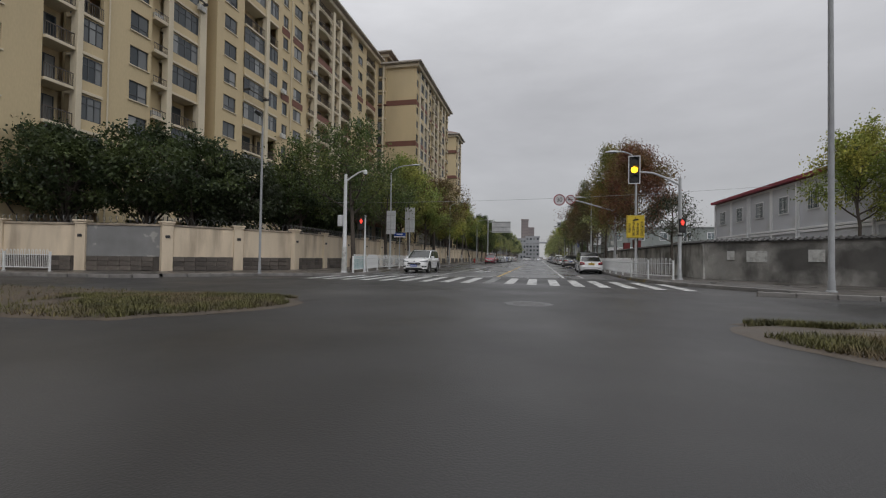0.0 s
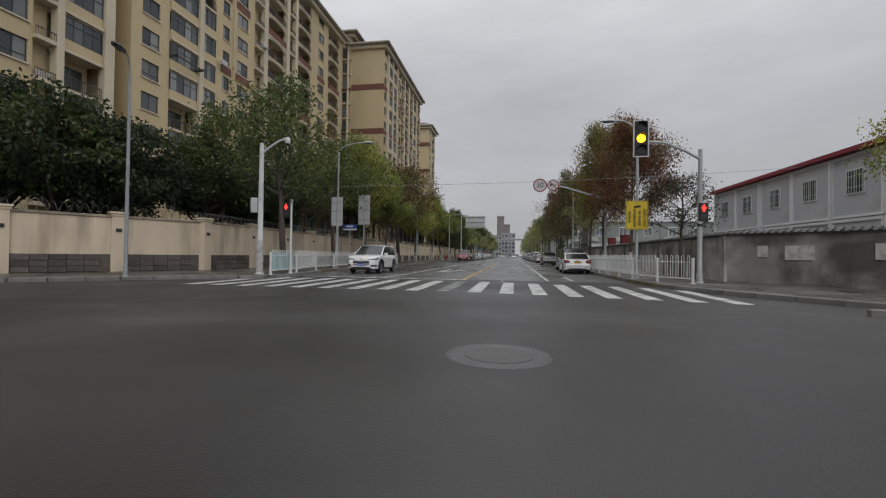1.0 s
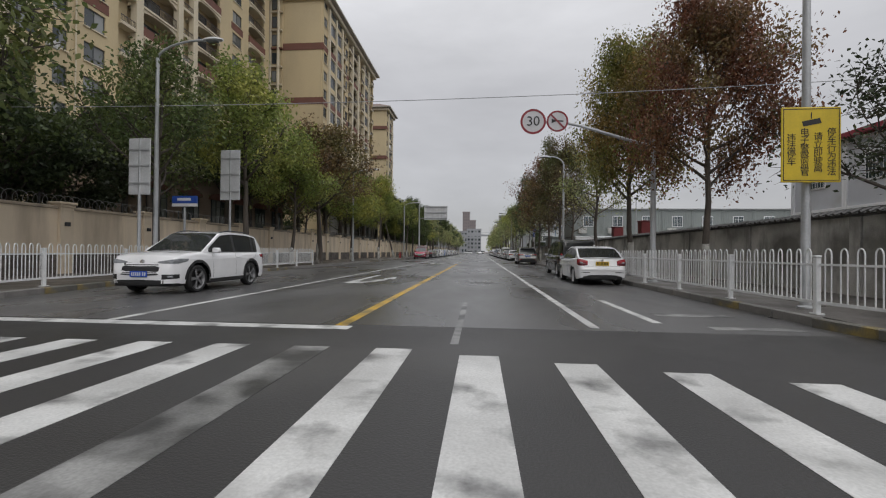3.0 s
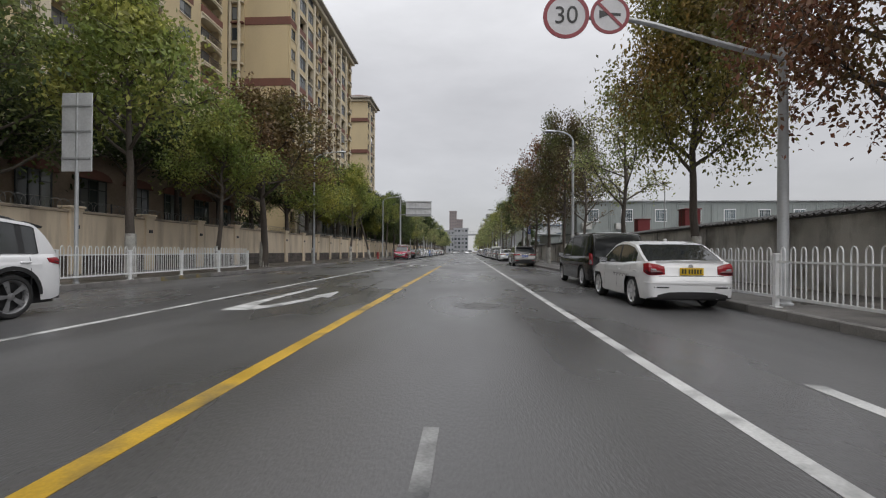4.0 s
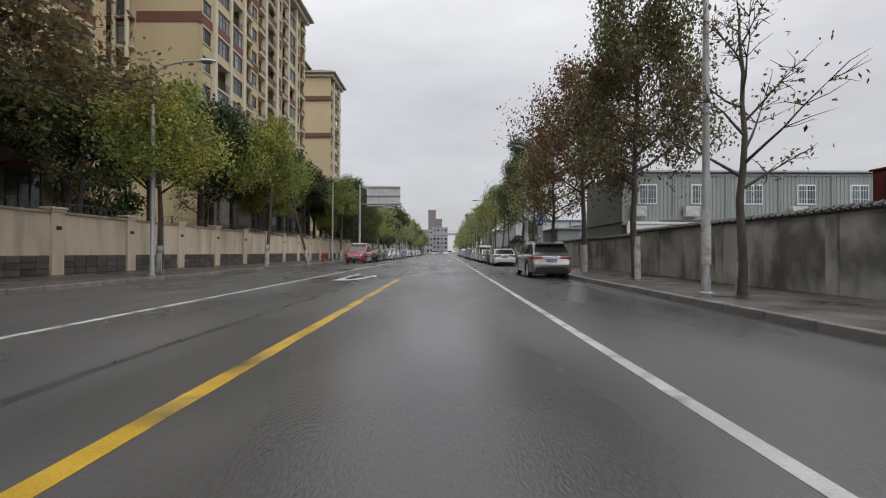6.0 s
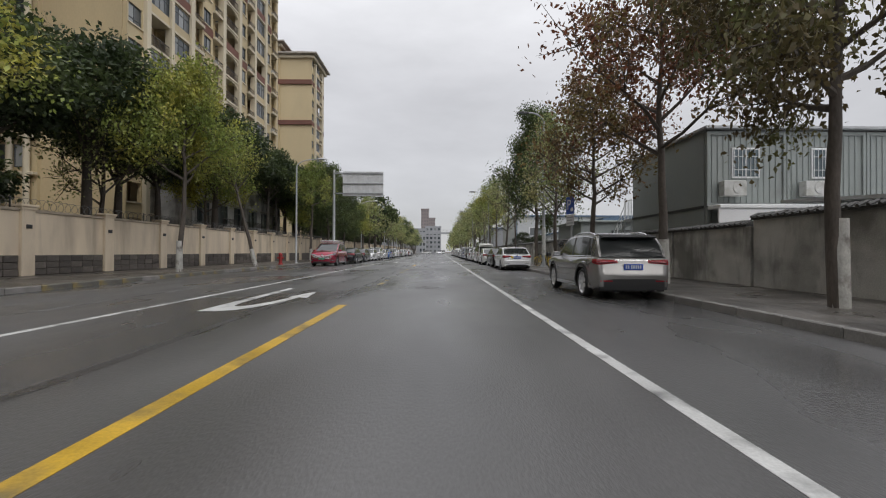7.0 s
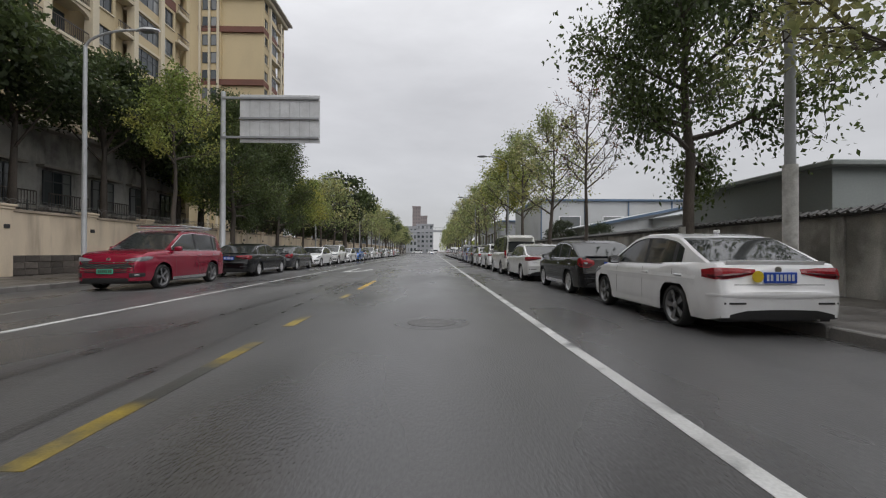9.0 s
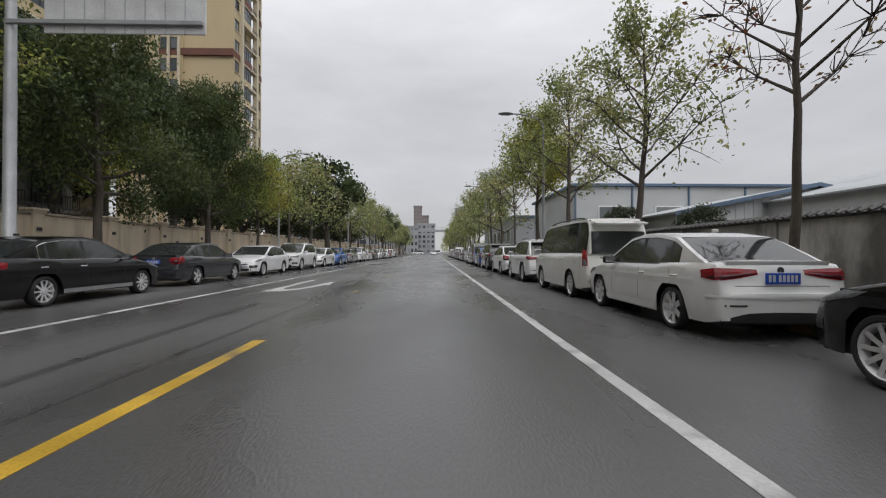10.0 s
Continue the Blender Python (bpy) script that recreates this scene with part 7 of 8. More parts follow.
# speed limit sign on a cantilever
sp = thing("road_sign", "cantilever pole with speed limit thirty and no horn signs", "road sign", pose(6.0, 34.2, TOP))
part("pole", Geo().lathe(pole_profile(.09, 4.85), 12), STEEL_GALV, sp, "", 40)
part("arm", Geo().tube([(0, 0, 4.62), (-1.2, 0, 4.98), (-2.4, 0, 5.36), (-3.0, 0, 5.5), (-4.1, 0, 5.53)], [.06, .055, .05, .045, .04], 8), STEEL_GALV, sp, "", 40)
for x, r in ((-4.07, .44), (-3.24, .37)):
    disc = part("sign_disc", Geo().lathe([(r, -.06), (r, -.075), (.01, -.075)], 36, "y", (x, 0, 5.53)), SIGN_WHITE, sp)
    part("ring", Geo().lathe([(r, -.072), (r, -.079), (r * .83, -.079), (r * .83, -.072)], 36, "y", (x, 0, 5.53), False), SIGN_RED, disc, "red ring")
    if r > .4:
        lettering("30", .47, SIGN_BLACK, disc, pose(x, -.081, 5.53, 90, 0, 0), "numerals")
    else:
        part("slash", Geo().prism([(x - .24, 5.74), (x - .20, 5.78), (x + .24, 5.32), (x + .20, 5.28)], "y", -.085, -.08), SIGN_RED, disc)
        part("horn", Geo().prism([(x - .2, 5.62), (x - .2, 5.46), (x - .05, 5.52), (x + .2, 5.50), (x + .2, 5.55), (x - .05, 5.57)], "y", -.082, -.078), SIGN_BLACK, disc)

# yellow no-parking board on the lamp post
yb = thing("sign_board", "yellow no-parking camera board with black writing", "sign", pose(6.0, 27.25, TOP))
part("board", Geo().box(-.50, .50, -.04, -.015, 2.27, 3.62, .01), SIGN_YELLOW, yb)
part("border", Geo().box(-.47, .47, -.044, -.041, 2.30, 2.312).box(-.47, .47, -.044, -.041, 3.578, 3.59).box(-.47, -.458, -.044, -.041, 2.312, 3.578).box(.458, .47, -.044, -.041, 2.312, 3.578), SIGN_BLACK, yb)
cm = Geo().prism([(-.16, 3.36), (.14, 3.42), (.17, 3.33), (-.13, 3.27)], "y", -.046, -.041)
part("camera_symbol", cm, SIGN_BLACK, yb)
part("camera_stalk", Geo().box(-.008, .008, -.046, -.041, 3.41, 3.52), SIGN_BLACK, yb)
for i, (text, top) in enumerate((("停车行为违法", 3.16), ("请立即驶离", 3.08), ("电子警察监管", 3.16), ("违法停车", 3.06))):
    x = .34 - i * .225
    for k, ch in enumerate(text):
        lettering(ch, .16, SIGN_BLACK, yb, pose(x, -.043, top - k * .142, 90, 0, 0), "character")

# back of a lane sign on its post, and a blue street name post
for y, x, z0, z1, hw in ((32.2, -11.05, 2.75, 4.6, .38), (37.4, -11.1, 3.2, 5.45, .46)):
    sb = thing("road_sign", "grey back of a tall road sign on a post", "road sign", pose(x, y, TOP))
    part("pole", Geo().lathe(pole_profile(.05, z1), 10), STEEL_GALV, sb, "", 40)
    bd = part("board", Geo().box(-hw, hw, -.02, .01, z0, z1, .01), SIGN_BACK, sb)
    for q in (z0 + .35, (z0 + z1) / 2, z1 - .4):
        part("batten", Geo().box(-hw + .02, hw - .02, -.05, -.021, q, q + .05), STEEL_GALV, bd)
bs = thing("street_name_sign", "blue and white street name sign on a post", "street sign", pose(-11.0, 34.3, TOP))
part("pole", Geo().lathe(pole_profile(.045, 2.55), 10), POLE_GREY, bs, "", 40)
bd = part("board", Geo().box(-.5, .5, -.03, .03, 2.70, 2.98, .01), SIGN_BLUE, bs)
part("white_strip", Geo().box(-.5, .5, -.03, .03, 2.58, 2.695, .005), SIGN_WHITE, bs)
part("name_bar", Geo().box(-.28, .26, -.035, -.031, 2.80, 2.90), SIGN_WHITE, bd)

# guide sign over the left lane, seen from behind
gs = thing("guide_sign", "grey back of a large guide sign on a mast", "road sign", pose(-10.2, 91.3, TOP))
part("pole", Geo().lathe(pole_profile(.13, 8.9), 14), STEEL_GALV, gs, "", 40)
gb = part("panel", Geo().box(.85, 4.8, -.06, -.02, 6.35, 8.75, .015), SIGN_BACK, gs)
for q in (6.55, 7.5, 8.5):
    part("beam", Geo().box(.0 if q != 7.5 else .85, 4.75, -.16, -.061, q, q + .11, .01), POLE_GREY, gs)
for k in range(1, 8):
    part("seam", Geo().box(.85 + k * .49, .875 + k * .49, -.075, -.061, 6.37, 8.73), STEEL_GALV, gb)

# parking sign
ps = thing("parking_sign", "blue parking sign over a white panel on a post", "road sign", pose(6.6, 70.75, TOP, 0, 0, -76))
part("pole", Geo().lathe(pole_profile(.05, 3.55), 10), STEEL_GALV, ps, "", 40)
pb = part("board", Geo().box(-.36, .36, -.08, -.055, 2.85, 3.72, .01), SIGN_BLUE, ps)
lettering("P", .72, SIGN_WHITE, pb, pose(-.10, -.083, 3.30, 90, 0, 0), "letter")
part("car_symbol", Geo().prism([(.04, 2.98), (.04, 3.08), (.09, 3.16), (.24, 3.16), (.29, 3.08), (.29, 2.98)], "y", -.086, -.081), SIGN_WHITE, pb)
pw = part("text_panel", Geo().box(-.36, .36, -.08, -.055, 2.28, 2.83, .01), SIGN_WHITE, ps)
for k in range(3):
    part("text_bar", Geo().box(-.28, .28 - .1 * (k % 2), -.084, -.081, 2.38 + k * .14, 2.44 + k * .14), POLE_GREY, pw)


# ---- shared bikes on the pavement ----
def bike(x, y, turn, lean, label, rear=0.0, lift=0.0):
    b = thing("bicycle", label, "bicycle", pose(x, y, TOP + lift, 0, 0, turn) @ pose(0, 0, 0, lean, rear, 0), "shared bikes")
    R = .31
    pts = [(R * math.cos(2 * math.pi * k / 24), 0, R * math.sin(2 * math.pi * k / 24)) for k in range(25)]
    tyre = Geo().tube(pts, .02, 6, False).mesh("tyre", RUBBER, 60)
    sp = Geo()
    for k in range(12):
        a = 2 * math.pi * k / 12
        sp.tube([(0, .01 * (-1) ** k, 0), (R * math.cos(a), 0, R * math.sin(a))], .003, 3, False)
    sp.tube([(.29 * math.cos(2 * math.pi * k / 20), 0, .29 * math.sin(2 * math.pi * k / 20)) for k in range(21)], .012, 5, False)
    rim = sp.mesh("rim", BIKE_YELLOW)
    for q in (0, 1.02):
        w = part("wheel", Geo().lathe([(.03, -.05), (.035, 0), (.03, .05)], 12, "y"), DARK_METAL, b, "", 40, pose(q, 0, R))
        part("tyre", tyre, None, w)
        part("rim", rim, None, w)
    fr = Geo()
    fr.tube([(0, 0, R), (.42, 0, .30), (.86, 0, .72)], .022, 7)
    fr.tube([(.42, 0, .30), (.30, 0, .78)], .02, 7)
    fr.tube([(0, 0, R), (.33, 0, .62)], .014, 6)
    part("frame", fr, BIKE_YELLOW, b, "", 50)
    part("fork", Geo().tube([(1.02, 0, R), (.90, 0, .62), (.84, 0, .95)], .018, 7), DARK_METAL, b, "", 50)
    part("handlebar", Geo().tube([(.74, -.27, 1.0), (.86, -.12, .98), (.84, 0, .95), (.86, .12, .98), (.74, .27, 1.0)], .014, 6), DARK_METAL, b, "", 50)
    part("saddle", Geo().prism([(.14, -.09), (.2, -.1), (.42, -.03), (.44, 0), (.42, .03), (.2, .1), (.14, .09)], "z", .80, .86), BLACK_PLASTIC, b)
    part("basket", Geo().box(.92, 1.2, -.15, .15, .72, .94, .03), DARK_METAL, b)
    part("mudguard", Geo().tube([(R * 1.12 * math.cos(a), 0, R + R * 1.12 * math.sin(a)) for a in (2.9, 2.3, 1.7, 1.1)], .02, 5), BIKE_YELLOW, b)
    part("crank", Geo().lathe([(.08, -.03), (.08, .03)], 12, "y", (.42, 0, .30)).box(.40, .44, .04, .07, .14, .30), DARK_METAL, b)
    return b


bike(6.45, 73.6, 8, -6, "yellow shared bicycle standing on the pavement")
bike(7.35, 74.3, 25, -10, "yellow shared bicycle stood up on its back wheel against the wall", -62.0, 0.14)
bike(6.9, 79.2, 30, -8, "yellow shared bicycle standing by a lamp post")
bike(7.5, 78.4, 100, 6, "yellow shared bicycle standing by a lamp post")
bike(6.8, 84.3, 70, 8, "yellow shared bicycle standing on the pavement")
# a scooter at the kerb between cars
sc = thing("scooter", "dark motor scooter with a rain cover between cars", "scooter", pose(5.9, 83.9, TOP, 0, 0, 80))
for q in (0, 1.2):
    part("wheel", Geo().lathe([(.12, -.05), (.22, -.05), (.24, 0), (.22, .05), (.12, .05)], 18, "y", (q, 0, .24)), RUBBER, sc, "", 40)
part("body", Geo().prism([(-.15, .38), (.1, .72), (.55, .74), (.62, .36), (.9, .34), (1.0, .95), (1.12, .95), (1.22, .42), (1.0, .26), (.2, .26)], "y", -.14, .14), P_BLACK, sc)
part("seat", Geo().box(-.1, .6, -.15, .15, .72, .82, .04), BLACK_PLASTIC, sc)
part("handlebar", Geo().tube([(.95, -.34, 1.05), (1.02, 0, 1.02), (.95, .34, 1.05)], .016, 6), DARK_METAL, sc)

# hydrant at the left kerb
hy = thing("hydrant", "small red fire hydrant by the compound wall", "hydrant", pose(-11.5, 80.9, TOP) @ Matrix.Diagonal((1.1, 1.1, 1.15, 1)))
part("barrel", Geo().lathe([(.16, 0), (.16, .05), (.10, .08), (.10, .55), (.13, .58), (.12, .68), (.04, .75)], 14), GRANITE_RED, hy, "", 40)
part("nozzle", Geo().tube([(-.2, 0, .42), (.2, 0, .42)], .055, 10), GRANITE_RED, hy)


# ---- overhead cables ----
def cable(a, b, sag, label):
    a, b = Vector(a), Vector(b)
    pts = [a.lerp(b, k / 24) - Vector((0, 0, sag * 4 * (k / 24) * (1 - k / 24))) for k in range(25)]
    return tagged(part("cable", Geo().tube(pts, .009, 4, False), POLE_GREY, None), label, "cable")


cable((-19, 30.2, 5.3), (34, 31.5, 7.6), .9, "thin dark overhead cable across the street")

# ---- site buildings behind the grey wall ----
WINDOW_BAR = Geo().box(0, .015, 0, .015, 0, 1.15).mesh("window_bar", FENCE_WHITE)
WINDOW_RAIL = Geo().box(0, 1.0, 0, .015, 0, .02).mesh("window_bar", FENCE_WHITE)


def container_unit(base, x, y, z, w, h, turn, frame_mat, panel_mat, win=True, ac=False, ribs=True):
    """One prefabricated room: posts, beams, ribbed panel and a window, its front at local y = 0 facing -y."""
    m = pose(x, y, z, 0, 0, turn)
    panel = part("panel", Geo().box(.1, w - .1, .05, .12, .1, h - .12), panel_mat, base, "", 0, m)
    if ribs:
        rg = Geo()
        n = int((w - .3) / .22)
        for i in range(n):
            u = .2 + i * .22
            if win and w / 2 - .62 < u < w / 2 + .56:
                rg.box(u, u + .05, .025, .05, .14, 1.0)
                rg.box(u, u + .05, .025, .05, 2.25, h - .16)
            else:
                rg.box(u, u + .05, .025, .05, .14, h - .16)
        part("ribs", rg, panel_mat, panel)
    fr = Geo()
    fr.box(0, .12, -.02, .14, 0, h, .01).box(w - .12, w, -.02, .14, 0, h, .01)
    fr.box(.12, w - .12, -.01, .13, 0, .12).box(.12, w - .12, -.01, .13, h - .14, h)
    part("unit_frame", fr, frame_mat, base, "", 0, m)
    if win:
        w0 = part("window", Geo().box(w / 2 - .55, w / 2 + .5, .0, .05, 1.05, 2.2, .01), CONT_WHITE, base, "", 0, m)
        part("pane", Geo().box(w / 2 - .49, w / 2 - .05, -.012, -.001, 1.12, 2.13).mesh("pane", CABIN_GLASS), None, w0)
        part("pane", Geo().box(w / 2 - .0, w / 2 + .44, -.012, -.001, 1.12, 2.13).mesh("pane", CABIN_GLASS), None, w0)
        for i in range(7):
            part("window_bar", WINDOW_BAR, None, w0, "", 0, pose(w / 2 - .5 + i * .155, -.05, 1.05))
        for q in (1.35, 1.85):
            part("window_bar", WINDOW_RAIL, None, w0, "", 0, pose(w / 2 - .52, -.05, q))
    if ac:
        part("air_conditioner", AC_MESH, None, base, "", 0, m @ pose(w * .28, -.2, .35, 0, 0, -90))


cw = thing("container_house", "white two-storey site cabins with crimson roof edge", "site cabins")
for k in range(7):
    for f in range(2):
        container_unit(cw, 15.45, 41.5 - k * 3.02, .12 + f * 2.95, 3.0, 2.9, -90, CONT_WHITE, CONT_PALE, True, False, False)
part("back_body", Geo().box(15.62, 21.2, 20.4, 41.5, 0, 5.95), CONT_PALE, cw)
part("roof", Geo().prism([(15.15, 6.02), (21.7, 6.02), (21.7, 6.22), (18.4, 6.7), (15.15, 6.22)], "y", 20.0, 41.8), CRIMSON, cw, "crimson sheet roof edge")
for y in (23.4, 29.4, 35.5, 41.4):
    part("downpipe", Geo().tube([(15.36, y, 0), (15.36, y, 5.9)], .05, 8), CONT_WHITE, cw)

cg = thing("container_house", "grey two-storey site cabins with barred windows and white ledge", "site cabins")
X0, Y0 = 10.1, 65.6
for k in range(9):
    for f in range(2):
        container_unit(cg, X0 + k * 3.02, Y0, f * 2.87, 3.0, 2.82, 0, CONT_GREY, CONT_GREY, f == 1, f == 1 and k % 3 != 2)
part("end_wall", Geo().box(X0 - .02, X0 + .1, Y0 + .16, Y0 + 6.1, 0, 5.72), CONT_DARK, cg, "plain slate-grey end wall")
part("end_seam", Geo().box(X0 - .06, X0 - .02, Y0 + .16, Y0 + 6.1, 2.80, 2.90), DARK_METAL, cg)
part("back_body", Geo().box(X0 + .12, X0 + 27, Y0 + .2, Y0 + 6.1, 0, 5.68), CONT_GREY, cg)
part("roof", Geo().box(X0 - .15, X0 + 27.2, Y0 - .2, Y0 + 6.2, 5.74, 5.86, .02), STEEL_GALV, cg)
part("ledge", Geo().box(X0, X0 + 27, Y0 - .75, Y0 - .02, 2.72, 2.86, .02), CONT_WHITE, cg, "white sheet ledge between the storeys")
part("lower_sheet", Geo().box(X0, X0 + 27, Y0 - .7, Y0 - .62, 2.15, 2.72), CONT_WHITE, cg)

# low white roof in front of the cabins
lr = thing("lean_to", "low white sheet lean-to roof behind the wall", "shed")
part("roof", Geo().prism([(56.0, 2.2), (63.5, 2.75), (63.5, 2.85), (56.0, 2.3)], "x", 11.2, 34.0), SHED_WHITE, lr)
part("wall", Geo().box(11.4, 33.8, 56.3, 63.4, 0, 2.2), CONT_GREY, lr)

# two dark red cabinets over the wall
for x, y, h in ((9.5, 45.2, 3.0), (9.5, 50.3, 2.95)):
    rb = thing("site_cabinet", "tall dark red metal cabinet behind the wall", "cabinet", pose(x, y, 0))
    part("body", Geo().box(0, .66, -.28, .28, 0, h, .02), RED_BOX, rb)
    part("roof", Geo().box(-.04, .70, -.32, .32, h, h + .05, .01), RED_BOX, rb)
    part("door_seam", Geo().box(-.008, -.001, -.01, .01, .2, h - .1), DARK_METAL, rb)

# outside stair behind the cabins
stp = thing("site_stair", "galvanised steel outside stair with railings", "stair", pose(10.6, 73.7, 0) @ Matrix.Diagonal((1, 0.7, 1, 1)))
for s in (0, 1.0):
    part("stringer", Geo().prism([(0.2, 2.75), (0.2, 2.95), (4.2, .2), (4.2, 0)], "x", s, s + .06), STEEL_GALV, stp)
    rail = Geo().tube([(s + .03, .2, 3.9), (s + .03, 4.2, 1.1)], .025, 6).tube([(s + .03, .2, 3.45), (s + .03, 4.2, .65)], .018, 6)
    for k in range(6):
        y = .2 + k * .8
        rail.tube([(s + .03, y, 2.9 - k * .55), (s + .03, y, 3.9 - k * .56)], .02, 6)
    part("handrail", rail, FENCE_WHITE, stp)
for k in range(14):
    part("tread", Geo().box(.06, 1.0, .25 + k * .28, .50 + k * .28, 2.78 - k * .195, 2.81 - k * .195), STEEL_GALV, stp)
ld = Geo().box(-.1, 1.2, -1.2, .2, 2.85, 2.95)
part("landing", ld, STEEL_GALV, stp)
lp = Geo()
for k in range(6):
    lp.tube([(-.05, -1.15 + k * .26, 2.9), (-.05, -1.15 + k * .26, 4.0)], .02, 6)
lp.tube([(-.05, -1.15, 4.0), (-.05, .2, 4.0)], .025, 6)
part("landing_rail", lp, FENCE_WHITE, stp)
for x, y in ((-.05, -1.1), (1.1, -1.1), (-.05, .1), (1.1, .1)):
    part("leg", Geo().box(x, x + .08, y, y + .08, 0, 2.85), STEEL_GALV, stp)

# low flat-roofed cabins with a blue roof behind
lc = thing("site_cabin", "low grey flat-roofed cabin with dark window openings", "site cabins")
part("body", Geo().box(10.2, 22, 80.2, 86.0, 0, 3.25), CONT_DARK, lc)
part("roof", Geo().box(9.95, 22.2, 79.95, 86.2, 3.25, 3.4, .03), CONT_GREY, lc)
for x in (12.4, 15.4, 18.4):
    w = part("window", Geo().box(x, x + 1.7, 80.14, 80.2, 1.3, 2.7, .01), DARK_METAL, lc)
    part("pane", Geo().box(x + .08, x + 1.62, 80.12, 80.139, 1.38, 2.62).mesh("pane", WIN_GLASS), None, w)
part("blue_roof", Geo().prism([(12.5, 3.4), (24, 3.4), (24, 3.75), (18, 4.1), (12.5, 3.75)], "y", 82.0, 86.1), SHED_BLUE, lc, "blue sheet roof")


def shed(x0, x1, y0, y1, eave, ridge, label, win=(), mat=SHED_WHITE, roof=ROOF_PALE):
    """A sheet-metal shed with its gable to the crossing and blue roof edges."""
    s = thing("shed", label, "shed")
    xm = (x0 + x1) / 2
    part("wall", Geo().prism([(x0, 0), (x1, 0), (x1, eave), (xm, ridge), (x0, eave)], "y", y0, y1), mat, s)
    rg = Geo()
    n = int((x1 - x0) / .45)
    for i in range(n):
        u = x0 + .2 + i * .45
        zt_ = eave + (ridge - eave) * (1 - abs(u - xm) / (xm - x0))
        rg.box(u, u + .06, y0 - .03, y0, .1, zt_ - .1)
    part("ribs", rg, mat, s)
    for a, b in ((x0 - .25, xm), (xm, x1 + .25)):
        za, zb_ = (eave - .12, ridge) if a < xm else (ridge, eave - .12)
        part("roof", Geo().prism([(a, za), (b, zb_), (b, zb_ + .08), (a, za + .08)], "y", y0 - .35, y1), roof, s, "pale sheet roof")
        part("fascia", Geo().prism([(a, za - .1), (b, zb_ - .1), (b, zb_ + .09), (a, za + .09)], "y", y0 - .40, y0 - .355), SHED_BLUE, s, "blue roof edge")
    for wx, wz, ww, wh in win:
        w = part("window", Geo().box(wx, wx + ww, y0 - .06, y0 - .02, wz, wz + wh, .01), SHED_BLUE, s)
        part("pane", Geo().box(wx + .06, wx + ww - .06, y0 - .075, y0 - .061, wz + .06, wz + wh - .06).mesh("pane", WIN_GLASS), None, w)
    for x in (x0 + .05, xm, x1 - .15):
        part("post", Geo().box(x, x + .12, y0 - .05, y0, 0, eave), SHED_BLUE, s)
    return s


shed(16.5, 30, 92.0, 108, 3.6, 5.2, "white sheet shed with blue roof edge and posts", ((25.5, 1.6, 2.4, 1.3),))
shed(12.0, 25.5, 101.0, 112, 3.1, 4.4, "low white sheet shed with blue-edged roof", ((20.5, 1.2, 2.6, 1.4), (14.0, 1.2, 1.6, 1.2)))
lw = thing("warehouse", "long white warehouse with window band and blue trim", "warehouse")
part("wall", Geo().box(12.0, 60, 116, 130, 0, 6.6), SHED_WHITE, lw)
part("roof", Geo().box(11.7, 60.3, 115.7, 130.3, 6.6, 6.85, .03), SHED_BLUE, lw)
for k in range(10):
    part("post", Geo().box(12.0 + k * 4.8, 12.14 + k * 4.8, 115.9, 116, 0, 6.6), SHED_BLUE, lw)
for k in range(8):
    w = part("window", Geo().box(14.0 + k * 4.8, 16.4 + k * 4.8, 115.93, 115.99, 3.6, 5.0), CONT_WHITE, lw)
    part("pane", Geo().box(14.1 + k * 4.8, 16.3 + k * 4.8, 115.9, 115.929, 3.7, 4.9).mesh("pane", WIN_GLASS), None, w)
lw2 = thing("workshop", "far grey-blue workshop behind the wall", "workshop")
part("wall", Geo().box(11.5, 30, 140, 175, 0, 6.0), FAR_WALL, lw2)
part("roof", Geo().box(11.2, 30.3, 139.7, 175.3, 6.0, 6.25, .03), SHED_BLUE, lw2)
for k in range(7):
    w = part("window", Geo().box(11.42, 11.49, 143 + k * 4.6, 145.4 + k * 4.6, 2.6, 4.6), CONT_WHITE, lw2)
    part("pane", Geo().box(11.39, 11.419, 143.1 + k * 4.6, 145.3 + k * 4.6, 2.7, 4.5).mesh("pane", WIN_GLASS), None, w)

# torn posters on the grey wall by the crossing
for u, w, z0, z1 in ((2.1, .9, .95, 1.5), (4.6, .6, 1.0, 1.55), (1.2, .35, 1.05, 1.5)):
    a = Vector((WALL_R, 25.9))
    b = Vector((16.5, 18.2))
    d = (b - a).normalized()
    p = a + d * u
    tagged(part("poster", Geo().box(0, w, -.012, -.004, z0, z1), PAPER, None, "", 0, pose(p.x - .02, p.y - .02, TOP, 0, 0, math.degrees(math.atan2(d.y, d.x)))), "torn white paper bill pasted on a grey wall", "poster")
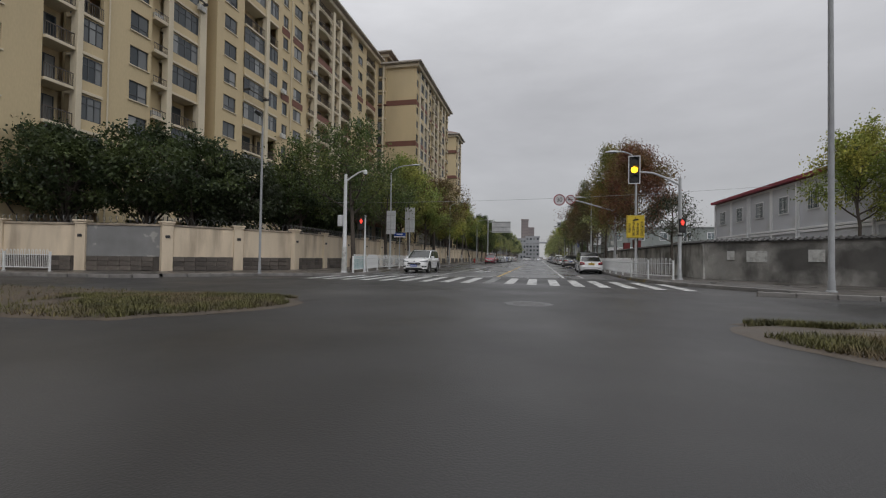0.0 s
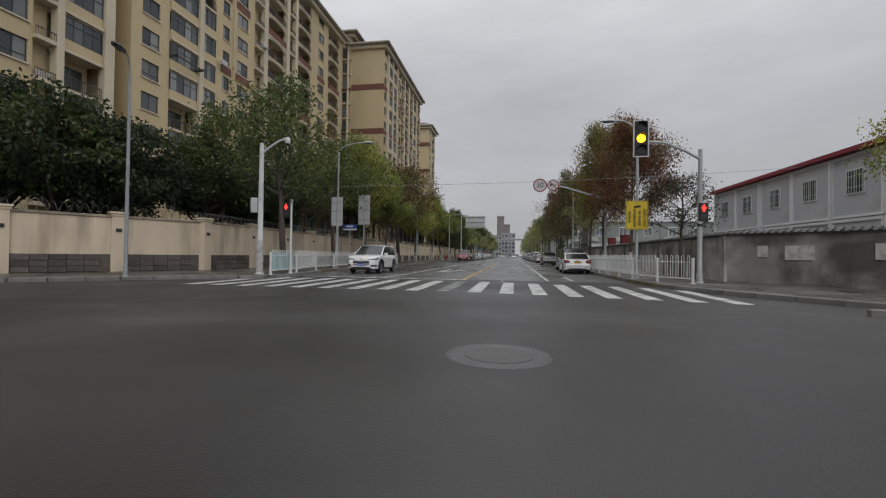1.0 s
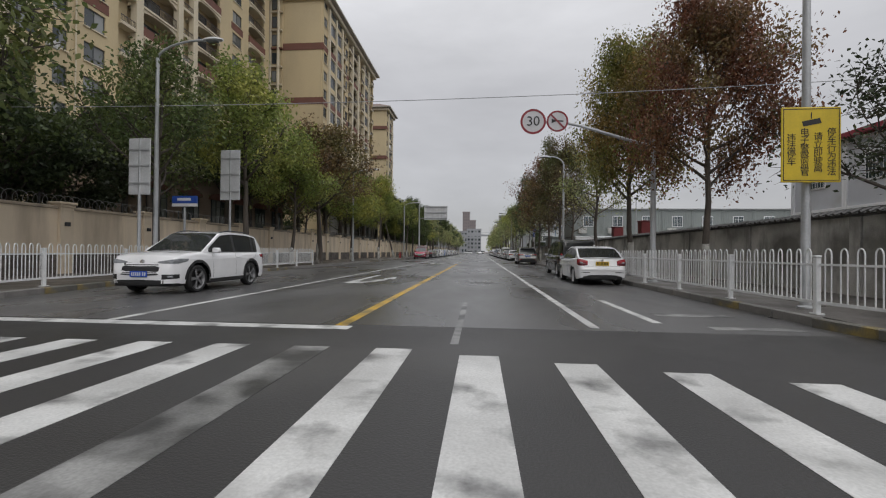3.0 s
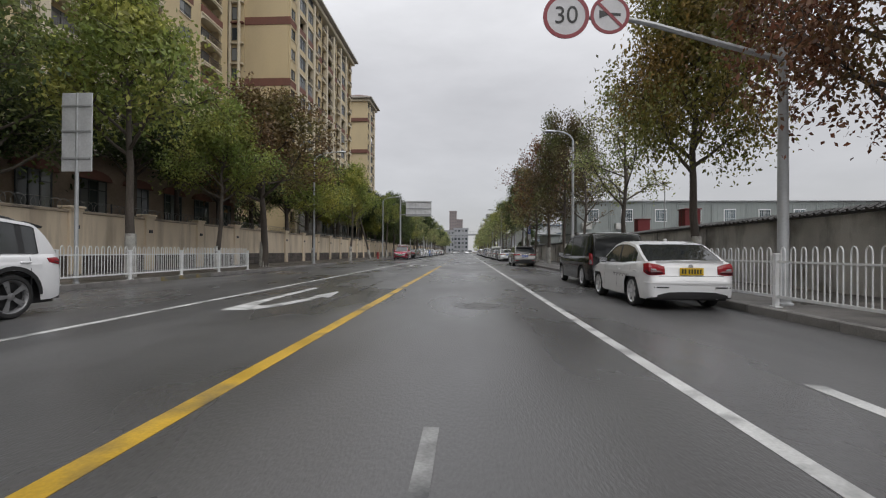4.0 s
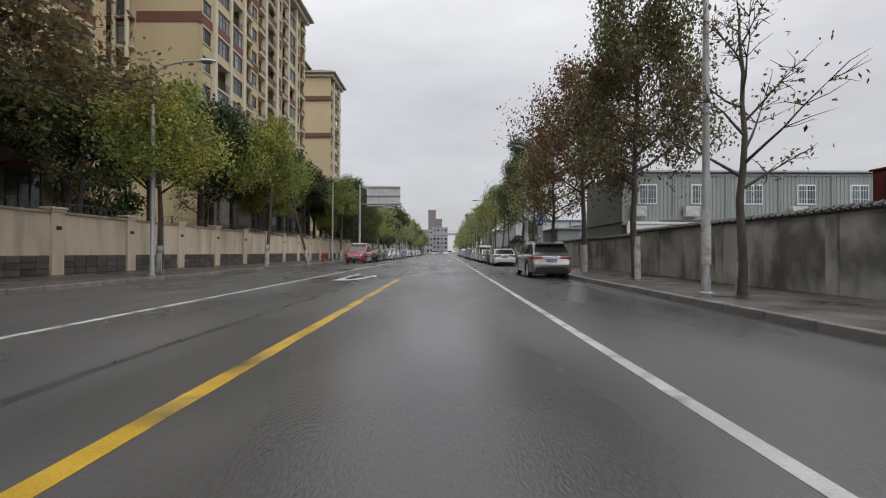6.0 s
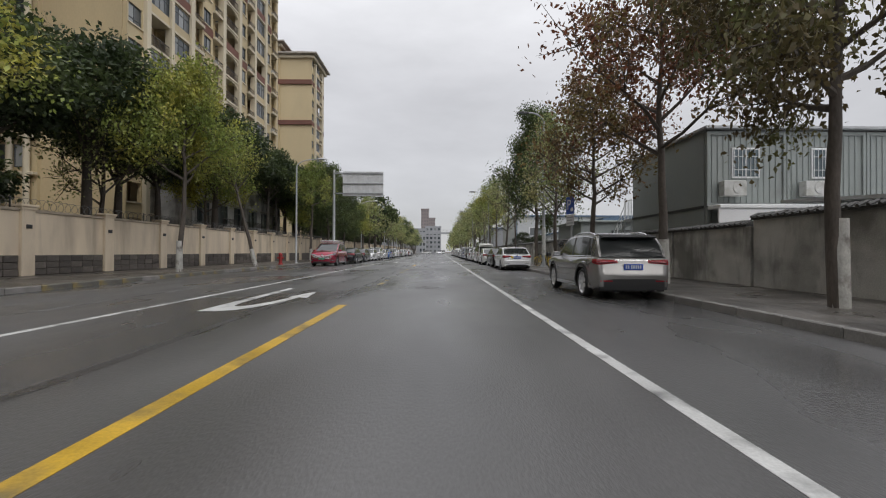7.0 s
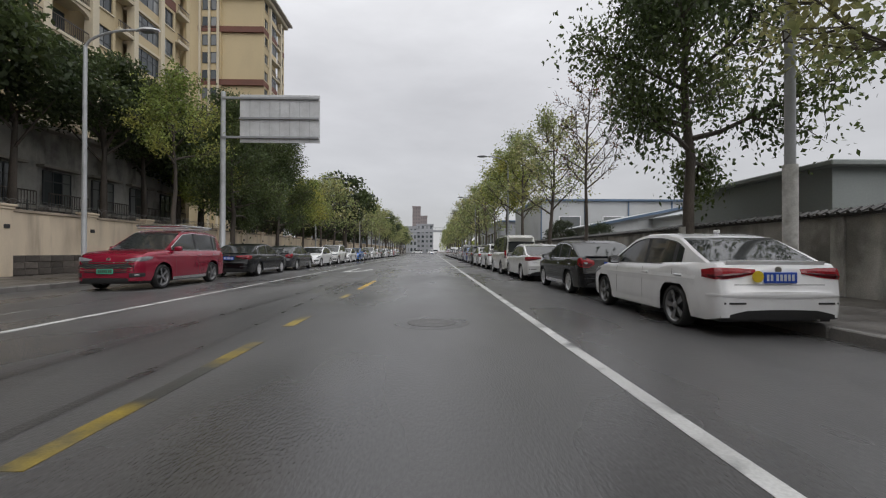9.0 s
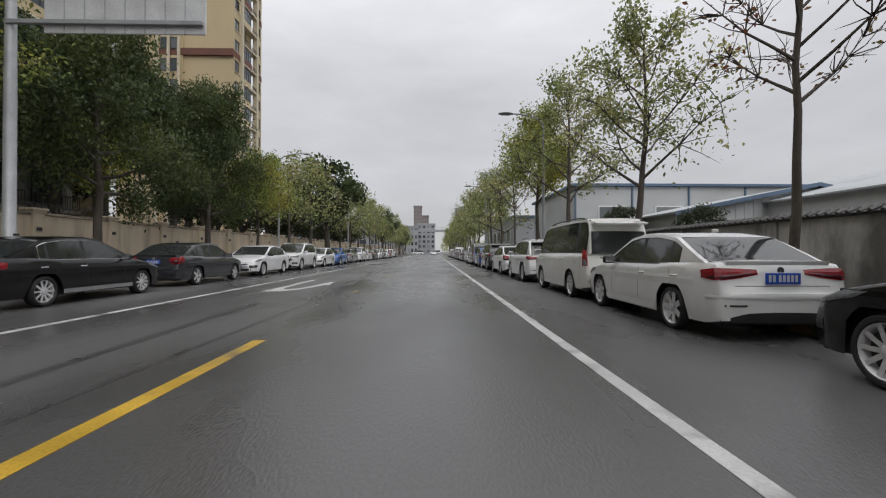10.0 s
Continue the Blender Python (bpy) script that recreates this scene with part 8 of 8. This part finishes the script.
# faded notices on the beige wall
for y, mat in ((60.5, PAPER), (66.4, PAPER), (86.0, PAPER)):
    nb = thing("wall_notice", "faded pale notice board with green lettering on the beige wall", "notice", pose(WALL_L + .012, y, TOP))
    part("board", Geo().box(0, .012, -.8, .8, 1.35, 1.95), SIGN_WHITE, nb)
    for k in range(3):
        part("text_bar", Geo().box(.012, .016, -.65, .6 - .2 * k, 1.45 + k * .15, 1.51 + k * .15), TEAL_SHEET, nb)


# ---- the far end of the street ----
def slab_block(name, label, x0, x1, y0, y1, h, mat, rows, cols, wmat=WIN_GLASS):
    b = thing(name, label, "building")
    part("wall", Geo().box(x0, x1, y0, y1, 0, h), mat, b)
    part("parapet", Geo().box(x0 - .3, x1 + .3, y0 - .3, y1 + .3, h, h + .9), mat, b)
    me = Geo().box(0, (x1 - x0) / cols * .55, -.12, -.02, 0, h / rows * .5).mesh("window", wmat)
    for r in range(rows):
        for c in range(cols):
            part("window", me, None, b, "", 0, pose(x0 + (x1 - x0) * (c + .22) / cols, y0, h * (r + .3) / rows))
    return b


slab_block("office_block", "distant pale office block closing the street", -22, -9, 330, 345, 15.5, FAR_WALL, 4, 6)
slab_block("office_block", "distant white block beside a footbridge", -9.5, 1, 340, 355, 17.6, FAR_WALL, 6, 4)
slab_block("apartment_tower", "distant brown-grey tower over the street end", -18.5, -11, 480, 492, 43.5, FAR_TOWER, 13, 3, FAR_PANE)
slab_block("apartment_tower", "distant brown-grey tower over the street end", -11, -4.5, 480.5, 492, 34.5, FAR_TOWER, 10, 3, FAR_PANE)
slab_block("apartment_tower", "distant pale tower above trees", 20.5, 30, 480, 492, 40, FAR_WALL, 12, 3)
slab_block("office_block", "distant low block behind street trees", -60, -18, 262, 280, 14, FAR_WALL, 4, 9)
br = thing("footbridge", "distant grey pipe bridge across the street", "bridge")
part("deck", Geo().box(-20, 24, 300, 302.5, 11.5, 12.6), FAR_WALL, br)
for x in (-14, 12, 20):
    part("pier", Geo().box(x, x + 1.2, 300.4, 302, 0, 11.5), FAR_WALL, br)
g = Geo()
for k in range(23):
    g.box(-20 + k * 2, -19.85 + k * 2, 300.0, 300.12, 12.6, 13.9)
g.box(-20, 24, 300.0, 300.12, 13.8, 13.95)
part("railing", g, FAR_WALL, br)
